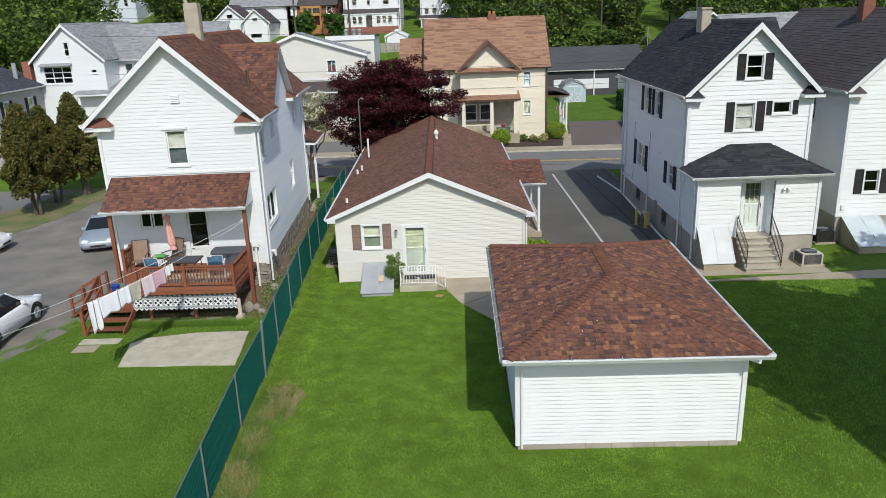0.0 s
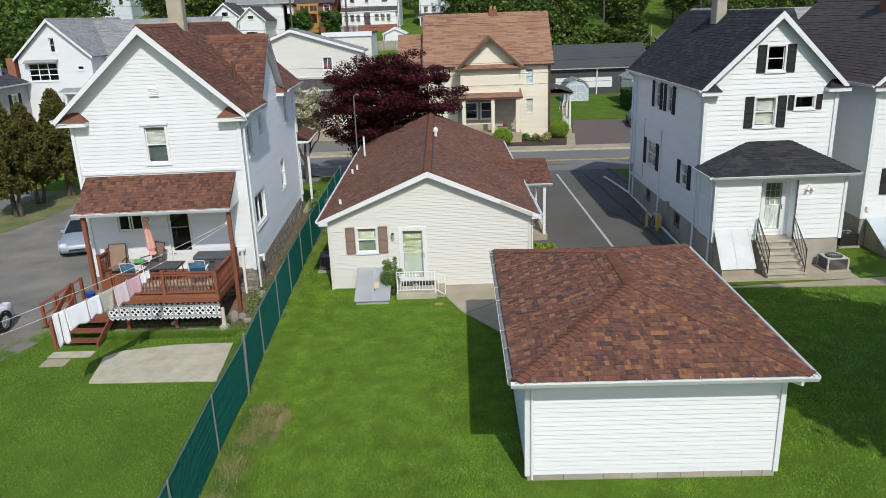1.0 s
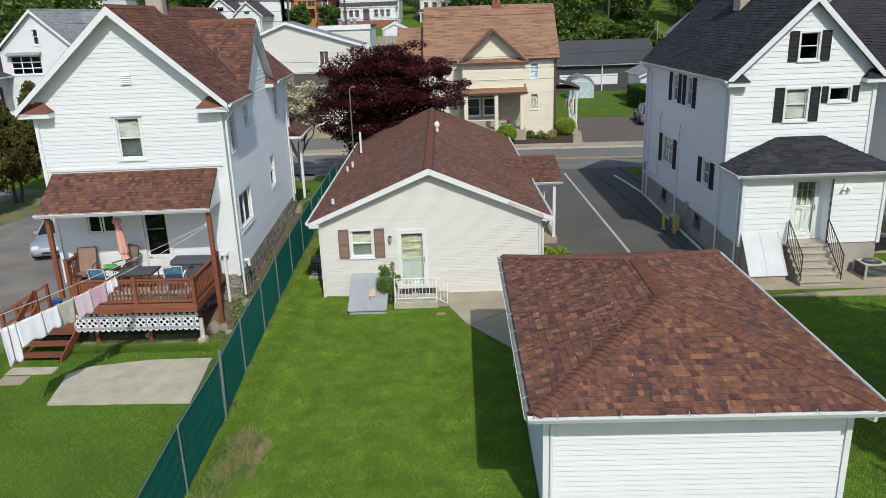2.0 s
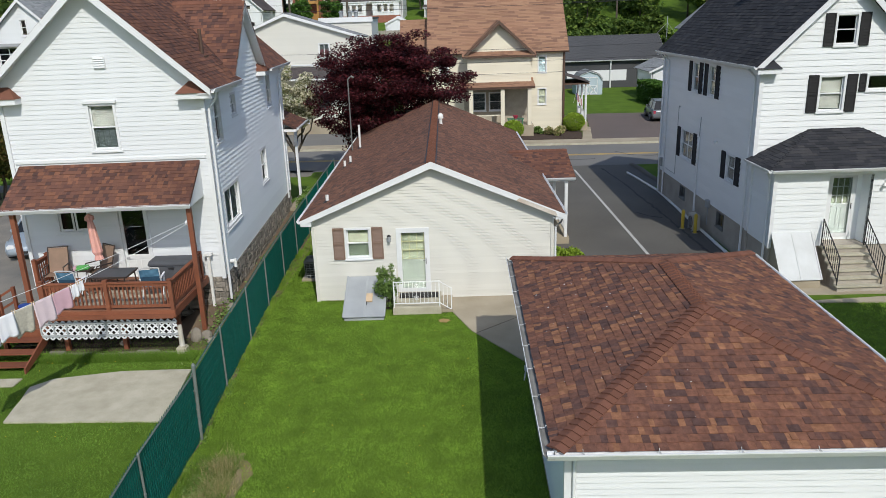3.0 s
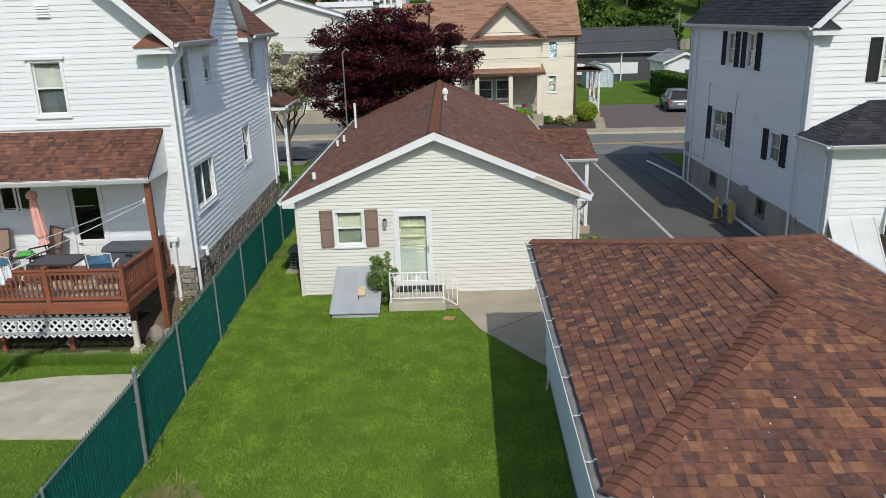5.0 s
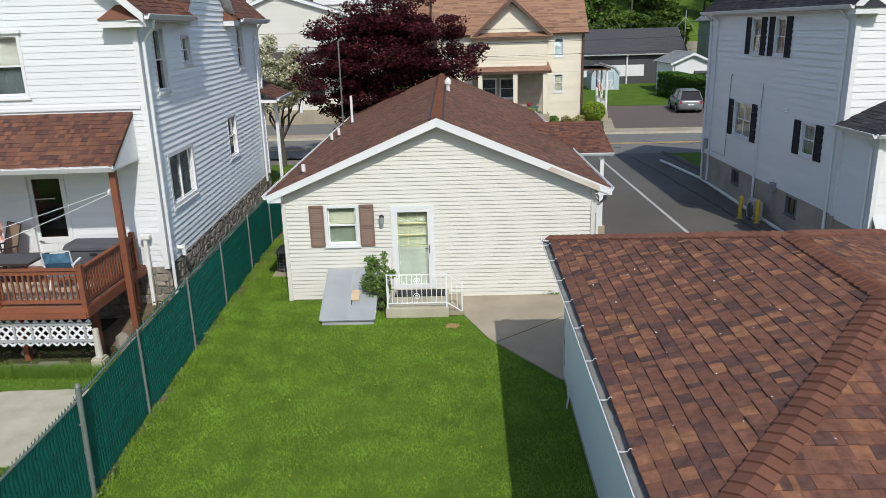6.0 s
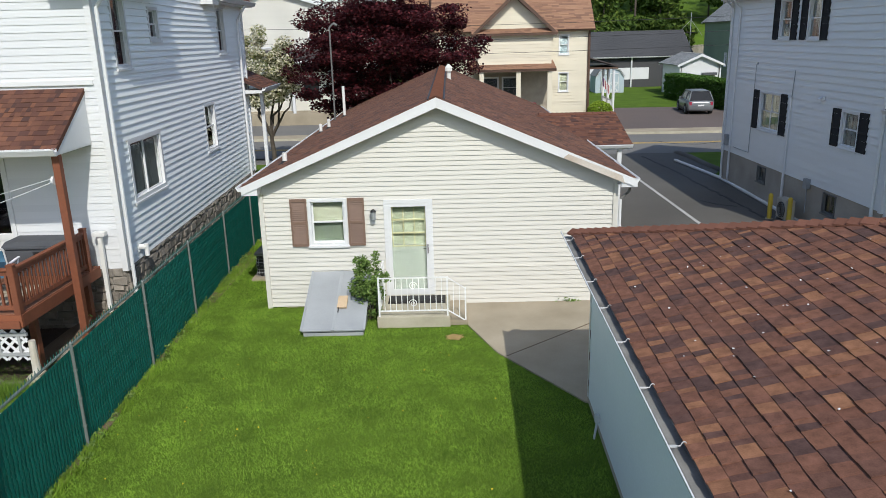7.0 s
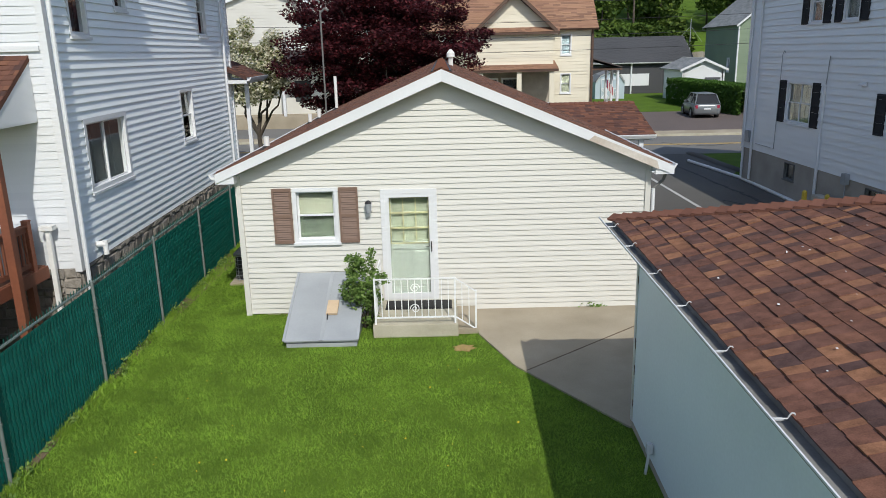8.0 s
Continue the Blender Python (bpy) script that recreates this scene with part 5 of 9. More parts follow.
    roof_slope(h, (x1, y0, E), (x1, c0 + 0.25, E), (0, y0, P), flat(0), flat(c0 + 0.25 - y0), SHINGLE_RED, 0.145)
    roof_slope(h, (x1, c1 - 0.25, E), (x1, y1, E), (0, c1 - 0.25, P), flat(0), flat(y1 - c1 + 0.25), SHINGLE_RED, 0.145)
    xm = 2.7
    roof_slope(h, (xm, c0 + 0.25, P - xm * k), (xm, c1 - 0.25, P - xm * k), (0, c0 + 0.25, P), flat(0), flat(c1 - c0 - 0.5), SHINGLE_RED, 0.145)
    caps(h, (0, y0, P), (0, y1, P), (-1, 0, -k), (1, 0, -k), SHINGLE_CAP, 0.15, 0.14, False)
    roof_slope(h, (0.3, c0, E + 0.05), (cx, c0, E + 0.05), (0.3, cm, cz), flat(0), flat(cx - 0.3), SHINGLE_RED, 0.145)
    roof_slope(h, (cx, c1, E + 0.05), (0.3, c1, E + 0.05), (cx, cm, cz), flat(0), flat(cx - 0.3), SHINGLE_RED, 0.145)
    caps(h, (0.7, cm, cz), (cx, cm, cz), (0, c0 - cm, E - cz), (0, c1 - cm, E - cz), SHINGLE_CAP, 0.15, 0.14, False)
    gl, gr = gable(c0 + 0.35, c1 - 0.35, we - 0.15, cm, cz - 0.14)
    wall(h, Side((W + 0.002, 0, 0), (0, 1, 0)), we, cz - 0.16, gl, gr, [], VINYL_LIFTED, 0.150, 0.028, name="gable_wall")
    for a, b in (((cx, c0, E + 0.02), (cx, cm, cz)), ((cx, c1, E + 0.02), (cx, cm, cz))):
        bm = bmesh.new()
        prism(bm, [Vector(a), Vector(b), Vector(b) - Vector((0, 0, 0.22)), Vector(a) - Vector((0, 0, 0.16))], (-0.03, 0, 0))
        part("rake_board", bm, TRIM, h)
        bm = bmesh.new()
        prism(bm, [Vector(a) - Vector((0, 0, 0.11)), Vector(b) - Vector((0, 0, 0.12)), Vector(b) - Vector((0.4, 0, 0.12)), Vector(a) - Vector((0.4, 0, 0.11))], (0, 0, -0.02))
        part("rake_soffit", bm, TRIM, h)
    for y, s in ((y0, -1), (y1, 1)):
        for xe in (-x1, x1):
            bm = bmesh.new()
            ya, yb = sorted((y, y + 0.04 * s))
            prism(bm, [(xe, ya, E - 0.012), (0, ya, P - 0.012), (0, ya, P - 0.27), (xe, ya, E - 0.2)], (0, yb - ya, 0))
            part("rake_board", bm, TRIM, h)
            bm = bmesh.new()
            prism(bm, [(xe, y, E - 0.11), (0, y, P - 0.11), (0, y, P - 0.13), (xe, y, E - 0.13)], (0, -s * 0.42, 0))
            part("rake_soffit", bm, TRIM, h)
    for xa in (-x1, x1):
        bm = bmesh.new()
        xa0, xa1 = sorted((xa, math.copysign(W, xa)))
        box(bm, xa0, xa1, y0 + 0.02, c0 if xa > 0 else y1, E - 0.16, E - 0.13)
        part("soffit", bm, TRIM, h)
        if xa > 0:
            bm = bmesh.new()
            box(bm, xa0, xa1, c1, y1, E - 0.16, E - 0.13)
            part("soffit", bm, TRIM, h)
    gutter(h, (x1 + 0.01, y0, E - 0.01), (x1 + 0.01, c0 - 0.05, E - 0.01), (1, 0, 0))
    gutter(h, (x1 + 0.01, c1 + 0.05, E - 0.01), (x1 + 0.01, y1, E - 0.01), (1, 0, 0))
    gutter(h, (-x1 - 0.01, y1, E - 0.01), (-x1 - 0.01, y0, E - 0.01), (-1, 0, 0))
    eave_return(h, front, -x1, -W + 0.62, E - 0.12, TRIM, SHINGLE_CAP)
    eave_return(h, front, W - 0.62, x1, E - 0.12, TRIM, SHINGLE_CAP)
    rs = Side((W, 0, 0), (0, 1, 0))
    eave_return(h, rs, c0 - 0.1, c0 + 0.65, E - 0.08, TRIM, SHINGLE_CAP)
    eave_return(h, rs, c1 - 0.65, c1 + 0.1, E - 0.08, TRIM, SHINGLE_CAP)
    pipe(h, "downspout", [(x1 + 0.05, 0.0, E - 0.12), (x1 + 0.02, 0.02, E - 0.3), (W + 0.16, -0.02, E - 0.62), (W + 0.14, -0.02, 0.55)], 0.04, TRIM)
    pipe(h, "drain_pipe", [(W + 0.14, -0.02, 0.56), (W + 0.14, -0.02, 0.0)], 0.055, IRON)
    pipe(h, "downspout", [(x1 + 0.05, 11.3, E - 0.12), (W + 0.1, 11.3, E - 0.6), (W + 0.1, 11.3, 1.1)], 0.04, TRIM)
    # chimney with two openings, and a roof vent
    bm = bmesh.new()
    box(bm, -0.29, 0.29, 3.95, 4.5, P - 0.9, P + 1.25)
    ch = part("chimney", bm, STUCCO, h, "tan stuccoed chimney", bevel=0.03)
    bm = bmesh.new()
    tube(bm, (-0.15, 4.2, P + 0.95), (-0.42, 4.2, P + 2.2), 0.08, 8)
    part("flue", bm, STUCCO, ch)
    bm = bmesh.new()
    tube(bm, (2.35, 2.5, P - 2.35 * k - 0.1), (2.35, 2.5, P - 2.35 * k + 0.75), 0.06, 8)
    p = part("vent_pipe", bm, TRIM_BROWN, h)
    bm = bmesh.new()
    box(bm, 2.2, 2.5, 2.3, 2.7, P - 2.5 * k + 0.02, P - 2.5 * k + 0.08)
    part("flashing", bm, TRIM_BROWN, p)
    # porch roof over the deck
    pz, pe, py = 5.00, 4.03, -1.50
    roof_slope(h, (-2.72, py, pe), (2.60, py, pe), (-2.72, 0, pz), flat(0), flat(5.32), SHINGLE_RED, 0.14, (0.06, 0.19), thick=0.07)
    for x in (-2.7, 2.56):
        bm = bmesh.new()
        prism(bm, [(x, py + 0.05, pe - 0.1), (x, -0.02, pe - 0.1), (x, -0.02, pz - 0.1), (x, py + 0.05, pe - 0.06)], (0.025, 0, 0))
        part("porch_gable", bm, VINYL_WHITE, h)
    bm = bmesh.new()
    box(bm, -2.7, 2.58, py + 0.02, -0.02, pe - 0.13, pe - 0.10)
    part("porch_ceiling", bm, TRIM, h)
    bm = bmesh.new()
    box(bm, -2.72, 2.60, py - 0.02, py + 0.02, pe - 0.14, pe - 0.01)
    part("fascia", bm, TRIM, h)
    gutter(h, (-2.75, py - 0.02, pe - 0.0), (2.62, py - 0.02, pe - 0.0), (0, -1, 0))
    bm = bmesh.new()
    front.box(bm, -W + 0.1, W - 0.1, 0.0, 0.05, pz + 0.06, pz + 0.15)
    part("flashing_board", bm, TRIM, h)
    for x in (-2.46, 2.52):
        bm = bmesh.new()
        box(bm, x - 0.065, x + 0.065, py + 0.06, py + 0.19, 0.0 if x > 0 else 1.2, pe - 0.13)
        part("porch_post", bm, DECK_RED, h)
    # a small box-ended post by the corner, utility pipe on the side
    bm = bmesh.new()
    box(bm, W - 0.42, W - 0.34, -0.2, -0.12, 0.3, 2.05)
    box(bm, W - 0.5, W - 0.26, -0.24, -0.08, 2.05, 2.13)
    part("meter_post", bm, PLASTIC_WHITE, h)
    bm = bmesh.new()
    tube(bm, (W + 0.02, 0.75, 1.55), (W + 0.2, 0.75, 1.55), 0.06, 10)
    tube(bm, (W + 0.18, 0.75, 1.62), (W + 0.18, 0.75, 1.35), 0.05, 10)
    part("dryer_vent", bm, PLASTIC_WHITE, h)
    # street-side porch corner
    roof_slope(h, (W + 0.66, D - 0.6, 4.25), (W + 0.66, D + 2.2, 4.25), (W - 0.4, D - 0.6, 4.75), flat(0), flat(2.8), SHINGLE_RED, 0.14)
    bm = bmesh.new()
    box(bm, W - 0.4, W + 0.66, D - 0.6, D + 2.2, 4.05, 4.16)
    part("porch_beam", bm, TRIM, h)
    gutter(h, (W + 0.67, D - 0.6, 4.24), (W + 0.67, D + 2.2, 4.24), (1, 0, 0))
    for y in (D + 0.3,):
        bm = bmesh.new()
        box(bm, W + 0.38, W + 0.5, y - 0.06, y + 0.06, 0.5, 4.05)
        part("porch_post", bm, TRIM, h)
    bm = bmesh.new()
    box(bm, W + 0.02, W + 0.66, D - 0.6, D + 2.2, 0.0, 0.5)
    part("porch_base", bm, CONCRETE, h)


porch_house()


# ---- tall white house with black shutters ----
def shutter_house():
    h = thing("shutter_house", pose(13.7, 31.35, 0, 0, 0, 1.5), "tall white aluminium-sided house with black shutters and roof", "house")
    WL, WR, D, Z0, E, P = -2.58, 2.62, 11.0, 1.26, 6.94, 9.80
    x0, x1, y0, y1, px = -2.86, 2.90, -0.32, 11.4, 0.07
    k = (P - E) / (x1 - px)
    we, wp = E + 0.12, P - 0.1
    front, right, back, left = Side((0, 0, 0), (1, 0, 0)), Side((WR, 0, 0), (0, 1, 0)), Side((0, D, 0), (-1, 0, 0)), Side((WL, D, 0), (0, -1, 0))
    w1, w2, w3 = (-0.32, 0.47, 7.48, 8.54), (-0.64, 0.28, 5.32, 6.57), (0.95, 1.81, 5.98, 6.57)
    gl, gr = gable(WL, WR, we, px, wp)
    wall(h, front, Z0, wp - 0.01, gl, gr, [w1, w2, w3], ALU_WHITE, 0.20, 0.017)
    yl = lambda y: D - y
    pair = lambda a, b, z0, z1: (yl(b), yl(a), z0, z1)
    l1, l2, l3, l4 = pair(6.23, 7.92, 2.42, 3.74), pair(1.48, 2.42, 2.56, 3.60), pair(4.12, 4.97, 5.42, 6.68), pair(6.04, 6.9, 5.42, 6.68)
    wall(h, left, Z0, we, flat(0), flat(D), [l1, l2, l3, l4], ALU_WHITE, 0.20, 0.032)
    wall(h, right, Z0, we, flat(0), flat(D), [], ALU_WHITE, 0.20, 0.026)
    gl, gr = gable(-WR, -WL, we, -px, wp)
    wall(h, back, Z0, wp - 0.01, gl, gr, [], ALU_WHITE, 0.20, 0.026)
    for x, y in ((WL, 0), (WR, 0), (WL, D), (WR, D)):
        corner_board(h, x, y, Z0 - 0.03, we - 0.02, TRIM, 0.07)
    b1, b2 = pair(6.92, 7.6, 0.64, 1.18), pair(2.2, 2.92, 0.58, 1.18)
    wall(h, left, -0.2, Z0, flat(0.03), flat(D - 0.03), [b1, b2], BLOCK, boards=False, thick=0.25, name="foundation")
    for s, a, b in ((front, WL + 0.03, WR - 0.03), (right, 0.03, D - 0.03), (back, -WR + 0.03, -WL - 0.03)):
        wall(h, s, -0.2, Z0, flat(a), flat(b), [], BLOCK, boards=False, thick=0.25, name="foundation")
    for b in (b1, b2):
        window(h, left, *b, style="one", trim=MAST_GREY, casing=0.02, label="low cellar window in the block wall")
    for z in (1.2, 4.1):
        bm = bmesh.new()
        box(bm, WL + 0.16, WR - 0.16, 0.16, D - 0.16, z - 0.1, z)
        part("floor", bm, ROOM_DARK, h)
    window(h, front, *w1, shutters=SHUTTER_BLACK, shutter_w=0.33, label="white gable window between black shutters")
    window(h, front, *w2, blind=0.95, blind_mat=CURTAIN, shutters=SHUTTER_BLACK, shutter_w=0.34, label="white window with blinds between black shutters")
    window(h, front, *w3, style="one", shutters=SHUTTER_BLACK, shutter_w=0.22, label="small wide window between black shutters")
    window(h, left, *l1, style="pair", low_mat=CURTAIN, shutters=SHUTTER_BLACK, shutter_w=0.44, label="paired white windows between black shutters")
    window(h, left, *l2, low_mat=CURTAIN, shutters=SHUTTER_BLACK, shutter_w=0.42)
    window(h, left, *l3, low_mat=CURTAIN, shutters=SHUTTER_BLACK, shutter_w=0.40)
    window(h, left, *l4, low_mat=CURTAIN, shutters=SHUTTER_BLACK, shutter_w=0.40)
    gable_roof(h, x0, x1, y0, y1, E, px, P, SHINGLE_BLACK, SHINGLE_BLACK, 0.15, (0.2, 0.4), rake_h=0.24)
    # cross gable towards the neighbour
    roof_slope(h, (0.4, 4.6, E + 0.05), (4.0, 4.6, E + 0.05), (0.4, 7.4, P + 0.02), flat(0), flat(3.6), SHINGLE_BLACK, 0.15, (0.2, 0.4))
    roof_slope(h, (4.0, 10.2, E + 0.05), (0.4, 10.2, E + 0.05), (4.0, 7.4, P + 0.02), flat(0), flat(3.6), SHINGLE_BLACK, 0.15, (0.2, 0.4))
    gl, gr = gable(4.9, 9.9, we - 0.2, 7.4, P - 0.15)
    wall(h, Side((WR + 0.003, 0, 0), (0, 1, 0)), we, P - 0.17, gl, gr, [], ALU_WHITE, 0.2, 0.02, name="gable_wall")
    for xa, xb in ((x0, WL), (WR, x1)):
        bm = bmesh.new()
        box(bm, xa + 0.01, xb, y0 + 0.02, y1 - 0.02, E - 0.16, E - 0.13)
        part("soffit", bm, TRIM, h)
    gutter(h, (x0 - 0.01, y1, E - 0.01), (x0 - 0.01, y0, E - 0.01), (-1, 0, 0), size=0.1)
    eave_return(h, front, x0, WL + 0.5, E - 0.1, TRIM, SHINGLE_BLACK)
    eave_return(h, front, WR - 0.5, x1 + 0.1, E - 0.1, TRIM, SHINGLE_BLACK)
    for y in (10.9, 10.2, 4.29, 0.35):
        pipe(h, "downspout", [(x0 - 0.05, y, E - 0.12), (WL - 0.06, y, E - 0.4), (WL - 0.06, y, 0.2)] if y > 5 or y < 1 else [(WL - 0.055, y + 1.2, 3.7), (WL - 0.055, y + 1.2, 0.5)], 0.045, TRIM)
    pipe(h, "cable", [(WL - 0.045, 8.2, 4.6), (WL - 0.045, 8.28, 4.66), (WL - 0.045, 8.38, 4.55), (WL - 0.045, 8.45, 1.5), (WL - 0.045, 9.9, 1.5)], 0.012, ZINC)
    pipe(h, "cable", [(WL - 0.045, 5.38, 4.52), (WL - 0.045, 5.47, 3.65)], 0.014, ZINC)
    bm = bmesh.new()
    left.box(bm, yl(10.6), yl(10.3), 0.02, 0.16, 1.5, 1.9)
    part("meter_box", bm, ZINC, h, bevel=0.01)
    bm = bmesh.new()
    left.box(bm, yl(3.93), yl(3.7), 0.02, 0.16, 1.1, 1.4)
    part("meter_box", bm, ZINC, h, bevel=0.01)
    pipe(h, "conduit", [(WL - 0.07, 3.82, 1.1), (WL - 0.07, 3.82, 0.35)], 0.015, ZINC)
    bm = bmesh.new()
    prism(bm, [left.at(yl(3.62), 0.02, 3.76), left.at(yl(3.62), 0.15, 3.76), left.at(yl(3.62), 0.15, 3.80), left.at(yl(3.62), 0.02, 3.87)], 0.2 * left.u)
    part("vent_hood", bm, TRIM, h)
    bm = bmesh.new()
    box(bm, -0.5, -0.05, 5.2, 5.95, P - 1.2, P + 0.55)
    ch = part("chimney", bm, STUCCO, h, "pale stuccoed chimney", bevel=0.02)
    bm = bmesh.new()
    box(bm, -0.55, 0.0, 5.15, 6.0, P + 0.5, P + 0.62)
    part("chimney_cap", bm, CONCRETE, ch, bevel=0.02)
    # rear entry with a hip roof
    py, ez, tz = -1.75, 3.82, 4.78
    ef = Side((0, py, 0), (1, 0, 0))
    Z0 = 1.15
    ex0, ex1 = WL + 0.03, WR - 0.15
    hole = (-0.79, 0.65, Z0, 3.52)
    wall(h, ef, Z0, ez - 0.1, flat(ex0), flat(ex1), [hole], ALU_WHITE, 0.20, 0.017)
    wall(h, Side((ex0, 0, 0), (0, -1, 0)), Z0, ez - 0.1, flat(0.05), flat(-py), [], ALU_WHITE, 0.20, 0.026)
    wall(h, Side((ex1, 0, 0), (0, 1, 0)), Z0, ez - 0.1, flat(py), flat(-0.05), [], ALU_WHITE, 0.20, 0.026)
    for x in (ex0, ex1):
        corner_board(h, x, py, Z0 - 0.03, ez - 0.1, TRIM, 0.06)
    bm = bmesh.new()
    box(bm, ex0 + 0.02, ex1 - 0.02, py + 0.02, 0.0, -0.1, Z0)
    part("entry_base", bm, BLOCK, h)
    bm = bmesh.new()  # recess around the door
    for a in ((-0.86, -0.79, py + 0.02, py + 0.8, Z0, 3.52), (0.65, 0.72, py + 0.02, py + 0.8, Z0, 3.52), (-0.86, 0.72, py + 0.02, py + 0.8, 3.52, 3.58)):
        box(bm, *a)
    part("entry_recess", bm, VINYL_LIFTED, h)
    rd = Side((0, py + 0.62, 0), (1, 0, 0))
    dh = (-0.49, 0.46, Z0 + 0.1, 3.46)
    wall(h, rd, Z0, 3.52, flat(-0.79), flat(0.65), [dh], VINYL_LIFTED, boards=False, name="entry_wall")
    panel_door(h, rd, *dh, DOOR_PALE, (3, 3), TRIM, True, "pale grey door with glazed top", hinge_left=False)
    a0, a1, b0, b1 = ex0 - 0.27, ex1 + 0.38, py - 0.3, 0.0
    t0, t1 = -0.75, 0.95
    L = math.hypot(b1 - b0, tz - ez)
    roof_slope(h, (a0, b0, ez), (a1, b0, ez), (a0, b1, tz), lambda v: v / L * (t0 - a0), lambda v: (a1 - a0) - v / L * (a1 - t1), SHINGLE_BLACK, 0.15, (0.2, 0.4), thick=0.05)
    Ll = math.hypot(t0 - a0, tz - ez)
    roof_slope(h, (a0, b1, ez), (a0, b0, ez), (t0, b1, tz), flat(0), lambda v: (b1 - b0) * (1 - v / Ll), SHINGLE_BLACK, 0.15, (0.2, 0.4), thick=0.05)
    Lr = math.hypot(a1 - t1, tz - ez)
    roof_slope(h, (a1, b0, ez), (a1, b1, ez), (t1, b0, tz), lambda v: (b1 - b0) * v / Lr, flat(b1 - b0), SHINGLE_BLACK, 0.15, (0.2, 0.4), thick=0.05)
    bm = bmesh.new()
    box(bm, a0 + 0.01, a1 - 0.01, b0 + 0.01, b1, ez - 0.13, ez - 0.10)
    part("soffit", bm, TRIM, h)
    gutter(h, (a0, b0, ez), (a1, b0, ez), (0, -1, 0), size=0.1)
    gutter(h, (a0, b1, ez), (a0, b0, ez), (-1, 0, 0), size=0.1)
    pipe(h, "downspout", [(a0 - 0.05, b0 + 0.25, ez - 0.1), (ex0 - 0.06, py + 0.25, ez - 0.4), (ex0 - 0.06, py + 0.25, 0.15), (ex0 - 0.5, py + 0.9, 0.12)], 0.045, TRIM)
    bm = bmesh.new()
    ef.box(bm, 1.02, 1.12, 0.02, 0.06, 3.2, 3.32)
    tube(bm, ef.at(1.04, 0.06, 3.24), ef.at(0.94, 0.16, 3.12), 0.045, 8, 0.06)
    tube(bm, ef.at(1.10, 0.06, 3.24), ef.at(1.20, 0.16, 3.12), 0.045, 8, 0.06)
    part("flood_lamp", bm, PLASTIC_WHITE, h)


shutter_house()


def entry_steps():
    s = thing("entry_steps", pose(13.7, 31.35, 0, 0, 0, 1.5), "concrete entry steps with black iron railings", "steps")
    y = -1.78
    n, rise, tread = 6, 0.185, 0.24
    for i in range(n):
        bm = bmesh.new()
        top = 1.15 - rise * i
        box(bm, -0.86, 0.58, y - tread * (i + 1) + 0.035, y - tread * i + 0.035, 0.0, top - 0.055)
        step = part("step", bm, BLOCK, s, "dark weathered riser")
        bm = bmesh.new()
        box(bm, -0.90, 0.62, y - tread * (i + 1) - 0.012, y - tread * i + 0.03, top - 0.055, top)
        part("tread", bm, CONCRETE_PALE, step, bevel=0.014)
    for x in (-0.85, 0.57):
        pts = [(x, y - 0.08, 1.15), (x, y - tread * (n - 0.5), 0.22)]
        for (a, b, z) in pts:
            bm = bmesh.new()
            box(bm, a - 0.016, a + 0.016, b - 0.016, b + 0.016, z, z + 0.95)
            part("post", bm, IRON, s)
        for dz in (0.92, 0.16):
            bm = bmesh.new()
            bar(bm, Vector(pts[0]) + Vector((0, 0, dz)), Vector(pts[1]) + Vector((0, 0, dz)), 0.03, 0.025)
            part("rail", bm, IRON, s)
        for i in range(1, 10):
            f = i / 10
            p = Vector(pts[0]).lerp(Vector(pts[1]), f)
            bm = bmesh.new()
            box(bm, p.x - 0.008, p.x + 0.008, p.y - 0.008, p.y + 0.008, p.z + 0.16, p.z + 0.92)
            part("baluster", bm, IRON, s)


entry_steps()
bulkhead(pose(11.9, 29.55, 0, 0, 0, 1.5), 1.25, 1.05, 1.62, 0.32, "white painted cellar doors on a concrete curb", HATCH_WHITE, handle=False)


def ac_unit(m, w, d, z, label, pad=True, body=ZINC, side=None):
    a = thing("air_conditioner", m, label, "air conditioner")
    if pad:
        bm = bmesh.new()
        box(bm, -w / 2 - 0.1, w / 2 + 0.1, -d / 2 - 0.1, d / 2 + 0.1, 0, 0.08)
        part("pad", bm, CONCRETE, a, bevel=0.01)
    bm = bmesh.new()
    box(bm, -w / 2, w / 2, -d / 2, d / 2, 0.08, 0.08 + z)
    part("casing", bm, IRON, a, bevel=0.03)
    for i in range(int(z / 0.045)):
        zz = 0.11 + i * 0.045
        bm = bmesh.new()
        box(bm, -w / 2 - 0.012, w / 2 + 0.012, -d / 2 - 0.012, d / 2 + 0.012, zz, zz + 0.016)
        part("louvre", bm, side or body, a)
    for sx in (-1, 1):
        for sy in (-1, 1):
            bm = bmesh.new()
            box(bm, sx * w / 2 - 0.03, sx * w / 2 + 0.03, sy * d / 2 - 0.03, sy * d / 2 + 0.03, 0.08, 0.08 + z)
            part("corner_post", bm, body, a)
    bm = bmesh.new()
    box(bm, -w / 2 - 0.015, w / 2 + 0.015, -d / 2 - 0.015, d / 2 + 0.015, 0.08 + z, 0.12 + z)
    lid = part("top_panel", bm, body, a, bevel=0.01)
    bm = bmesh.new()
    tube(bm, (0, 0, 0.12 + z), (0, 0, 0.16 + z), min(w, d) * 0.44, 20, min(w, d) * 0.41)
    part("fan_ring", bm, IRON, lid)
    bm = bmesh.new()
    for i in range(8):
        t = math.pi * i / 8
        r = min(w, d) * 0.36
        bar(bm, (r * math.cos(t), r * math.sin(t), 0.165 + z), (-r * math.cos(t), -r * math.sin(t), 0.165 + z), 0.008, 0.008)
    part("fan_grille", bm, ZINC, lid)
    return a


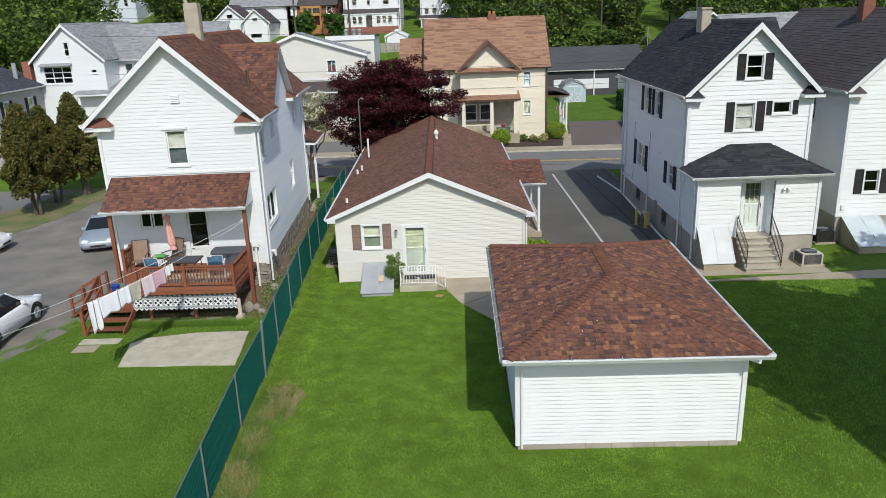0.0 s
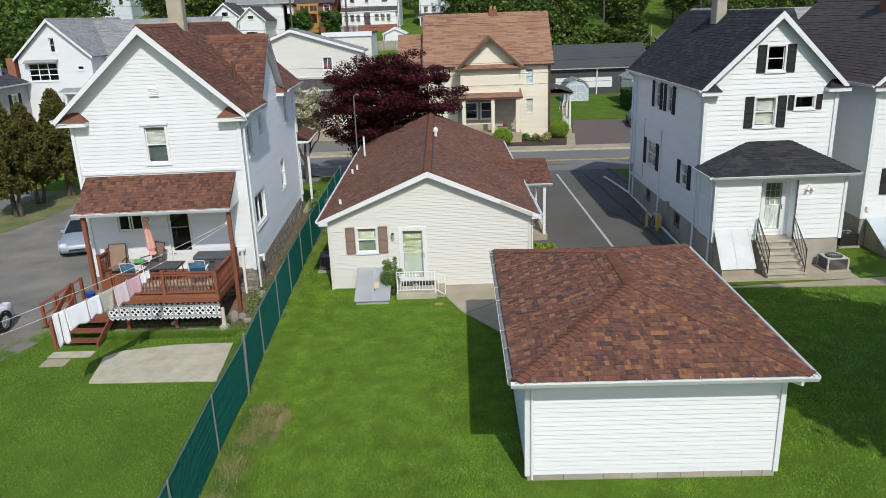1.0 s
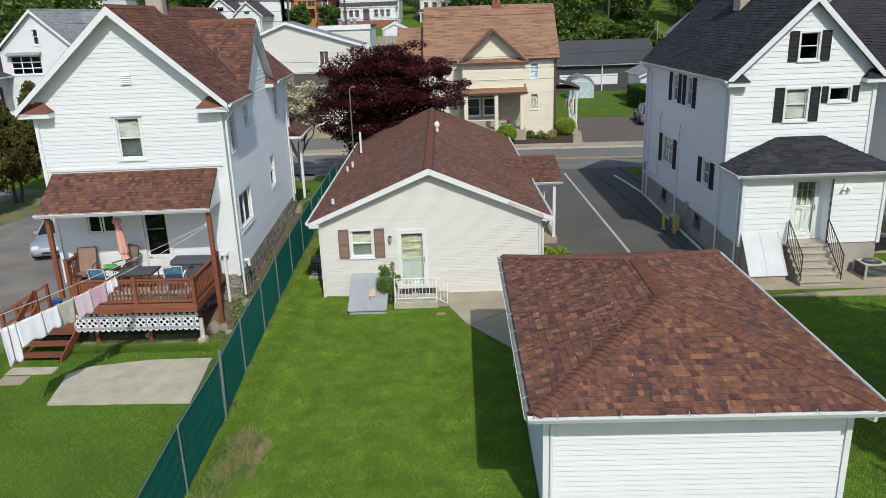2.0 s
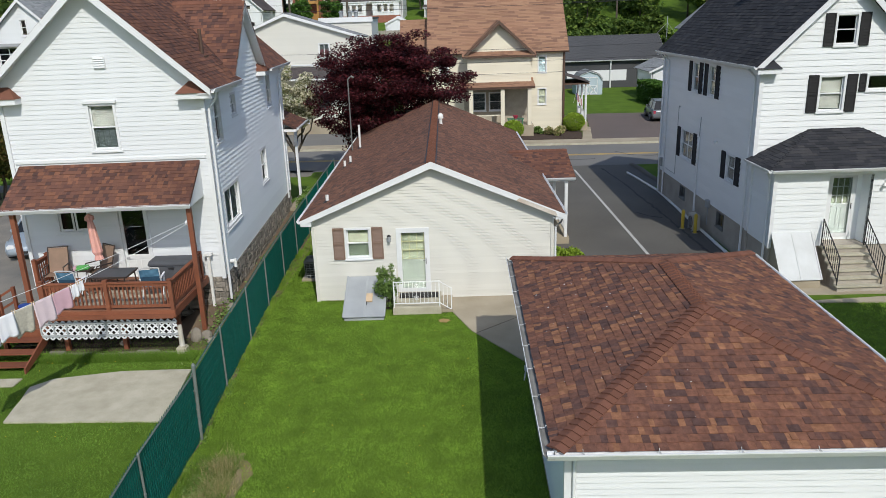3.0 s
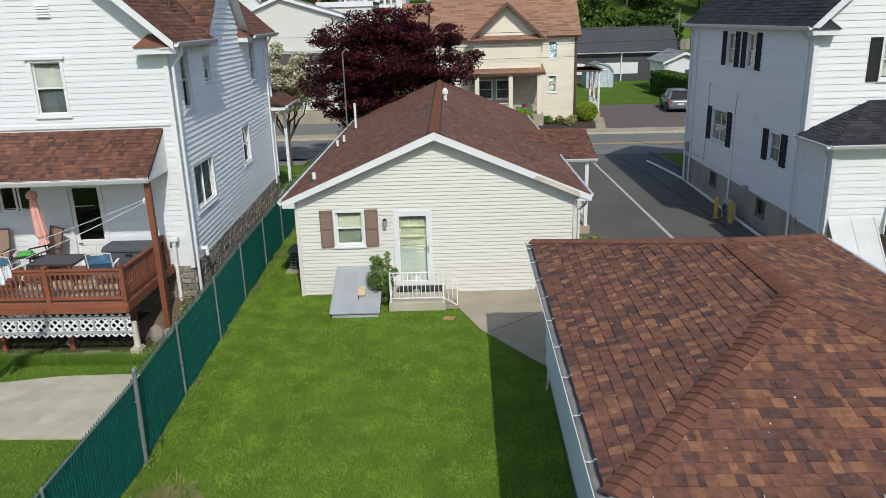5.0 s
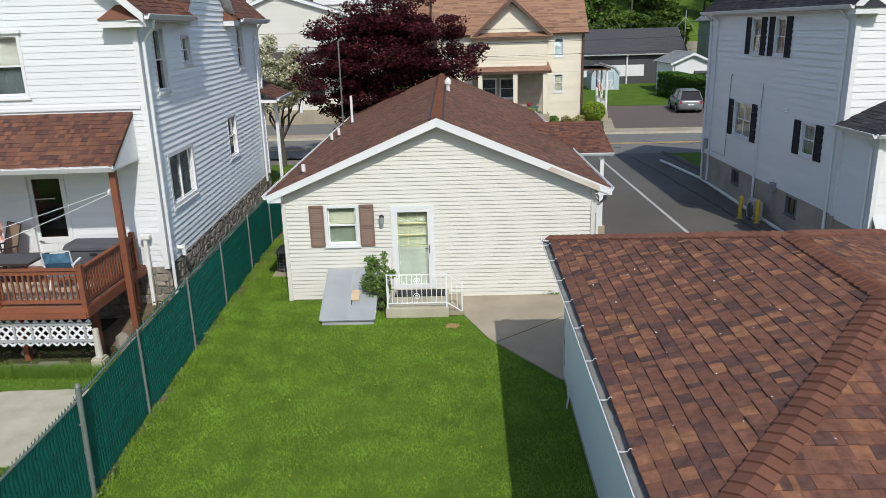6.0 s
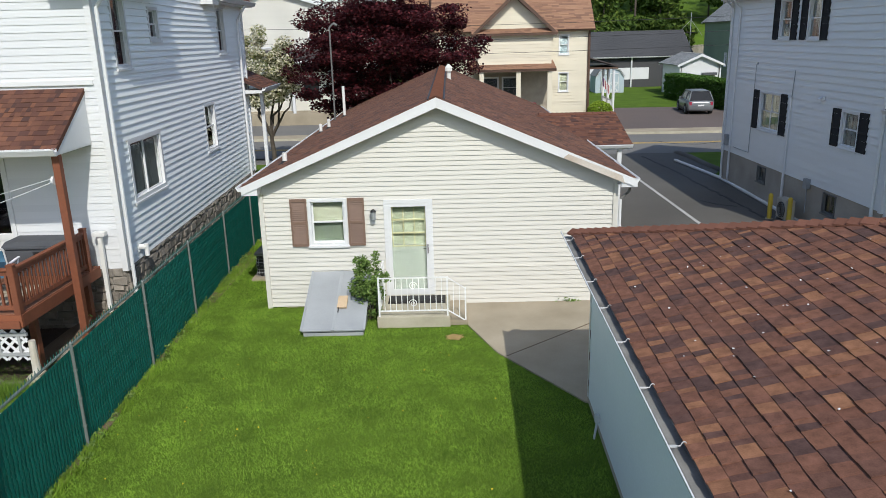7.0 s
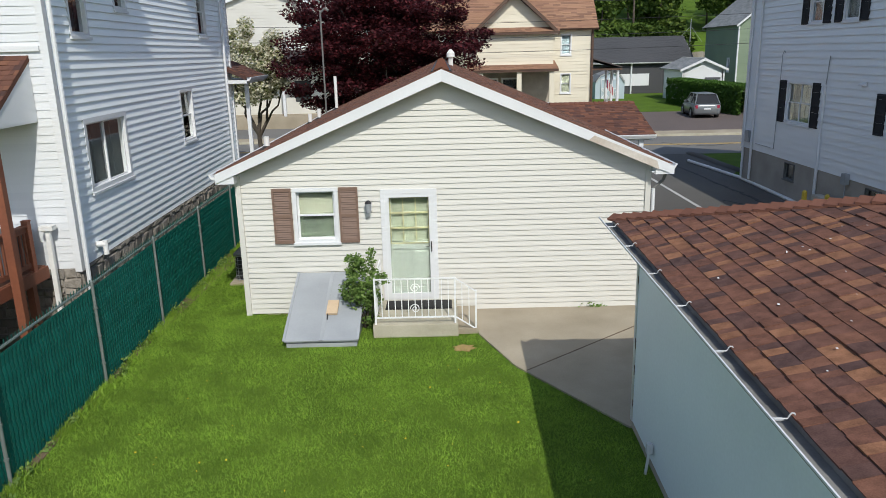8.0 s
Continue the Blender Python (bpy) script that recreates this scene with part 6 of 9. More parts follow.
AC_TAN = mat("ac_tan", (0.50, 0.47, 0.40), (0.44, 0.41, 0.35), 2, 40, 0.5, 0.05, grain=0.06)
def domed_ac(m, w, z):
    a = thing("air_conditioner", m, "dark domed air conditioner in a wire guard beside the bungalow wall", "air conditioner")
    bm = bmesh.new()
    box(bm, -w / 2 - 0.12, w / 2 + 0.05, -w / 2 - 0.14, w / 2 + 0.1, 0, 0.07)
    part("pad", bm, CONCRETE, a, bevel=0.012)
    bm = bmesh.new()
    box(bm, -w / 2, w / 2, -w / 2, w / 2, 0.07, 0.07 + z)
    part("casing", bm, IRON, a, bevel=0.07)
    r = w / 2 + 0.010
    for i in range(7):
        zz = 0.10 + (z - 0.06) * i / 6
        bm = bmesh.new()
        strand(bm, [(r * x, r * y, zz) for x, y in ((-0.8, -1), (0.8, -1), (1, -0.8), (1, 0.8), (0.8, 1), (-0.8, 1), (-1, 0.8), (-1, -0.8), (-0.8, -1))], 0.006, 5)
        part("guard_ring", bm, STEEL_GREY, a)
    for i in range(5):
        f = -0.78 + 1.56 * i / 4
        for x, y in ((f, -1), (-1, f), (1, f)):
            bm = bmesh.new()
            tube(bm, (r * x, r * y, 0.08), (r * x, r * y, 0.06 + z), 0.005, 5)
            part("guard_bar", bm, STEEL_GREY, a)
    bm = bmesh.new()
    prof = [(0.54, 0.05 + z), (0.54, 0.10 + z), (0.44, 0.15 + z), (0.30, 0.175 + z)]
    rings = []
    for f, zz in prof:
        rings.append([bm.verts.new((w * f * 1.12 * max(-0.9, min(0.9, 1.25 * math.cos(t))), w * f * 1.12 * max(-0.9, min(0.9, 1.25 * math.sin(t))), zz)) for t in (2 * math.pi * k / 24 for k in range(24))])
    for p, q in zip(rings, rings[1:]):
        for k in range(24):
            bm.faces.new((p[k], p[(k + 1) % 24], q[(k + 1) % 24], q[k]))
    bm.faces.new(rings[0][::-1])
    bm.faces.new(rings[-1])
    lid = part("top_cover", bm, MAST_GREY, a)
    bm = bmesh.new()
    tube(bm, (0, 0, 0.17 + z), (0, 0, 0.185 + z), w * 0.26, 16)
    part("fan_grille", bm, IRON, lid)


domed_ac(pose(-4.33, 30.75, 0, 0, 0, 2), 0.62, 0.60)
ac_unit(pose(15.82, 29.1, 0.03, 0, 0, 3), 0.80, 0.74, 0.42, "beige air conditioner unit on a concrete pad", body=AC_TAN, side=MAST_GREY)
ac_unit(pose(17.75, 32.1, 0, 0, 0, 3), 0.72, 0.72, 0.5, "dark round-topped air conditioner by the block wall", body=IRON)


def heat_pump():
    a = thing("heat_pump", pose(10.62, 35.65, 0, 0, 0, 90), "small beige heat pump on brackets by the wall", "heat pump")
    bm = bmesh.new()
    box(bm, -0.34, 0.34, -0.15, 0.15, 0.06, 0.68)
    part("casing", bm, AC_TAN, a, bevel=0.02)
    bm = bmesh.new()
    tube(bm, (-0.08, 0.16, 0.36), (-0.08, 0.185, 0.36), 0.25, 20)
    fan = part("fan_opening", bm, IRON, a)
    bm = bmesh.new()
    for r in (0.08, 0.14, 0.2, 0.25):
        for i in range(20):
            t0, t1 = 2 * math.pi * i / 20, 2 * math.pi * (i + 1) / 20
            bar(bm, (-0.08 + r * math.cos(t0), 0.19, 0.36 + r * math.sin(t0)), (-0.08 + r * math.cos(t1), 0.19, 0.36 + r * math.sin(t1)), 0.008, 0.008)
    part("fan_grille", bm, ZINC, fan)
    for x in (-0.25, 0.25):
        bm = bmesh.new()
        box(bm, x - 0.03, x + 0.03, -0.17, 0.17, 0, 0.06)
        part("foot", bm, ZINC, a)


heat_pump()
BOLLARD = mat("bollard_yellow", (0.58, 0.42, 0.04), (0.48, 0.34, 0.04), 4, 40, 0.5, 0.1, grain=0.1)
for x, y in ((10.52, 35.12), (10.2, 35.8)):
    b = thing("bollard", pose(x, y, 0), "yellow painted steel bollard before the heat pump", "bollard", group="bollards by the heat pump")
    bm = bmesh.new()
    tube(bm, (0, 0, 0), (0, 0, 0.78), 0.07, 12)
    tube(bm, (0, 0, 0.78), (0, 0, 0.83), 0.07, 12, 0.03)
    part("pipe", bm, BOLLARD, b)
    bm = bmesh.new()
    tube(bm, (0, 0, 0), (0, 0, 0.03), 0.12, 12)
    part("foot", bm, CONCRETE, b)
d = thing("drain_pipe", pose(0, 0, 0), "white plastic drain pipe lying along the house", "pipe")
pipe(d, "pipe", [(10.85, 30.6, 0.07), (10.84, 36.0, 0.07), (10.88, 42.5, 0.07), (10.78, 43.2, 0.07), (10.55, 45.2, 0.07), (10.3, 47.0, 0.07)], 0.06, PLASTIC_WHITE, 10)


# ---- deck ----
LATTICE_GREY = mat("lattice_grey", (0.36, 0.38, 0.38), (0.30, 0.31, 0.31), 2, 30, 0.7, 0.1, grain=0.1)


def deck():
    d = thing("deck", pose(0, 0, 0), "red-stained wooden deck with railings and white lattice skirt", "deck")
    Z, X0, X1, Y0, Y1 = 1.45, -10.55, -6.92, 24.36, 27.15
    LX0, LY, YS = -11.8, 26.3, 24.85

    def plank(x0, x1, y0, y1, z, name="plank", m=DECK_FLOOR):
        bm = bmesh.new()
        box(bm, x0, x1, y0, y1, z - 0.035, z)
        part(name, bm, m, d, bevel=0.004)

    y = Y0
    while y < Y1 - 0.05:
        plank(X0 if y < LY else LX0, X1, y + 0.004, min(y + 0.14, Y1), Z)
        y += 0.145
    y = YS
    while y < LY - 0.05:
        plank(-12.45, -10.85, y + 0.004, min(y + 0.14, LY), 0.72)
        y += 0.145
    for a in ((X0, X1 + 0.03, Y0 - 0.035, Y0, Z - 0.24, Z - 0.02), (X1, X1 + 0.035, Y0, Y1, Z - 0.24, Z - 0.02), (X0 - 0.03, X0, Y0, LY, Z - 0.24, Z - 0.02), (LX0, X0, LY - 0.03, LY, Z - 0.5, Z - 0.02), (X0 + 0.05, X1, Y0 - 0.07, Y0 - 0.037, Z - 0.25, Z - 0.12), (-12.45, -10.85, YS - 0.03, YS, 0.5, 0.70), (-12.48, -12.45, YS, LY, 0.5, 0.70)):
        bm = bmesh.new()
        box(bm, *a)
        part("rim_board", bm, DECK_RED, d, bevel=0.004)
    for x, y in ((-7.1, 24.95), (-8.7, 24.95), (-10.4, 24.95), (-7.1, 26.9), (-10.1, 26.9), (-11.7, 26.9), (-12.3, 25.1), (-12.3, 26.2)):
        bm = bmesh.new()
        box(bm, x - 0.06, x + 0.06, y - 0.06, y + 0.06, 0.0, Z - 0.036 if x > -12 else 0.68)
        part("support_post", bm, DECK_RED, d)

    def rail(a, b, z, posts=2, first=0, h=0.78):
        (ax, ay), (bx, by) = a, b
        n = math.hypot(bx - ax, by - ay)
        for i in range(first, posts):
            f = i / (posts - 1)
            x, y = ax + (bx - ax) * f, ay + (by - ay) * f
            bm = bmesh.new()
            box(bm, x - 0.055, x + 0.055, y - 0.055, y + 0.055, z - 0.2, z + h + 0.06)
            part("rail_post", bm, DECK_RED, d, bevel=0.006)
            bm = bmesh.new()
            box(bm, x - 0.065, x + 0.065, y - 0.065, y + 0.065, z + h + 0.06, z + h + 0.09)
            part("post_cap", bm, DECK_RED, d, bevel=0.01)
        for dz, w, t in ((h, 0.1, 0.035), (h - 0.07, 0.035, 0.08), (0.1, 0.035, 0.08)):
            bm = bmesh.new()
            bar(bm, (ax, ay, z + dz), (bx, by, z + dz), w, t)
            part("hand_rail", bm, DECK_RED, d)
        m = int(n / 0.115)
        for i in range(1, m):
            f = i / m
            x, y = ax + (bx - ax) * f, ay + (by - ay) * f
            bm = bmesh.new()
            box(bm, x - 0.018, x + 0.018, y - 0.018, y + 0.018, z + 0.06, z + h - 0.03)
            part("baluster", bm, DECK_RED, d)

    rail((X0 + 0.05, Y0 + 0.03), (X1 - 0.03, Y0 + 0.03), Z, 3)
    rail((X1 - 0.03, Y0 + 0.03), (X1 - 0.03, Y1 - 0.35), Z, 2, 1)
    rail((LX0 + 0.03, LY + 0.05), (LX0 + 0.03, Y1 - 0.1), Z, 2)
    # steps from the landing to the lawn
    for i in range(3):
        y0 = YS - 0.43 * (i + 1)
        bm = bmesh.new()
        box(bm, -12.15, -10.88, y0, y0 + 0.34, 0.72 - 0.18 * (i + 1) - 0.04, 0.72 - 0.18 * (i + 1))
        part("tread", bm, DECK_RED, d, bevel=0.006)
    for x in (-12.2, -10.87):
        bm = bmesh.new()
        prism(bm, [(x, YS, 0.72), (x, YS - 1.38, 0.16), (x, YS - 1.38, 0.0), (x, YS, 0.42)], (0.045, 0, 0))
        part("stringer", bm, DECK_RED, d)
    for p, q in (((-12.24, YS + 0.25, 0.72), (-12.24, YS - 1.36, 0.0)),):
        for c, top in ((p, 1.0), (q, 1.0)):
            bm = bmesh.new()
            box(bm, c[0] - 0.05, c[0] + 0.05, c[1] - 0.05, c[1] + 0.05, c[2], c[2] + top)
            part("rail_post", bm, DECK_RED, d)
        for dz in (0.95, 0.5):
            bm = bmesh.new()
            bar(bm, Vector(p) + Vector((0, 0, dz)), Vector(q) + Vector((0, 0, dz)), 0.05, 0.18 if dz > 0.6 else 0.1)
            part("hand_rail", bm, DECK_RED, d)
    # ramp to the parking lot
    bm = bmesh.new()
    prism(bm, [(-12.46, 25.2, 0.70), (-13.65, 25.2, 0.06), (-13.65, 25.2, 0.0), (-12.46, 25.2, 0.62)], (0, 1.05, 0))
    part("ramp", bm, DECK_RED, d)
    for y in (25.22, 26.22):
        for x, z in ((-12.5, 0.68), (-13.0, 0.40), (-13.5, 0.12)):
            bm = bmesh.new()
            box(bm, x - 0.045, x + 0.045, y - 0.045, y + 0.045, z - 0.05, z + 0.85)
            part("rail_post", bm, DECK_RED, d)
        for dz in (0.8, 0.4):
            bm = bmesh.new()
            bar(bm, (-12.5, y, 0.68 + dz), (-13.5, y, 0.12 + dz), 0.04, 0.07)
            part("hand_rail", bm, DECK_RED, d)
    # lattice skirt
    LYs = 24.48
    for z0, z1 in ((0.63, 0.69), (1.00, 1.06)):
        bm = bmesh.new()
        box(bm, -10.8, -6.95, LYs - 0.03, LYs + 0.02, z0, z1)
        part("lattice_rail", bm, LATTICE_GREY, d)
    x = -10.8
    while x < -6.9:
        bm = bmesh.new()
        box(bm, x - 0.022, x + 0.022, LYs - 0.028, LYs + 0.018, 0.69, 1.00)
        part("lattice_stile", bm, LATTICE_GREY, d)
        x += 0.37
    z0, z1 = 0.55, 1.12
    for s in (1, -1):
        x = -12.0
        while x < -6.2:
            # strip from (x, z0) to (x + s * rise, z1), cut at the ends of the skirt
            ends = []
            for f in (0.0, 1.0):
                px = x + s * (z1 - z0) * f
                cx = min(max(px, -10.8), -6.97)
                g = (cx - x) / (s * (z1 - z0))
                ends.append((cx, z0 + (z1 - z0) * g, g))
            if min(ends[0][2], ends[1][2]) > -1e-6 and max(ends[0][2], ends[1][2]) < 1.000001 and ends[1][2] - ends[0][2] > 0.05:
                bm = bmesh.new()
                bar(bm, (ends[0][0], LYs + 0.004 * s, ends[0][1]), (ends[1][0], LYs + 0.004 * s, ends[1][1]), 0.006, 0.048)
                part("lattice_strip", bm, TRIM, d)
            x += 0.185
    bm = bmesh.new()
    tube(bm, (-6.88, 24.46, 0.30), (-6.88, 24.46, 0.92), 0.075, 10, 0.06)
    part("skirt_post", bm, TRIM_WORN, d)
    bm = bmesh.new()
    box(bm, -7.02, -6.74, 24.30, 24.60, -0.02, 0.31)
    part("post_footing", bm, CONCRETE_PALE, d, "rough concrete footing", bevel=0.04)
    x = -10.7
    while x < -7.1:
        e = x + RNG.uniform(0.35, 0.8)
        bm = bmesh.new()
        box(bm, x, min(e - 0.02, -7.06), 24.40, 24.54, -0.02, RNG.uniform(0.10, 0.20))
        part("edging_block", bm, STONE, d, bevel=0.03)
        x = e


deck()

CLOTH_WHITE = mat("cotton_white", (0.84, 0.84, 0.87), (0.79, 0.79, 0.83), 3, 40, 0.9, 0.15, grain=0.04)
CLOTH_PINK = mat("cotton_pink", (0.66, 0.42, 0.48), (0.58, 0.36, 0.42), 3, 40, 0.9, 0.15, grain=0.05)
CLOTH_PALE = mat("cotton_pale_pink", (0.68, 0.55, 0.58), (0.62, 0.5, 0.54), 3, 40, 0.9, 0.15, grain=0.05)
CLOTH_CREAM = mat("cotton_cream", (0.60, 0.56, 0.47), (0.46, 0.42, 0.35), 12, 40, 0.9, 0.15, grain=0.05)
CANVAS_PEACH = mat("canvas_peach", (0.72, 0.37, 0.31), (0.64, 0.32, 0.27), 4, 40, 0.85, 0.1, grain=0.07)
SLING_TAN = mat("sling_tan", (0.26, 0.17, 0.12), (0.21, 0.14, 0.10), 4, 60, 0.8, 0.1, grain=0.08)
CANVAS_NAVY = mat("canvas_navy", (0.03, 0.085, 0.14), (0.02, 0.06, 0.11), 6, 40, 0.85, 0.1, grain=0.08)
CANVAS_BLUE = mat("canvas_blue", (0.10, 0.23, 0.34), (0.03, 0.10, 0.17), 6, 40, 0.85, 0.1, grain=0.08)
RESIN_GREY = mat("resin_grey", (0.085, 0.09, 0.10), (0.07, 0.074, 0.083), 2, 40, 0.6, 0.05, grain=0.05)
FRAME_BROWN = mat("frame_brown", (0.05, 0.035, 0.03), (0.04, 0.03, 0.025), 3, 40, 0.5, 0.05, grain=0.05)
PLASTIC_BLUE = mat("plastic_blue", (0.01, 0.05, 0.30), (0.01, 0.04, 0.24), 3, 40, 0.4, 0.03, grain=0.04)
PLASTIC_GREEN = mat("plastic_green", (0.10, 0.42, 0.10), (0.08, 0.34, 0.08), 3, 40, 0.5, 0.03, grain=0.05)
RUG = mat("rug", (0.52, 0.46, 0.36), (0.15, 0.10, 0.065), 3.5, 40, 0.95, 0.2, grain=0.12)

LINE_A, LINE_B = Vector((-6.86, 25.95, 3.42)), Vector((-12.6, 13.8, 3.25))


def line_at(f, sag=0.58):
    p = LINE_A.lerp(LINE_B, f)
    return p - Vector((0, 0, sag * 4 * f * (1 - f)))


def clothesline():
    c = thing("clothesline", pose(0, 0, 0), "looped pulley clothesline strung from the porch post", "clothesline")
    for sag, dz, name in ((0.58, 0.0, "lower_line"), (0.30, 0.06, "upper_line")):
        bm = bmesh.new()
        pts = [line_at(i / 24, sag) + Vector((0, 0, dz)) for i in range(25)]
        strand(bm, pts, 0.006, 5)
        part(name, bm, TRIM, c)
    for p in (LINE_A, LINE_B):
        bm = bmesh.new()
        tube(bm, p + Vector((-0.02, 0, 0.02)), p + Vector((0.02, 0, 0.02)), 0.08, 14)
        part("pulley", bm, TRIM, c)
    bm = bmesh.new()
    tube(bm, (LINE_B.x, LINE_B.y, 0), (LINE_B.x, LINE_B.y, 3.5), 0.06, 10)
    part("line_pole", bm, WOOD_GREY, c)
    bm = bmesh.new()
    tube(bm, (-11.3, 26.75, 3.12), (-8.55, 26.75, 3.16), 0.007, 5)
    part("short_line", bm, TRIM, c)


clothesline()


def line_share(f):
    return 0.266 + (f - 0.27) * 0.92


def cloth(name, f0, f1, drop, material, label, slant=0.0, legs=False):
    """Washing pegged over the line between two places along it."""
    o = thing(name, pose(0, 0, 0), label, "laundry", group="washing on the line")
    pieces = [(0.0, 1.0)] if not legs else [(0.0, 0.46), (0.54, 1.0)]
    for a, b in pieces:
        bm = bmesh.new()
        nu, nv = 10, 12
        grid = []
        for side in (0, 1):
            rows = []
            for j in range(nv + 1):
                row = []
                for i in range(nu + 1):
                    u = a + (b - a) * i / nu
                    f = line_share(f0 + (f1 - f0) * u)
                    p = line_at(f)
                    v = j / nv
                    q = p + Vector((0, 0, -drop * v * (1 + 0.06 * math.sin(9 * u))))
                    wave = 0.02 * v * math.sin(5 * u + 3 * v) + 0.006 * math.sin(13 * u + v)
                    q += Vector((0.94, -0.34, 0)) * (wave + slant * v) + Vector((0, 0.12, 0)) * v * slant
                    q += Vector((0.94, -0.34, 0)) * (0.004 if side else -0.004)
                    row.append(bm.verts.new(q))
                rows.append(row)
            grid.append(rows)
        for side in (0, 1):
            for j in range(nv):
                for i in range(nu):
                    r = grid[side]
                    bm.faces.new((r[j][i], r[j][i + 1], r[j + 1][i + 1], r[j + 1][i]))
        rim = [(0, i) for i in range(nu)] + [(j, nu) for j in range(nv)] + [(nv, i) for i in range(nu, 0, -1)] + [(j, 0) for j in range(nv, 0, -1)]
        for (j0, i0), (j1, i1) in zip(rim, rim[1:] + rim[:1]):
            bm.faces.new((grid[0][j0][i0], grid[0][j1][i1], grid[1][j1][i1], grid[1][j0][i0]))
        part("cloth", bm, material, o, smooth=True)
    for f in (f0 + 0.002, f1 - 0.002):
        bm = bmesh.new()
        p = line_at(line_share(f))
        box(bm, p.x - 0.012, p.x + 0.012, p.y - 0.008, p.y + 0.008, p.z - 0.05, p.z + 0.04)
        part("clothes_peg", bm, WOOD_PALE, o)


cloth("sock", 0.270, 0.282, 0.26, CLOTH_WHITE, "small white cloth pegged on the line")
cloth("sock", 0.283, 0.299, 0.34, CLOTH_WHITE, "small white cloth pegged on the line")
cloth("towel", 0.300, 0.3395, 0.52, CLOTH_PINK, "pink towel pegged on the line")
cloth("towel", 0.3405, 0.380, 0.60, CLOTH_PALE, "pale pink towel pegged on the line", 0.03)
cloth("towel", 0.381, 0.419, 0.66, CLOTH_CREAM, "cream striped towel pegged on the line", -0.08)
cloth("shirt", 0.420, 0.455, 0.56, CLOTH_WHITE, "white shirt pegged on the line", 0.02)
cloth("shirt", 0.456, 0.513, 0.62, CLOTH_WHITE, "large white shirt pegged on the line", 0.03)
cloth("trousers", 0.514, 0.545, 0.95, CLOTH_WHITE, "white trousers hanging by the waist", 0.03, True)

DZ = 1.45


def sling_chair(m, label):
    c = thing("patio_chair", m, label, "chair", group="sling chairs on the deck")
    bm = bmesh.new()
    prism(bm, [(-0.27, -0.28, 0.40), (-0.27, 0.20, 0.36), (-0.27, 0.20, 0.35), (-0.27, -0.28, 0.39)], (0.54, 0, 0))
    part("seat", bm, SLING_TAN, c)
    bm = bmesh.new()
    prism(bm, [(-0.27, 0.20, 0.37), (-0.27, 0.42, 1.08), (-0.27, 0.435, 1.075), (-0.27, 0.215, 0.365)], (0.54, 0, 0))
    part("backrest", bm, SLING_TAN, c)
    for x in (-0.29, 0.29):
        bm = bmesh.new()
        tube(bm, (x, 0.20, 0.37), (x, 0.43, 1.1), 0.017, 6)
        tube(bm, (x, 0.20, 0.37), (x, -0.30, 0.41), 0.017, 6)
        part("side_frame", bm, FRAME_BROWN, c)
        bm = bmesh.new()
        tube(bm, (x, 0.28, 0.62), (x, -0.24, 0.64), 0.02, 6)
        part("armrest", bm, FRAME_BROWN, c)
        for y0, y1, zt in ((-0.24, -0.30, 0.64), (0.2, 0.36, 0.40)):
            bm = bmesh.new()
            tube(bm, (x, y0, zt), (x, y1, 0.0), 0.015, 6)
            part("leg", bm, FRAME_BROWN, c)
    bm = bmesh.new()
    tube(bm, (-0.29, 0.43, 1.1), (0.29, 0.43, 1.1), 0.017, 6)
    part("top_bar", bm, FRAME_BROWN, c)
    return c


sling_chair(pose(-11.2, 26.45, DZ, 0, 0, 10), "brown sling patio chair with dark frame on the deck")
sling_chair(pose(-9.98, 26.62, DZ, 0, 0, -32), "brown sling patio chair leaning near the house wall")


def camp_chair(m):
    c = thing("folding_chair", m, "folding camp chair with blue patterned canvas", "chair", group="folding chairs on the deck")
    bm = bmesh.new()
    prism(bm, [(-0.26, -0.22, 0.42), (-0.26, 0.2, 0.38), (-0.26, 0.2, 0.36), (-0.26, -0.22, 0.40)], (0.52, 0, 0))
    part("seat", bm, CANVAS_BLUE, c)
    bm = bmesh.new()
    prism(bm, [(-0.26, 0.2, 0.45), (-0.26, 0.305, 0.90), (-0.26, 0.32, 0.90), (-0.26, 0.215, 0.45)], (0.52, 0, 0))
    back = part("backrest", bm, CANVAS_BLUE, c)
    bm = bmesh.new()
    prism(bm, [(-0.2, 0.235, 0.62), (-0.2, 0.26, 0.72), (-0.2, 0.254, 0.72), (-0.2, 0.229, 0.62)], (0.40, 0, 0))
    part("stripe", bm, CLOTH_WHITE, back)
    bm = bmesh.new()
    strand(bm, [(-0.28, 0.315, 0.93), (-0.12, 0.32, 0.95), (0.12, 0.32, 0.95), (0.28, 0.315, 0.93)], 0.016, 6)
    part("top_bar", bm, BRACKET, c)
    bm = bmesh.new()
    prism(bm, [(-0.255, 0.196, 0.46), (-0.255, 0.252, 0.68), (-0.255, 0.276, 0.68), (-0.255, 0.218, 0.46)], (0.51, 0, 0))
    part("panel", bm, CANVAS_NAVY, back)
    for x in (-0.28, 0.28):
        for p, q in (((x, -0.24, 0.0), (x, 0.22, 0.5)), ((x, 0.26, 0.0), (x, -0.22, 0.6)), ((x, 0.2, 0.4), (x, 0.315, 0.93))):
            bm = bmesh.new()
            tube(bm, p, q, 0.014, 6)
            part("leg", bm, TRIM, c)
        bm = bmesh.new()
        bar(bm, (x, -0.26, 0.62), (x, 0.26, 0.62), 0.05, 0.02)
        part("armrest", bm, CLOTH_WHITE, c)


camp_chair(pose(-10.1, 25.3, DZ, 0, 0, 172))
camp_chair(pose(-7.85, 25.4, DZ, 0, 0, 190))


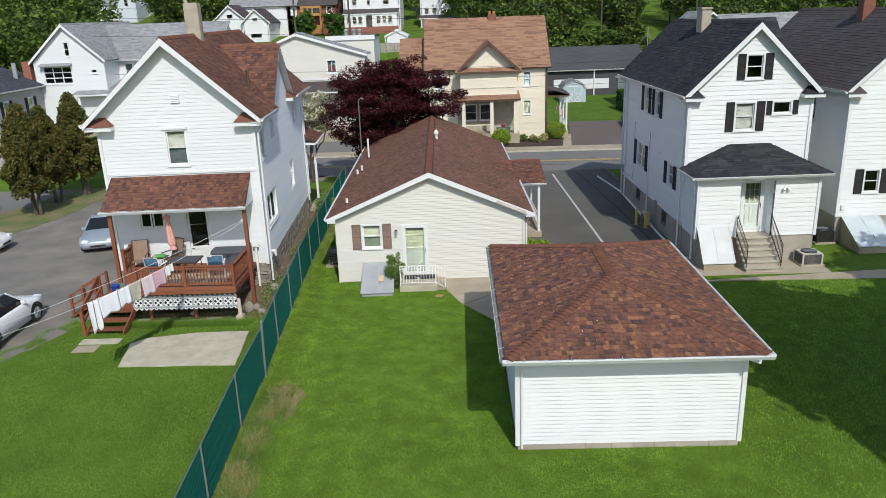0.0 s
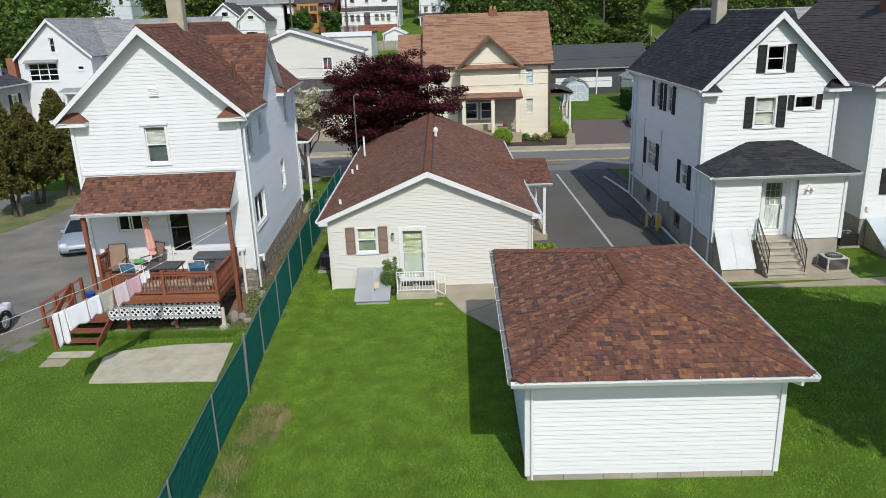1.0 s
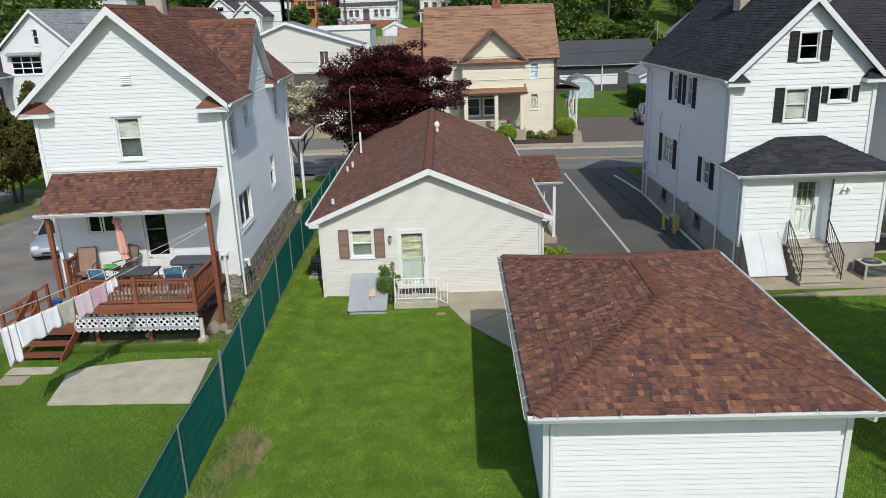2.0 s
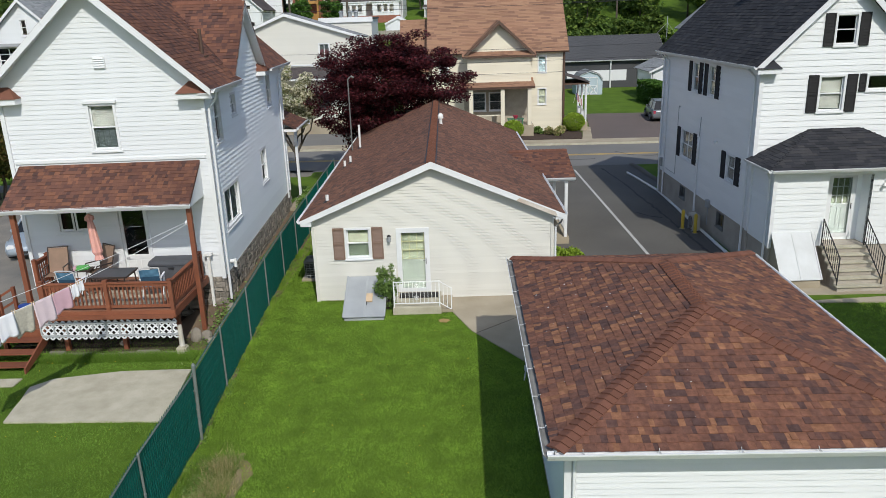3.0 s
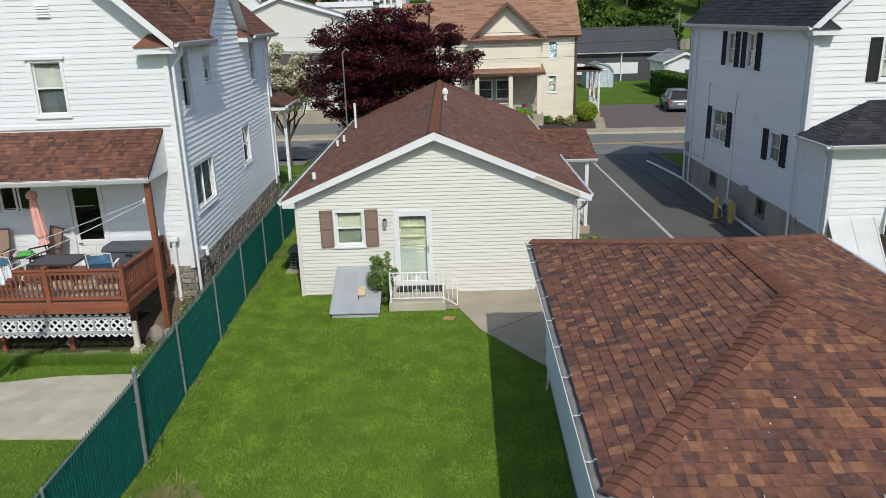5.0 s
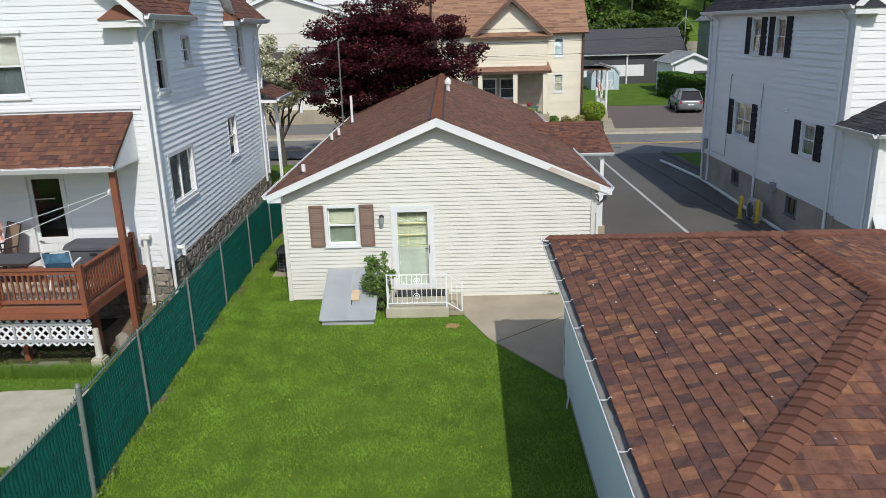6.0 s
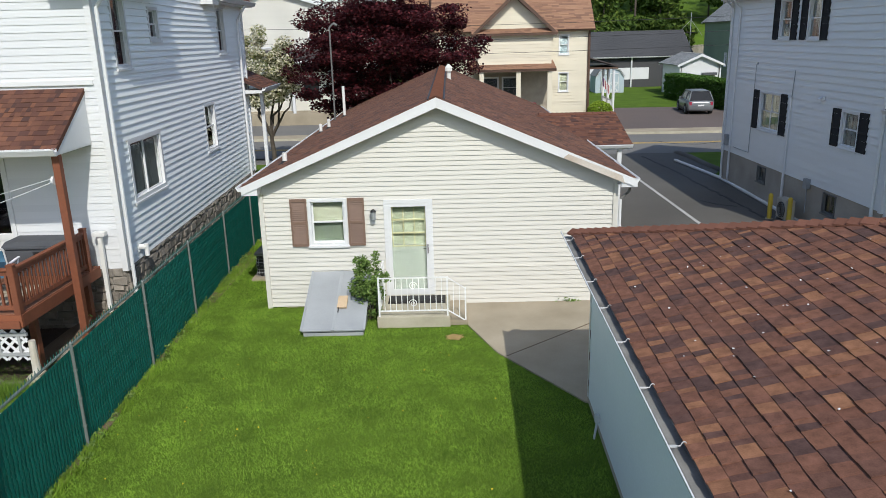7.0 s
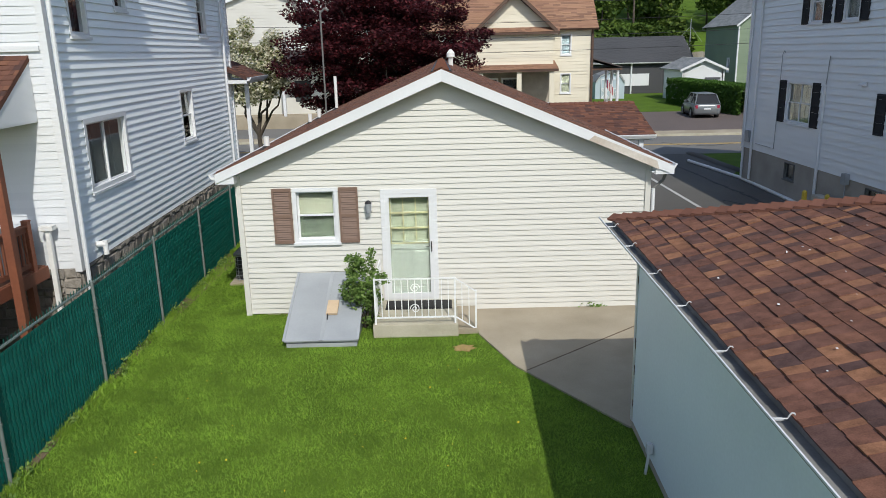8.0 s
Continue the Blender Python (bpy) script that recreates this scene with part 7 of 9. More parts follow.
def deck_furniture():
    t = thing("patio_table", pose(-9.2, 25.85, DZ), "dark glass-topped patio table on the deck", "table")
    bm = bmesh.new()
    box(bm, -0.56, 0.56, -0.42, 0.42, 0.56, 0.58)
    part("tabletop", bm, RESIN_GREY, t, bevel=0.008)
    for x in (-0.5, 0.5):
        for y in (-0.36, 0.36):
            bm = bmesh.new()
            tube(bm, (x, y, 0.0), (x * 0.95, y * 0.95, 0.56), 0.02, 8)
            part("leg", bm, FRAME_BROWN, t)
    bm = bmesh.new()
    for a in ((-0.56, 0.56, -0.43, -0.40), (-0.56, 0.56, 0.40, 0.43), (-0.58, -0.55, -0.42, 0.42), (0.55, 0.58, -0.42, 0.42)):
        box(bm, *a, 0.54, 0.585)
    part("table_rim", bm, FRAME_BROWN, t)
    u = thing("patio_umbrella", pose(-9.72, 26.35, DZ, 0, -4), "closed peach patio umbrella on its pole", "umbrella")
    bm = bmesh.new()
    tube(bm, (0, 0, 0.05), (0, 0, 2.2), 0.02, 8)
    part("pole", bm, FRAME_BROWN, u)
    bm = bmesh.new()
    rings = []
    prof = [(0.02, 2.30), (0.12, 2.22), (0.125, 2.10), (0.07, 2.07), (0.095, 1.9), (0.115, 1.5), (0.135, 1.05), (0.09, 0.95), (0.125, 0.80)]
    for r, z in prof:
        r, z = r * 0.9, 0.1 + z * 0.93
        rings.append([bm.verts.new((r * (1 + 0.22 * (i % 2)) * math.cos(2 * math.pi * i / 16), r * (1 + 0.22 * (i % 2)) * math.sin(2 * math.pi * i / 16), z)) for i in range(16)])
    for a, b in zip(rings, rings[1:]):
        for i in range(16):
            bm.faces.new((a[i], a[(i + 1) % 16], b[(i + 1) % 16], b[i]))
    bm.faces.new(rings[0])
    bm.faces.new(rings[-1])
    part("canopy", bm, CANVAS_PEACH, u)
    bm = bmesh.new()
    tube(bm, (0, 0, 0), (0, 0, 0.06), 0.22, 16, 0.18)
    part("base", bm, RESIN_GREY, u)
    b = thing("storage_box", pose(-7.72, 26.75, DZ), "dark grey resin deck storage box, closed", "storage box")
    bm = bmesh.new()
    box(bm, -0.66, 0.66, -0.3, 0.3, 0.0, 0.55)
    part("body", bm, RESIN_GREY, b, bevel=0.02)
    bm = bmesh.new()
    prism(bm, [(-0.69, -0.33, 0.55), (-0.69, 0.33, 0.55), (-0.69, 0.33, 0.68), (-0.69, -0.2, 0.68), (-0.69, -0.33, 0.61)], (1.38, 0, 0))
    part("lid", bm, RESIN_GREY, b, bevel=0.015)
    bm = bmesh.new()
    box(bm, -0.08, 0.08, -0.325, -0.30, 0.44, 0.5)
    part("latch", bm, IRON, b)
    s = thing("side_table", pose(-10.4, 26.4, DZ), "small metal side table with green cushion", "table")
    bm = bmesh.new()
    box(bm, -0.3, 0.3, -0.22, 0.22, 0.50, 0.53)
    part("tabletop", bm, FRAME_BROWN, s)
    for x in (-0.26, 0.26):
        for y in (-0.18, 0.18):
            bm = bmesh.new()
            tube(bm, (x, y, 0), (x, y, 0.5), 0.012, 6)
            part("leg", bm, FRAME_BROWN, s)
    cu = thing("cushion", pose(-10.37, 26.37, DZ + 0.53, 0, 0, 20), "green and white cushion on the side table", "cushion")
    bm = bmesh.new()
    box(bm, -0.22, 0.22, -0.16, 0.16, 0, 0.10)
    part("cover", bm, PLASTIC_GREEN, cu, bevel=0.04)
    bm = bmesh.new()
    box(bm, -0.23, -0.12, -0.14, 0.14, 0.005, 0.108)
    part("edge_band", bm, CLOTH_PINK, cu, bevel=0.02)
    k = thing("bucket", pose(-12.15, 26.05, 0.72), "blue plastic bucket on the landing", "bucket")
    bm = bmesh.new()
    tube(bm, (0, 0, 0), (0, 0, 0.27), 0.13, 16, 0.165)
    part("pail", bm, PLASTIC_BLUE, k)
    bm = bmesh.new()
    tube(bm, (0, 0, 0.25), (0, 0, 0.28), 0.175, 16)
    part("rim", bm, PLASTIC_BLUE, k)
    bm = bmesh.new()
    strand(bm, [(0.17 * math.cos(math.pi * i / 10), 0.0, 0.26 + 0.14 * math.sin(math.pi * i / 10)) for i in range(11)], 0.006, 5)
    part("handle", bm, IRON, k)
    r = thing("rug", pose(-8.7, 25.2, DZ), "brown and cream patterned outdoor rug", "rug")
    bm = bmesh.new()
    box(bm, -1.3, 1.3, -0.55, 0.7, 0.003, 0.012)
    part("rug_mat", bm, RUG, r)
    p = thing("step_pad", pose(-11.4, 22.95, 0), "concrete paving pad at the foot of the steps", "paving")
    bm = bmesh.new()
    box(bm, -0.75, 0.65, -0.22, 0.22, 0.0, 0.04)
    part("paver", bm, CONCRETE_PALE, p, bevel=0.01)
    bm = bmesh.new()
    box(bm, -0.7, 0.1, -0.85, -0.3, 0.0, 0.03)
    part("paver", bm, CONCRETE, p, bevel=0.01)
    for x, y, z, w in ((-6.85, 25.45, 0.35, 0.28), (-6.6, 25.6, 0.18, 0.3), (-6.35, 25.35, 0.12, 0.3), (-8.9, 25.3, 0.10, 0.3), (-6.15, 26.9, 0.2, 0.35), (-6.05, 29.5, 0.3, 0.4), (-6.1, 30.2, 0.28, 0.35), (-5.95, 28.4, 0.25, 0.5)):
        bm = bmesh.new()
        bmesh.ops.create_icosphere(bm, subdivisions=2, radius=1.0)
        for v in bm.verts:
            v.co = Vector((v.co.x * w * 0.6, v.co.y * w * 0.5, v.co.z * z)) * RNG.uniform(0.85, 1.1)
        st = part("stone", bm, STONE, None, "rough pale stone at the foot of the house")
        st.location = (x, y, bank_z(x, y) + z * 0.35)
        tagged(st, category="stone", group="loose stones")


deck_furniture()


# ---- cars ----
def car(m, name, label, length, width, high, colour, belt=0.9, hood=0.62, cabin=(-0.10, 0.36), rear=0.42, suv=True, wheel_r=0.34):
    """A parked car, nose to +y; cabin: where windscreen foot and rear glass foot lie, as shares of the length from the middle."""
    paint = mat(name + "_paint", colour, tuple(c * 0.92 for c in colour), 0.5, 20, 0.28, 0.0, metal=0.0 if min(colour) > 0.6 else 0.25, grain=0.02)
    c = thing(name, m, label, "car")
    L, W = length / 2, width / 2
    nose_z = belt * 0.80
    ws_foot, rg_foot = L * (0.42 if suv else 0.33), -L * (0.97 if suv else 0.72)
    roof_f, roof_r = L * (0.08 if suv else -0.06), -L * (0.78 if suv else 0.34)
    # lower body: stations from tail to nose
    st = [(-L, 0.90, 0.42, belt * 0.80), (-L + 0.06, 0.97, 0.26, belt * 0.98), (-L * 0.55, 1.0, 0.2, belt), (0, 1.0, 0.2, belt * 0.985), (ws_foot, 1.0, 0.2, belt * 0.97), (L * 0.72, 0.98, 0.2, nose_z * 1.08), (L - 0.12, 0.90, 0.24, nose_z * 0.95), (L, 0.74, 0.36, nose_z * 0.75)]
    bm = bmesh.new()
    rings = []
    for y, wf, z0, z1 in st:
        w = W * wf
        zm = (z0 + z1) / 2
        rings.append([bm.verts.new(p) for p in ((-w * 0.92, y, z0), (-w, y, zm - 0.06), (-w * 0.985, y, z1 - 0.08), (-w * 0.90, y, z1), (-w * 0.45, y, z1 + 0.02), (w * 0.45, y, z1 + 0.02), (w * 0.90, y, z1), (w * 0.985, y, z1 - 0.08), (w, y, zm - 0.06), (w * 0.92, y, z0))])
    for a, b in zip(rings, rings[1:]):
        for i in range(10):
            bm.faces.new((a[i], a[(i + 1) % 10], b[(i + 1) % 10], b[i]))
    bm.faces.new(rings[0])
    bm.faces.new(rings[-1][::-1])
    part("body", bm, paint, c, smooth=True)
    # glasshouse and roof
    def ring(bm, y, w, z):
        return [bm.verts.new((-w, y, z)), bm.verts.new((w, y, z))]
    zr = high
    bm = bmesh.new()
    lo = [(-W * 0.88, rg_foot, belt), (W * 0.88, rg_foot, belt), (W * 0.90, ws_foot, belt * 0.97), (-W * 0.90, ws_foot, belt * 0.97)]
    hi = [(-W * 0.68, roof_r, zr - 0.06), (W * 0.68, roof_r, zr - 0.06), (W * 0.70, roof_f, zr - 0.05), (-W * 0.70, roof_f, zr - 0.05)]
    a, b = [bm.verts.new(p) for p in lo], [bm.verts.new(p) for p in hi]
    for i in range(4):
        bm.faces.new((a[i], a[(i + 1) % 4], b[(i + 1) % 4], b[i]))
    bm.faces.new(a[::-1])
    bm.faces.new(b)
    tint = mat(name + "_glass", (0.012, 0.014, 0.016), (0.016, 0.018, 0.02), 1, 10, 0.06, 0.0, grain=0.0)
    part("glasshouse", bm, tint, c)
    bm = bmesh.new()
    r0 = [(-W * 0.70, roof_r - 0.08, zr - 0.07), (W * 0.70, roof_r - 0.08, zr - 0.07), (W * 0.72, roof_f + 0.04, zr - 0.06), (-W * 0.72, roof_f + 0.04, zr - 0.06)]
    r1 = [(-W * 0.58, roof_r + 0.05, zr), (W * 0.58, roof_r + 0.05, zr), (W * 0.6, roof_f - 0.15, zr), (-W * 0.6, roof_f - 0.15, zr)]
    a, b = [bm.verts.new(p) for p in r0], [bm.verts.new(p) for p in r1]
    for i in range(4):
        bm.faces.new((a[i], a[(i + 1) % 4], b[(i + 1) % 4], b[i]))
    bm.faces.new(a[::-1])
    bm.faces.new(b)
    part("roof_panel", bm, paint, c, bevel=0.02, smooth=True)
    for s in (-1, 1):
        for (p, q) in ((lo[2 if s > 0 else 3], hi[2 if s > 0 else 3]), (lo[1 if s > 0 else 0], hi[1 if s > 0 else 0])):
            bm = bmesh.new()
            bar(bm, p, q, 0.07, 0.06)
            part("pillar", bm, paint, c)
        yb = (roof_f + roof_r) / 2
        bm = bmesh.new()
        bar(bm, (s * W * 0.90, yb, belt - 0.02), (s * W * 0.70, yb, zr - 0.06), 0.07, 0.05)
        part("pillar", bm, paint, c)
        bm = bmesh.new()
        box(bm, s * W * 0.98 - 0.09, s * W * 0.98 + 0.09, ws_foot - 0.28, ws_foot - 0.16, belt - 0.02, belt + 0.12)
        part("wing_mirror", bm, paint, c, bevel=0.03)
        bm = bmesh.new()
        box(bm, s * W * 0.66 - 0.15, s * W * 0.66 + 0.15, L - 0.34, L - 0.03, nose_z * 0.78, nose_z * 1.0)
        part("headlight", bm, TRIM, c, bevel=0.03)
        bm = bmesh.new()
        box(bm, s * W * 0.78 - 0.1, s * W * 0.78 + 0.1, -L - 0.005, -L + 0.1, belt * 0.68, belt * 0.92)
        part("tail_light", bm, CURTAIN_RED, c, bevel=0.02)
        for y in (L * 0.62, -L * 0.60):
            bm = bmesh.new()
            x0, x1 = s * (W - 0.20), s * (W + 0.012)
            tube(bm, (x0, y, wheel_r), (x1, y, wheel_r), wheel_r, 22)
            wh = part("wheel", bm, RUBBER, c)
            bm = bmesh.new()
            tube(bm, (x1, y, wheel_r), (x1 + s * 0.015, y, wheel_r), wheel_r * 0.66, 18, wheel_r * 0.6)
            for k in range(5):
                t = 2 * math.pi * k / 5
                bar(bm, (x1 + s * 0.02, y, wheel_r), (x1 + s * 0.02, y + 0.6 * wheel_r * math.cos(t), wheel_r + 0.6 * wheel_r * math.sin(t)), 0.05, 0.02)
            part("rim", bm, ZINC, wh)
            bm = bmesh.new()
            for k in range(12):
                t0, t1 = math.pi * k / 12, math.pi * (k + 1) / 12
                r = wheel_r + 0.05
                bar(bm, (s * (W - 0.01), y + r * math.cos(t0), wheel_r + r * math.sin(t0)), (s * (W - 0.01), y + r * math.cos(t1), wheel_r + r * math.sin(t1)), 0.07, 0.05)
            part("wheel_arch", bm, RUBBER if suv else paint, c)
    bm = bmesh.new()
    box(bm, -W * 0.4, W * 0.4, L - 0.10, L + 0.012, nose_z * 0.5, nose_z * 0.64)
    part("grille", bm, RUBBER, c, bevel=0.01)
    bm = bmesh.new()
    box(bm, -W * 0.24, W * 0.24, -L - 0.015, -L + 0.02, belt * 0.62, belt * 0.72)
    part("number_plate", bm, TRIM, c)
    return c


car(pose(-15.7, 23.65, 0.01, 0, 0, 1), "white_suv", "white compact SUV parked on the gravel", 4.5, 1.85, 1.62, (0.80, 0.81, 0.82), 0.98)
car(pose(-16.95, 35.5, 0.01, 0, 0, 196), "silver_coupe", "silver-blue coupe parked beside the white house", 4.45, 1.76, 1.30, (0.32, 0.37, 0.42), 0.86, suv=False, wheel_r=0.31)
car(pose(-23.6, 34.2, 0.01, 0, 0, -86), "white_sedan", "white sedan parked at the edge of the lot", 4.4, 1.78, 1.45, (0.72, 0.73, 0.72), 0.9, suv=False, wheel_r=0.32)
car(pose(17.4, 68.1, 0.06, 0, 0, -5), "silver_suv", "silver SUV parked before the hedge", 4.4, 1.82, 1.66, (0.19, 0.205, 0.215), 0.98)


# ---- houses across the street and on the hill ----
def simple_house(name, m, label, W, D, E, P, walls, roof, z0=-0.5, trim=TRIM, peak=0.5, over=0.3, front=(), right=(), left=(), expo=0.16, step=0.2, lap=True, axis="y", floors=(2.8,), tabs=(0.2, 0.5)):
    """A gabled house: front at y=0 facing -y, x from 0 to W. axis: the way that the ridge runs."""
    h = thing(name, m, label, "house")
    fs, rs, bs, ls = Side((0, 0, 0), (1, 0, 0)), Side((W, 0, 0), (0, 1, 0)), Side((W, D, 0), (-1, 0, 0)), Side((0, D, 0), (0, -1, 0))
    boards = "joined" if lap else False
    fh, rh, lh = [w[:4] for w in front], [w[:4] for w in right], [w[:4] for w in left]
    if axis == "y":
        px = W * peak
        gl, gr = gable(0, W, E - 0.05, px, P - 0.12)
        wall(h, fs, z0, P - 0.14, gl, gr, fh, walls, step, boards=boards)
        gl, gr = gable(0, W, E - 0.05, W - px, P - 0.12)
        wall(h, bs, z0, P - 0.14, gl, gr, [], walls, step, boards=False)
        wall(h, rs, z0, E, flat(0), flat(D), rh, walls, step, boards=boards)
        wall(h, ls, z0, E, flat(0), flat(D), lh, walls, step, boards=boards)
        gable_roof(h, -over, W + over, -over, D + over, E - 0.12, px, P, roof, roof, expo, tabs, trim, 0.2)
    else:
        py = D * peak
        wall(h, fs, z0, E, flat(0), flat(W), fh, walls, step, boards=boards)
        wall(h, bs, z0, E, flat(0), flat(W), [], walls, step, boards=False)
        gl, gr = gable(0, D, E - 0.05, py, P - 0.12)
        wall(h, rs, z0, P - 0.14, gl, gr, rh, walls, step, boards=boards)
        gl, gr = gable(0, D, E - 0.05, D - py, P - 0.12)
        wall(h, ls, z0, P - 0.14, gl, gr, lh, walls, step, boards=boards)
        e = E - 0.12
        roof_slope(h, (-over, -over, e), (W + over, -over, e), (-over, py, P), flat(0), flat(W + 2 * over), roof, expo, tabs)
        roof_slope(h, (W + over, D + over, e), (-over, D + over, e), (W + over, py, P), flat(0), flat(W + 2 * over), roof, expo, tabs)
        caps(h, (-over, py, P), (W + over, py, P), (0, -(py + over), e - P), (0, D - py + over, e - P), roof, 0.15, 0.2, False)
        for x in (-over, W + over):
            for ya in (-over, D + over):
                bm = bmesh.new()
                prism(bm, [(x - 0.015, ya, e - 0.01), (x - 0.015, py, P - 0.01), (x - 0.015, py, P - 0.22), (x - 0.015, ya, e - 0.18)], (0.03, 0, 0))
                part("rake_board", bm, trim, h)
        gutter(h, (-over, -over - 0.01, e), (W + over, -over - 0.01, e), (0, -1, 0), material=trim, size=0.1)
    for z in floors:
        bm = bmesh.new()
        box(bm, 0.15, W - 0.15, 0.15, D - 0.15, z - 0.1, z)
        part("floor", bm, ROOM_DARK, h)
    for side, group in ((fs, front), (rs, right), (ls, left)):
        for w in group:
            window(h, side, *w[:4], **(w[4] if len(w) > 4 else {}))
    for x, y in ((0, 0), (W, 0)):
        corner_board(h, x, y, z0, E - 0.1, trim, 0.06)
    h["sides"] = 4
    return h, fs, rs


def lean_roof(h, x0, x1, y0, y1, ze, zt, roof, fascia, posts=(), floor=None, post_mat=TRIM, post_w=0.09):
    """A porch roof from a wall at y1 out to an eave at y0, with its posts and floor."""
    roof_slope(h, (x0, y0, ze), (x1, y0, ze), (x0, y1, zt), flat(0), flat(x1 - x0), roof, 0.15, (0.2, 0.5), thick=0.06)
    bm = bmesh.new()
    box(bm, x0, x1, y0 - 0.02, y0 + 0.03, ze - 0.16, ze - 0.01)
    part("fascia", bm, fascia, h)
    bm = bmesh.new()
    box(bm, x0 + 0.03, x1 - 0.03, y0 + 0.03, y1, ze - 0.14, ze - 0.11)
    part("porch_ceiling", bm, fascia, h)
    for x in (x0, x1 - 0.03):
        bm = bmesh.new()
        prism(bm, [(x, y0, ze - 0.14), (x, y1, ze - 0.14), (x, y1, zt - 0.05), (x, y0, ze - 0.05)], (0.03, 0, 0))
        part("porch_gable", bm, fascia, h)
    for x in posts:
        bm = bmesh.new()
        zf = floor[1] if floor else -0.3
        box(bm, x - post_w, x + post_w, y0 + 0.08, y0 + 0.08 + 2 * post_w, zf, ze - 0.14)
        part("porch_post", bm, post_mat, h)
    if floor:
        bm = bmesh.new()
        box(bm, x0 + 0.1, x1 - 0.1, y0 + 0.02, y1, floor[0], floor[1])
        part("porch_floor", bm, CONCRETE, h)


def cream_house():
    dark = dict(low_mat=None)
    blue = dict(blind=0.95, blind_mat=CURTAIN)
    h, fs, rs = simple_house("cream_house", pose(-1.15, 62.5, 0.2), "cream two-storey house with tan shingle roof and brown trim", 9.9, 8.8, 6.0, 9.85, VINYL_YELLOW, SHINGLE_TAN, trim=TRIM_BROWN, axis="x",
                             front=((7.92, 8.6, 4.28, 5.55, dict(trim=TRIM, blind=0.97, blind_mat=BLIND_SKY)), (7.92, 8.6, 1.95, 3.2, dict(trim=TRIM, blind=0.97, blind_mat=BLIND_CREAM)), (0.6, 1.3, 4.28, 5.5, dict(trim=TRIM))), floors=(0.8, 3.4), tabs=(0.3, 1.3))
    # bay with its own gable
    bay = Side((0, -1.0, 0), (1, 0, 0))
    wall(h, bay, 3.6, 5.85, flat(2.7), flat(7.35), [], VINYL_YELLOW, 0.2, boards="joined", name="bay_wall")
    wall(h, Side((7.35, -1.0, 0), (0, 1, 0)), 3.6, 5.85, flat(0), flat(1.0), [], VINYL_YELLOW, 0.2, boards="joined", name="bay_wall")
    wall(h, Side((2.7, 0, 0), (0, -1, 0)), 3.6, 5.85, flat(0), flat(1.0), [], VINYL_YELLOW, 0.2, boards="joined", name="bay_wall")
    gl, gr = gable(2.75, 7.3, 5.9, 5.02, 7.85)
    wall(h, Side((0, -0.75, 0), (1, 0, 0)), 5.95, 7.8, gl, gr, [], VINYL_YELLOW, 0.2, boards="joined", name="gable_wall")
    for x0, x1 in ((2.4, 5.02), (7.64, 5.02)):
        a, b = ((x0, 2.6, 5.75), (x0, -1.3, 5.75)) if x0 < x1 else ((x0, -1.3, 5.75), (x0, 2.6, 5.75))
        roof_slope(h, a, b, (5.02, a[1], 8.15), flat(0), flat(3.9), SHINGLE_TAN, 0.16, (0.2, 0.5))
        bm = bmesh.new()
        prism(bm, [(x0, -1.3, 5.74), (5.02, -1.3, 8.14), (5.02, -1.3, 7.88), (x0, -1.3, 5.5)], (0, -0.05, 0))
        part("rake_board", bm, TRIM_BROWN, h)
    lean_roof(h, 2.3, 7.7, -1.35, -0.72, 5.72, 6.0, SHINGLE_TAN, TRIM_BROWN)
    lean_roof(h, 2.1, 7.55, -2.2, -0.02, 3.55, 4.0, SHINGLE_TAN, TRIM_BROWN, (2.9, 5.2, 7.15), (-0.6, 0.75), VINYL_YELLOW, 0.14)
    bm = bmesh.new()  # sheltered back wall of the porch in dull brown shingles
    box(bm, 2.4, 7.3, -0.06, -0.025, 0.75, 3.4)
    part("porch_wall", bm, STUCCO, h)
    for u in (3.0, 4.25):
        # dark backing in front of the porch wall, so the panes look unlit
        window(h, Side((0, -0.2, 0), (1, 0, 0)), u, u + 1.05, 1.6, 3.0, trim=TRIM, low_mat=WINDOW_DUSK)
    board_line(h, "porch_rail", (2.9, -2.0, 1.5), (5.2, -2.0, 1.5), 0.06, 0.08, VINYL_YELLOW)
    bm = bmesh.new()
    box(bm, 5.25, 5.95, 4.1, 4.7, 8.9, 10.15)
    ch = part("chimney", bm, BRICK, h, bevel=0.02)
    for x in (5.42, 5.76):
        bm = bmesh.new()
        tube(bm, (x, 4.4, 10.15), (x, 4.4, 10.4), 0.11, 10)
        part("chimney_pot", bm, BRICK_ORANGE, ch)
    pipe(h, "downspout", [(9.85, -0.25, 5.8), (9.85, -0.1, 5.5), (9.85, -0.1, 0.2)], 0.06, TRIM_BROWN)
    # lower wing on the far side, side porch on the near side
    wall(h, Side((-2.2, 0.8, 0), (1, 0, 0)), -0.5, 4.6, flat(0), flat(2.2), [], VINYL_YELLOW, 0.2, boards="joined", name="wing_wall")
    roof_slope(h, (-2.5, 0.5, 4.6), (0.0, 0.5, 4.6), (-2.5, 4.4, 8.35), flat(0), flat(2.5), SHINGLE_TAN, 0.16, (0.2, 0.5))
    bm = bmesh.new()
    prism(bm, [(-2.2, 0.85, -0.5), (-2.2, 7.5, -0.5), (-2.2, 7.5, 4.6), (-2.2, 4.4, 8.2), (-2.2, 0.85, 4.7)], (0.1, 0, 0))
    part("wing_wall", bm, VINYL_YELLOW, h)
    roof_slope(h, (11.9, 0.4, 3.5), (11.9, 4.6, 3.5), (9.9, 0.4, 4.1), flat(0), flat(4.2), SHINGLE_DUSK, 0.15, (0.2, 0.5), thick=0.06)
    bm = bmesh.new()
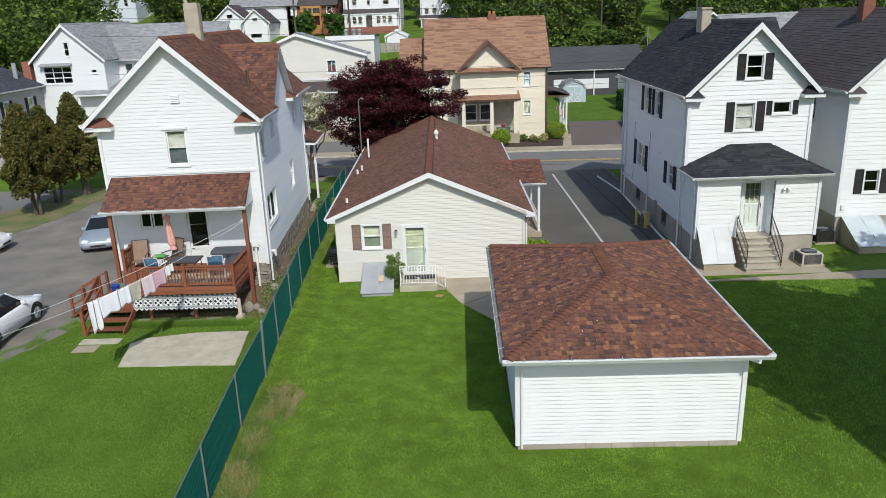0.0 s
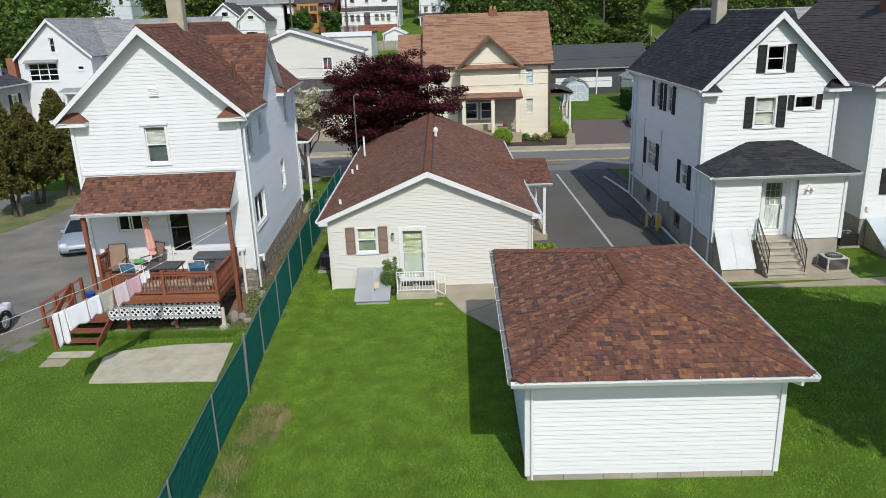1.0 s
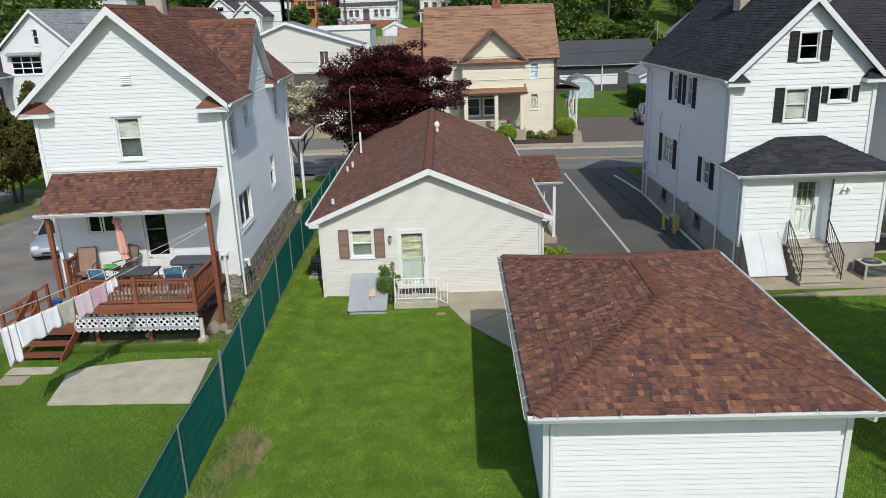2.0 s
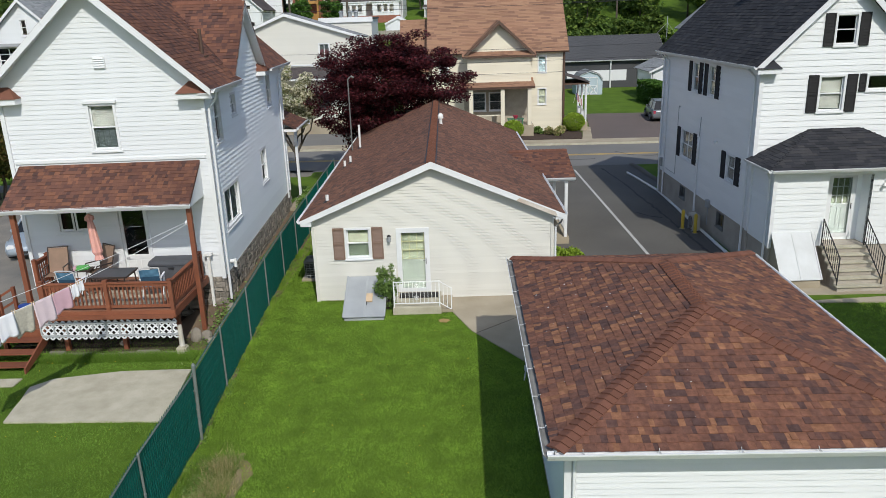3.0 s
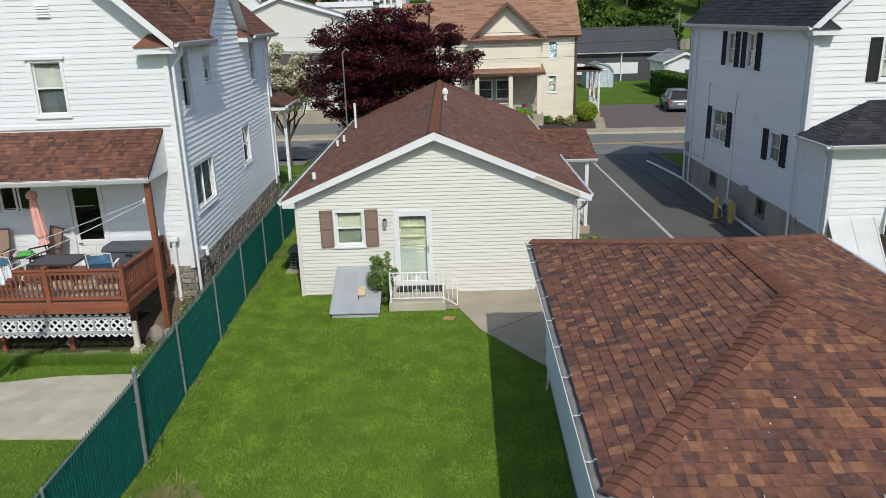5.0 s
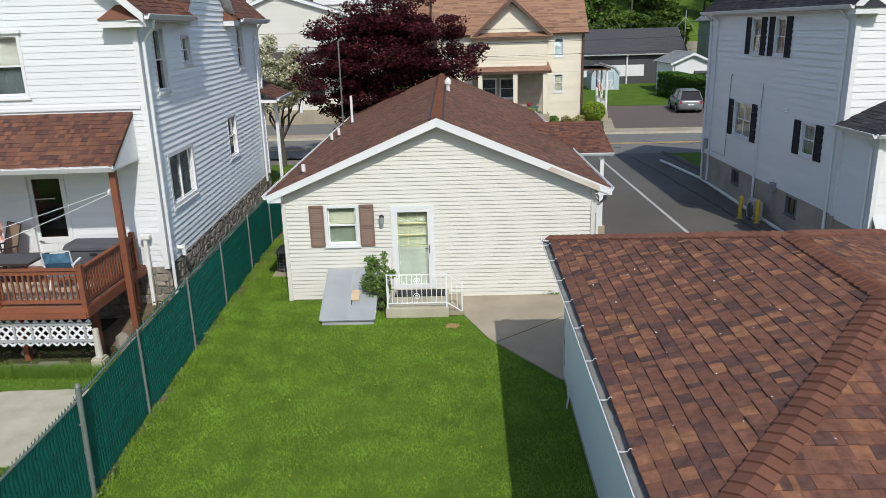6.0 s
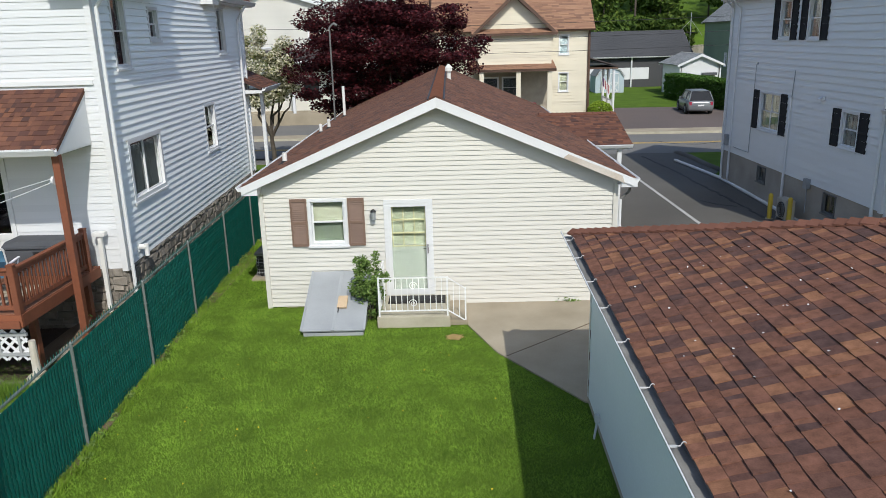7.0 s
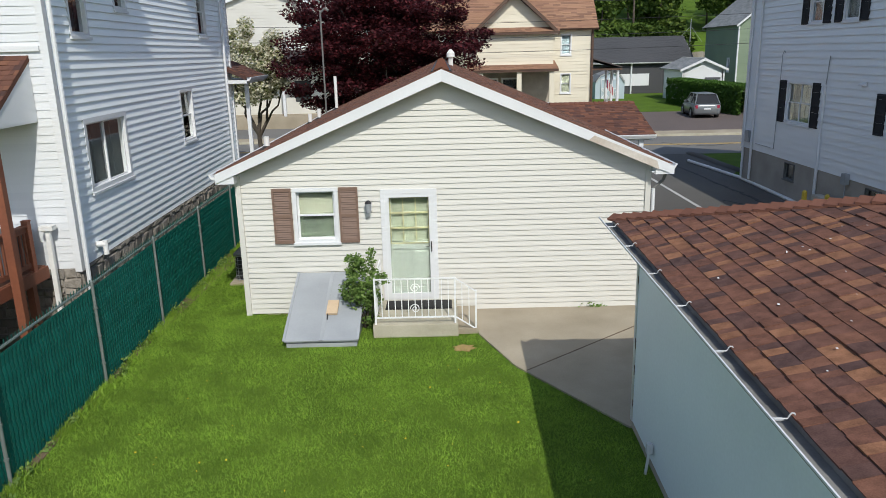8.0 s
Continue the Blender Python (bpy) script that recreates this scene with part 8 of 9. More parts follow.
    box(bm, 9.9, 11.88, 0.42, 4.58, 3.31, 3.41)
    part("porch_beam", bm, TRIM_BROWN, h)
    for y in (0.6, 2.5, 4.4):
        bm = bmesh.new()
        tube(bm, (11.65, y, 0.5), (11.65, y, 3.31), 0.09, 10)
        part("porch_column", bm, TRIM, h)
    bm = bmesh.new()
    box(bm, 9.92, 11.8, 0.4, 4.6, -0.6, 0.5)
    part("porch_floor", bm, CONCRETE, h)
    for z in (0.75, 1.25):
        board_line(h, "porch_rail", (11.65, 0.6, z), (11.65, 4.4, z), 0.04, 0.05, TRIM)
    for i in range(18):
        board_line(h, "baluster", (11.65, 0.8 + i * 0.2, 0.75), (11.65, 0.8 + i * 0.2, 1.25), 0.03, 0.03, TRIM)


cream_house()

BENCH_GREEN = mat("bench_green", (0.05, 0.18, 0.10), (0.04, 0.14, 0.08), 3, 40, 0.5, 0.05, grain=0.06)
b = thing("bench", pose(5.0, 60.7, 0.95), "small green bench with a red pot on the porch", "bench")
bm = bmesh.new()
box(bm, -0.6, 0.6, -0.2, 0.2, 0.40, 0.46)
part("seat", bm, BENCH_GREEN, b)
for x in (-0.5, 0.5):
    bm = bmesh.new()
    box(bm, x - 0.04, x + 0.04, -0.18, 0.18, 0.0, 0.4)
    part("leg", bm, BENCH_GREEN, b)
pt = thing("flower_pot", pose(5.0, 60.7, 1.41), "red flower pot on the green bench", "pot")
bm = bmesh.new()
tube(bm, (0, 0, 0), (0, 0, 0.22), 0.13, 12, 0.2)
part("pot", bm, CURTAIN_RED, pt)


def gable_house():
    h, fs, rs = simple_house("gable_house", pose(-17.2, 66.0, 0.6), "cream vinyl-sided house with shallow white-trimmed gable", 10.4, 2.6, 6.95, 8.75, VINYL_CREAM, SHINGLE_GREY, peak=0.44,
                             front=((7.05, 7.95, 5.25, 6.42, dict(style="slide", blind=0.4, blind_mat=WINDOW_DUSK, low_mat=CURTAIN_WINE)),), floors=(2.6,))
    bm = bmesh.new()
    fs.box(bm, 0.1, 10.3, 0.02, 0.07, 4.72, 4.82)
    part("band_board", bm, TRIM, h)
    lean_roof(h, 2.0, 10.2, -2.2, -0.02, 3.9, 4.6, SHINGLE_DUSK, TRIM, (2.3, 6.2, 10.0), (-0.6, 0.4))
    # flat dark sheet in place of a window onto an unlit room
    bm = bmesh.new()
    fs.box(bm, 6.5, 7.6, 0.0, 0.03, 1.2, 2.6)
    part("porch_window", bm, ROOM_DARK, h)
    e = thing("flat_annex", pose(-10.6, 70.0, 0.8), "flat-roofed white annex with metal vents", "annex")
    ef = Side((0, 0, 0), (1, 0, 0))
    wall(e, ef, 0, 7.9, flat(0), flat(4.3), [], VINYL_CREAM, 0.2, boards="joined")
    wall(e, Side((4.3, 0, 0), (0, 1, 0)), 0, 7.9, flat(0), flat(5), [], VINYL_WHITE, 0.25, boards="joined")
    bm = bmesh.new()
    box(bm, -0.1, 4.4, -0.1, 5.1, 7.9, 8.05)
    part("roof", bm, ROOF_FELT, e)
    bm = bmesh.new()
    box(bm, -0.12, 4.42, -0.14, -0.1, 7.7, 8.1)
    part("fascia", bm, TRIM, e)
    for x, y in ((1.6, 1.4), (2.3, 1.8), (2.9, 1.2)):
        bm = bmesh.new()
        tube(bm, (x, y, 8.05), (x, y, 8.5), 0.16, 12)
        tube(bm, (x, y, 8.5), (x, y, 8.65), 0.24, 12, 0.1)
        part("roof_vent", bm, ZINC, e)


gable_house()


def grey_roof_house():
    h, fs, rs = simple_house("grey_roof_house", pose(-31.5, 58.0, 2.3), "white two-storey house with pale grey shingle roof", 5.4, 12, 5.85, 8.5, VINYL_WHITE, SHINGLE_GREY,
                             front=((0.55, 2.85, 4.0, 5.38, dict(style="grid")), (2.45, 2.95, 6.05, 7.2, {}), (4.3, 4.85, 4.72, 5.1, dict(style="one"))), floors=(2.8, 5.6))
    wing = thing("house_wing", pose(-26.1, 60.5, 2.3), "white side wing with pale grey shingle roof", "house wing")
    wf = Side((0, 0, 0), (1, 0, 0))
    wall(wing, wf, -0.3, 5.7, flat(0), flat(8.0), [(0.5, 1.25, 4.05, 5.35)], VINYL_WHITE, 0.2, boards="joined")
    window(wing, wf, 0.5, 1.25, 4.05, 5.35)
    roof_slope(wing, (-2.8, -0.35, 5.6), (8.3, -0.35, 5.6), (-2.8, 4.2, 8.3), flat(0), flat(11.1), SHINGLE_GREY, 0.16, (0.2, 0.5))
    gutter(wing, (0, -0.36, 5.6), (8.3, -0.36, 5.6), (0, -1, 0), size=0.1)
    wall(wing, Side((8.0, 0, 0), (0, 1, 0)), -0.3, 8.1, *gable(0, 8.4, 5.6, 4.2, 8.15), [], VINYL_WHITE, 0.2, boards="joined")
    lean_roof(wing, -2.4, 3.4, -3.4, -0.02, 3.25, 4.05, SHINGLE_GREY, TRIM, (-2.0, 0.4, 2.9), (-0.4, 0.3))
    awn = Side((0, -0.02, 0), (1, 0, 0))
    bm = bmesh.new()
    prism(bm, [(0.45, -0.03, 5.60), (0.45, -0.45, 5.43), (0.45, -0.45, 5.38), (0.45, -0.03, 5.55)], (2.5, 0, 0))
    part("awning", bm, SHINGLE_GREY, h)


grey_roof_house()


def hip_house():
    h = thing("hip_roof_house", pose(-41.3, 51.5, 1.2), "low grey house with dark slate-blue hip roof", "house")
    roof_blue = mat("shingle_slate", (0.05, 0.055, 0.07), fine=120, coarse=0.5, rough=0.95, bump=0.4, grain=0.2, spec=0.2, ramp=[(0.055, 0.06, 0.075), (0.065, 0.07, 0.085), (0.048, 0.052, 0.066)])
    grey = mat("siding_grey", (0.34, 0.33, 0.33), (0.30, 0.29, 0.29), 0.5, 30, 0.6, 0.05, grain=0.05)
    W, D, E, P = 10.0, 9.0, 5.1, 7.4
    fs, rs = Side((0, 0, 0), (1, 0, 0)), Side((W, 0, 0), (0, 1, 0))
    ws = [(1.0, 1.8, 3.0, 4.4), (4.2, 5.0, 3.0, 4.4)]
    wall(h, fs, -0.5, E, flat(0), flat(W), [], grey, 0.2, boards="joined")
    wall(h, rs, -0.5, E, flat(0), flat(D), ws, grey, 0.2, boards="joined")
    for w in ws:
        window(h, rs, *w, shutters=SHUTTER_BLACK, shutter_w=0.35)
    L = math.hypot(4.8, P - E)
    a = (-0.3, W + 0.3, -0.3, D + 0.3)
    up = lambda v: v / L * 4.8
    roof_slope(h, (a[0], a[2], E), (a[1], a[2], E), (a[0], a[2] + 4.8, P), up, lambda v: W + 0.6 - up(v), roof_blue, 0.16, (0.2, 0.5))
    roof_slope(h, (a[1], a[2], E), (a[1], a[3], E), (a[1] - 4.8, a[2], P), up, lambda v: D + 0.6 - up(v), roof_blue, 0.16, (0.2, 0.5))
    gutter(h, (a[1], a[2], E), (a[1], a[3], E), (1, 0, 0), size=0.1)
    gutter(h, (a[0], a[2], E), (a[1], a[2], E), (0, -1, 0), size=0.1)
    bm = bmesh.new()
    box(bm, 8.9, 9.5, 6.3, 6.9, 4.2, 6.9)
    part("chimney", bm, BRICK, h)
    bm = bmesh.new()
    tube(bm, (8.9, 5.2, 4.8), (8.9, 5.2, 6.9), 0.16, 12)
    part("flue", bm, ZINC, h)


hip_house()


def neighbour_house():
    h, fs, rs = simple_house("brown_roof_house", pose(18.25, 32.0, 0, 0, 0, 0.8), "white house with dark brown roof beside the driveway", 6.2, 12, 6.95, 10.1, ALU_WHITE, SHINGLE_DUSK, z0=1.2, step=0.2,
                             front=((1.0, 1.75, 2.25, 3.35, dict(shutters=SHUTTER_BLACK, shutter_w=0.36)),), left=((8.3, 9.1, 5.1, 6.5, dict(head=True)),), floors=(1.3, 4.1))
    for s, a, b in ((fs, 0.03, 6.17), (Side((0, 12, 0), (0, -1, 0)), 0.03, 11.97), (rs, 0.03, 11.97)):
        wall(h, s, -0.2, 1.2, flat(a), flat(b), [], BLOCK, boards=False, name="foundation")
    gutter(h, (-0.31, 12.2, 6.82), (-0.31, -0.3, 6.82), (-1, 0, 0), size=0.1)
    eave_return(h, fs, -0.3, 0.45, 6.72, TRIM, SHINGLE_DUSK)
    bm = bmesh.new()
    box(bm, 2.5, 3.05, 4.6, 5.15, 8.4, 10.55)
    part("chimney", bm, BRICK, h, "red brick chimney")
    bm = bmesh.new()
    fs.box(bm, 0.16, 0.3, 0.0, 0.1, 1.55, 1.75)
    part("outlet_box", bm, PLASTIC_WHITE, h)


neighbour_house()
bulkhead(pose(19.3, 31.95, 0, 0, 0, 0.8), 1.6, 1.7, 1.2, 0.3, "pale blue-grey steel cellar doors on concrete cheeks", HATCH_BLUE, handle=True)


def long_shed():
    h, fs, rs = simple_house("long_building", pose(10.6, 93.2, 0.1), "long low building with dark grey roof", 13.6, 8.6, 3.34, 5.77, ROOF_FELT, ROOF_FELT, axis="x", lap=False, over=0.35, floors=())
    bm = bmesh.new()
    fs.box(bm, 2.6, 9.4, 0.01, 0.06, 0.9, 2.1)
    part("white_band", bm, TRIM, h)
    pipe(h, "downspout", [(7.55, -0.4, 3.15), (7.55, -0.15, 2.9), (7.55, -0.12, 0.1)], 0.09, TRIM)


long_shed()


def barn_shed():
    blue = mat("shed_blue", (0.42, 0.50, 0.55), (0.38, 0.46, 0.50), 0.6, 30, 0.6, 0.05, grain=0.05)
    s = thing("garden_shed", pose(14.7, 86.5, 0.12) @ Matrix.Scale(1.1, 4), "pale blue barn-shaped garden shed with white crossed doors", "shed")
    prof = [(-1.25, 0.0), (1.25, 0.0), (1.25, 1.45), (0.85, 2.0), (0.0, 2.3), (-0.85, 2.0), (-1.25, 1.45)]
    bm = bmesh.new()
    prism(bm, [(x, 0, z) for x, z in prof], (0, 2.8, 0))
    part("body", bm, blue, s)
    for (xa, za), (xb, zb) in zip(prof[2:6], prof[3:7]):
        bm = bmesh.new()
        d = Vector((xb - xa, 0, zb - za)).normalized()
        n = Vector((-d.z, 0, d.x)) * -1
        prism(bm, [(xa, -0.12, za), (xb, -0.12, zb), (xb + n.x * 0.05, -0.12, zb + n.z * 0.05), (xa + n.x * 0.05, -0.12, za + n.z * 0.05)], (0, 3.0, 0))
        part("roof_panel", bm, SHINGLE_GREY, s)
        bm = bmesh.new()
        bar(bm, (xa, -0.1, za), (xb, -0.1, zb), 0.04, 0.09)
        part("trim_board", bm, TRIM, s)
    for x0, x1 in ((-0.75, -0.02), (0.02, 0.75)):
        bm = bmesh.new()
        box(bm, x0, x1, -0.05, -0.01, 0.08, 1.75)
        dr = part("door", bm, blue, s)
        for a, b in (((x0, 0.12), (x1, 0.12)), ((x0, 1.7), (x1, 1.7)), ((x0, 0.9), (x1, 0.9)), ((x0, 0.12), (x0, 1.7)), ((x1, 0.12), (x1, 1.7)), ((x0, 0.12), (x1, 0.9)), ((x0, 0.9), (x1, 0.12))):
            bm = bmesh.new()
            bar(bm, (a[0], -0.07, a[1]), (b[0], -0.07, b[1]), 0.03, 0.08)
            part("brace", bm, TRIM, dr)


barn_shed()
h, fs, rs = simple_house("white_garage", pose(19.7, 80.5, 0.1), "small white garage with weathered grey roof", 3.5, 6.0, 2.93, 3.73, TRIM, SHINGLE_GREY, lap=False, floors=())
bm = bmesh.new()
fs.box(bm, 1.9, 3.1, 0.0, 0.45, 1.9, 2.1)
part("canopy", bm, RESIN_GREY, h)
GREEN_SIDING = mat("siding_green", (0.20, 0.26, 0.17), (0.17, 0.225, 0.15), 0.5, 30, 0.6, 0.05, grain=0.05)
h, fs, rs = simple_house("green_house", pose(25.5, 84.0, 0.1), "sage green house with white-trimmed gable", 7.2, 9, 6.6, 9.6, GREEN_SIDING, SHINGLE_GREY, front=((1.0, 1.7, 2.4, 3.8, {}),), left=((6.5, 7.2, 2.3, 3.6, {}),))
h, fs, rs = simple_house("twin_gable_house", pose(-32.7, 108.0, 7.75), "white house with twin gables and dark grey roof", 4.4, 9, 2.9, 4.9, VINYL_WHITE, SHINGLE_DUSK, front=((1.7, 2.7, 3.0, 3.7, dict(style="one")), (1.4, 3.0, 0.6, 1.3, dict(style="one"))), lap=False)
h, fs, rs = simple_house("twin_gable_house", pose(-28.6, 107.5, 7.75), "white house with twin gables and dark grey roof", 3.6, 9, 2.5, 4.3, VINYL_WHITE, SHINGLE_DUSK, front=((1.3, 2.2, 2.5, 3.1, dict(style="one")), (0.9, 2.6, 0.3, 1.0, dict(style="one"))), lap=False)
simple_house("grey_gable_house", pose(-31.9, 114, 8.3), "white house behind with grey roof", 9.5, 7, 4.3, 6.6, VINYL_WHITE, SHINGLE_GREY, axis="x", lap=False, front=((0.6, 1.3, 2.8, 3.8, {}), (1.6, 2.3, 2.8, 3.8, {})))
h, fs, rs = simple_house("brick_house", pose(-23.6, 114.0, 8.2), "red brick house with ochre porch and brown roof", 7.2, 8, 4.2, 6.2, BRICK, SHINGLE_DUSK, axis="x", lap=False, trim=TRIM_BROWN, front=((0.5, 1.4, 2.8, 3.9, {}), (5.8, 6.7, 2.8, 3.9, {})))
bm = bmesh.new()
box(bm, 2.2, 5.2, -1.4, -0.02, 0.0, 1.3)
box(bm, 2.2, 5.2, -1.4, -0.02, 2.6, 4.0)
for x in (2.3, 3.7, 5.1):
    box(bm, x - 0.12, x + 0.12, -1.4, -1.2, 1.3, 2.6)
part("porch", bm, BRICK_ORANGE, h)
# dark sheets stand in for the unlit windows of the porch
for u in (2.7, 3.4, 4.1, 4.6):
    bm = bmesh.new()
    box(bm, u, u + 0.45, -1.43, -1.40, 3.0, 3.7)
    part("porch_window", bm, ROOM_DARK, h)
h, fs, rs = simple_house("porch_row_house", pose(-15.3, 115.0, 7.8), "white double house with glazed front porch", 8.3, 9, 6.4, 8.4, VINYL_WHITE, SHINGLE_DUSK, axis="x", lap=False, front=((1.2, 2.0, 4.2, 5.5, {}), (5.8, 6.8, 4.2, 5.5, dict(blind=0.5)), (3.4, 4.0, 4.2, 5.5, {})))
lean_roof(h, 0.0, 8.2, -2.0, -0.02, 3.1, 3.7, SHINGLE_DUSK, TRIM, (), None)
bm = bmesh.new()
box(bm, 0.2, 8.0, -1.9, -0.05, -0.6, 1.2)
part("porch_base", bm, BRICK, h)
pf = Side((0, -1.9, 0), (1, 0, 0))
wins = [(0.5 + i * 0.85, 1.2 + i * 0.85, 1.6, 2.7) for i in range(3)] + [(4.9 + i * 0.85, 5.6 + i * 0.85, 1.6, 2.7) for i in range(3)]
wall(h, pf, 1.2, 3.0, flat(0.2), flat(8.0), wins + [(3.4, 4.3, 1.2, 2.8)], TRIM, boards=False, name="porch_wall")
for w in wins:
    window(h, pf, *w, casing=0.05)
h, fs, rs = simple_house("hill_house", pose(-4.1, 120.0, 8.4), "white house on the hill with porch", 4.6, 8, 5.2, 7.0, VINYL_WHITE, SHINGLE_DUSK, lap=False, front=((0.5, 1.3, 2.0, 3.0, {}), (1.7, 2.5, 2.0, 3.0, {}), (3.0, 3.8, 2.0, 3.0, {})))
lean_roof(h, -0.2, 4.8, -1.8, -0.02, 1.5, 1.9, SHINGLE_DUSK, TRIM, (0.1, 2.3, 4.5), (-0.6, 0.2))
BLUE_WHITE = mat("siding_bluewhite", (0.60, 0.66, 0.72), (0.55, 0.61, 0.67), 0.5, 30, 0.6, 0.05, grain=0.04)
simple_house("tall_pale_house", pose(-64.6, 150.0, 10.5), "tall pale blue house on the hillside", 3.7, 10, 6.5, 8.6, BLUE_WHITE, SHINGLE_GREY, lap=False, front=((1.4, 2.3, 3.4, 4.8, {}),), right=((2.0, 2.8, 3.4, 4.8, {}), (5.5, 6.3, 1.0, 2.2, {})))
simple_house("white_hill_house", pose(-73.0, 152.0, 10.6), "white house half hidden on the hillside", 9.0, 8, 4.0, 6.2, VINYL_WHITE, SHINGLE_GREY, axis="x", lap=False, front=((2.0, 3.0, 1.6, 2.9, {}), (5.0, 6.0, 1.6, 2.9, {})))
simple_house("small_shed", pose(-7.5, 95.0, 6.5), "small white garden shed", 2.7, 3.0, 1.7, 2.3, TRIM, TRIM, lap=False, over=0.12, floors=())
simple_house("rear_house", pose(24.0, 62.0, 0.1), "pale-roofed house behind the white house", 12.0, 8, 6.2, 9.5, VINYL_WHITE, SHINGLE_GREY, axis="x", lap=False)


def plank_fence(x0, y0, x1, y1, high, label):
    f = thing("plank_fence", pose(0, 0, 0), label, "fence")
    n = int(math.hypot(x1 - x0, y1 - y0) / 0.16)
    for i in range(n):
        a, b = i / n, (i + 0.92) / n
        xa, ya, xb, yb = x0 + (x1 - x0) * a, y0 + (y1 - y0) * a, x0 + (x1 - x0) * b, y0 + (y1 - y0) * b
        z = height((xa + xb) / 2, (ya + yb) / 2)
        bm = bmesh.new()
        prism(bm, [(xa, ya, z - 0.3), (xb, yb, z - 0.3), (xb, yb + 0.03, z - 0.3), (xa, ya + 0.03, z - 0.3)], (0, 0, high + 0.3 + RNG.uniform(-0.03, 0.03)))
        part("plank", bm, WOOD_GREY, f)


plank_fence(-9.0, 92.3, -4.35, 92.3, 1.1, "weathered board fence on the slope")
plank_fence(24.0, 105.0, 42.0, 105.0, 1.15, "weathered board fence before the woods")

for x, y, hgt in ((22.0, 110.0, 9.0), (36.0, 112.0, 9.0), (-20.5, 104, 8.0), (-12.0, 96.0, 8.0)):
    p = thing("utility_pole", pose(x, y, height(x, y)), "weathered wooden utility pole", "utility pole", group="utility poles")
    bm = bmesh.new()
    tube(bm, (0, 0, -0.3), (0, 0, hgt), 0.14, 10, 0.1)
    part("pole", bm, BARK, p)
    bm = bmesh.new()
    box(bm, -0.9, 0.9, -0.05, 0.05, hgt - 0.8, hgt - 0.68)
    part("cross_arm", bm, BARK, p)
for z, y in ((5.55, 59.4), (4.75, 59.2), (6.4, 59.6), (9.3, 60.5)):
    c = thing("power_cable", pose(0, y, 0), "thin dark cable strung along the street", "cable", group="street cables")
    bm = bmesh.new()
    pts = [Vector((x, 0, z + 0.0006 * x * x)) for x in np.linspace(-70, 70, 21)]
    strand(bm, pts, 0.012, 4)
    part("cable", bm, IRON, c)
for z, y in ((11.0, 100.0), (9.8, 100.0)):
    c = thing("power_cable", pose(0, y, 0), "thin dark cable strung before the woods", "cable", group="hill cables")
    bm = bmesh.new()
    pts = [Vector((x, 0, z + 0.0004 * (x - 20) ** 2)) for x in np.linspace(-50, 90, 21)]
    strand(bm, pts, 0.02, 4)
    part("cable", bm, IRON, c)


# ---- small things across the street ----
TAR = mat("tar_seal", (0.03, 0.03, 0.031), (0.045, 0.044, 0.043), 3, 40, 0.8, 0.2, grain=0.2)
for pts in ([(11.0, 53.9), (11.3, 53.5), (11.6, 52.8), (12.0, 52.4)], [(12.3, 52.35), (13.0, 52.2), (13.6, 52.6), (14.3, 52.9)], [(6.2, 51.6), (7.1, 51.75), (8.4, 51.5), (9.3, 51.65)]):
    bm = bmesh.new()
    for (ax, ay), (bx, by) in zip(pts, pts[1:]):
        bar(bm, (ax, ay, 0.014), (bx, by, 0.014), 0.09, 0.006)
    tagged(part("road_crack", bm, TAR, None, "tar-sealed crack in the street"), category="crack", kind="structure")

for pts, w in (([(9.15, 48.6), (9.4, 46.7), (9.62, 44.1), (9.72, 42.0), (9.95, 39.7), (10.02, 37.0), (10.22, 34.3), (10.31, 32.2)], 0.11), ([(8.9, 38.6), (9.35, 37.9), (9.8, 37.6)], 0.06)):
    bm = bmesh.new()
    for (ax, ay), (bx, by) in zip(pts, pts[1:]):
        n = max(2, int(math.hypot(bx - ax, by - ay) / 0.35))
        for i in range(n):
            f, g = i / n, (i + RNG.uniform(0.75, 1.02)) / n
            j = RNG.normal(0, 0.025)
            bar(bm, (ax + (bx - ax) * f + j, ay + (by - ay) * f, 0.014), (ax + (bx - ax) * g + j, ay + (by - ay) * g, 0.014), w * RNG.uniform(0.5, 1.3), 0.006)
    tagged(part("driveway_crack", bm, TAR, None, "dark worn seam in the driveway asphalt"), category="crack", kind="structure")

mast = thing("antenna_mast", pose(27.1, 103.6, 2.0), "thin guyed antenna mast before the slope", "antenna mast")
bm = bmesh.new()
tube(bm, (0, 0, 0), (0, 0, 5.8), 0.05, 6)
part("pole", bm, ZINC, mast)
for dx in (-1.7, 1.4):
    bm = bmesh.new()
    tube(bm, (0, 0, 5.0), (dx, 0, 3.2), 0.02, 5)
    part("guy_wire", bm, ZINC, mast)

FLAG_BLUE = mat("flag_blue", (0.03, 0.04, 0.14), (0.025, 0.035, 0.11), 6, 40, 0.85, 0.1, grain=0.05)
FLAG_RED = mat("flag_red", (0.30, 0.05, 0.06), (0.25, 0.04, 0.05), 6, 40, 0.85, 0.1, grain=0.05)
FLAG_WHITE = mat("flag_white", (0.70, 0.68, 0.66), (0.62, 0.60, 0.58), 6, 40, 0.85, 0.1, grain=0.05)
flag = thing("flag", pose(9.6, 62.6, 2.35) @ Matrix.Scale(0.62, 4), "striped red and white flag with blue corner on a pole", "flag")
bm = bmesh.new()
tube(bm, (-0.1, 0.3, -0.3), (0.1, -0.3, 1.1), 0.02, 6)
part("pole", bm, TRIM, flag)
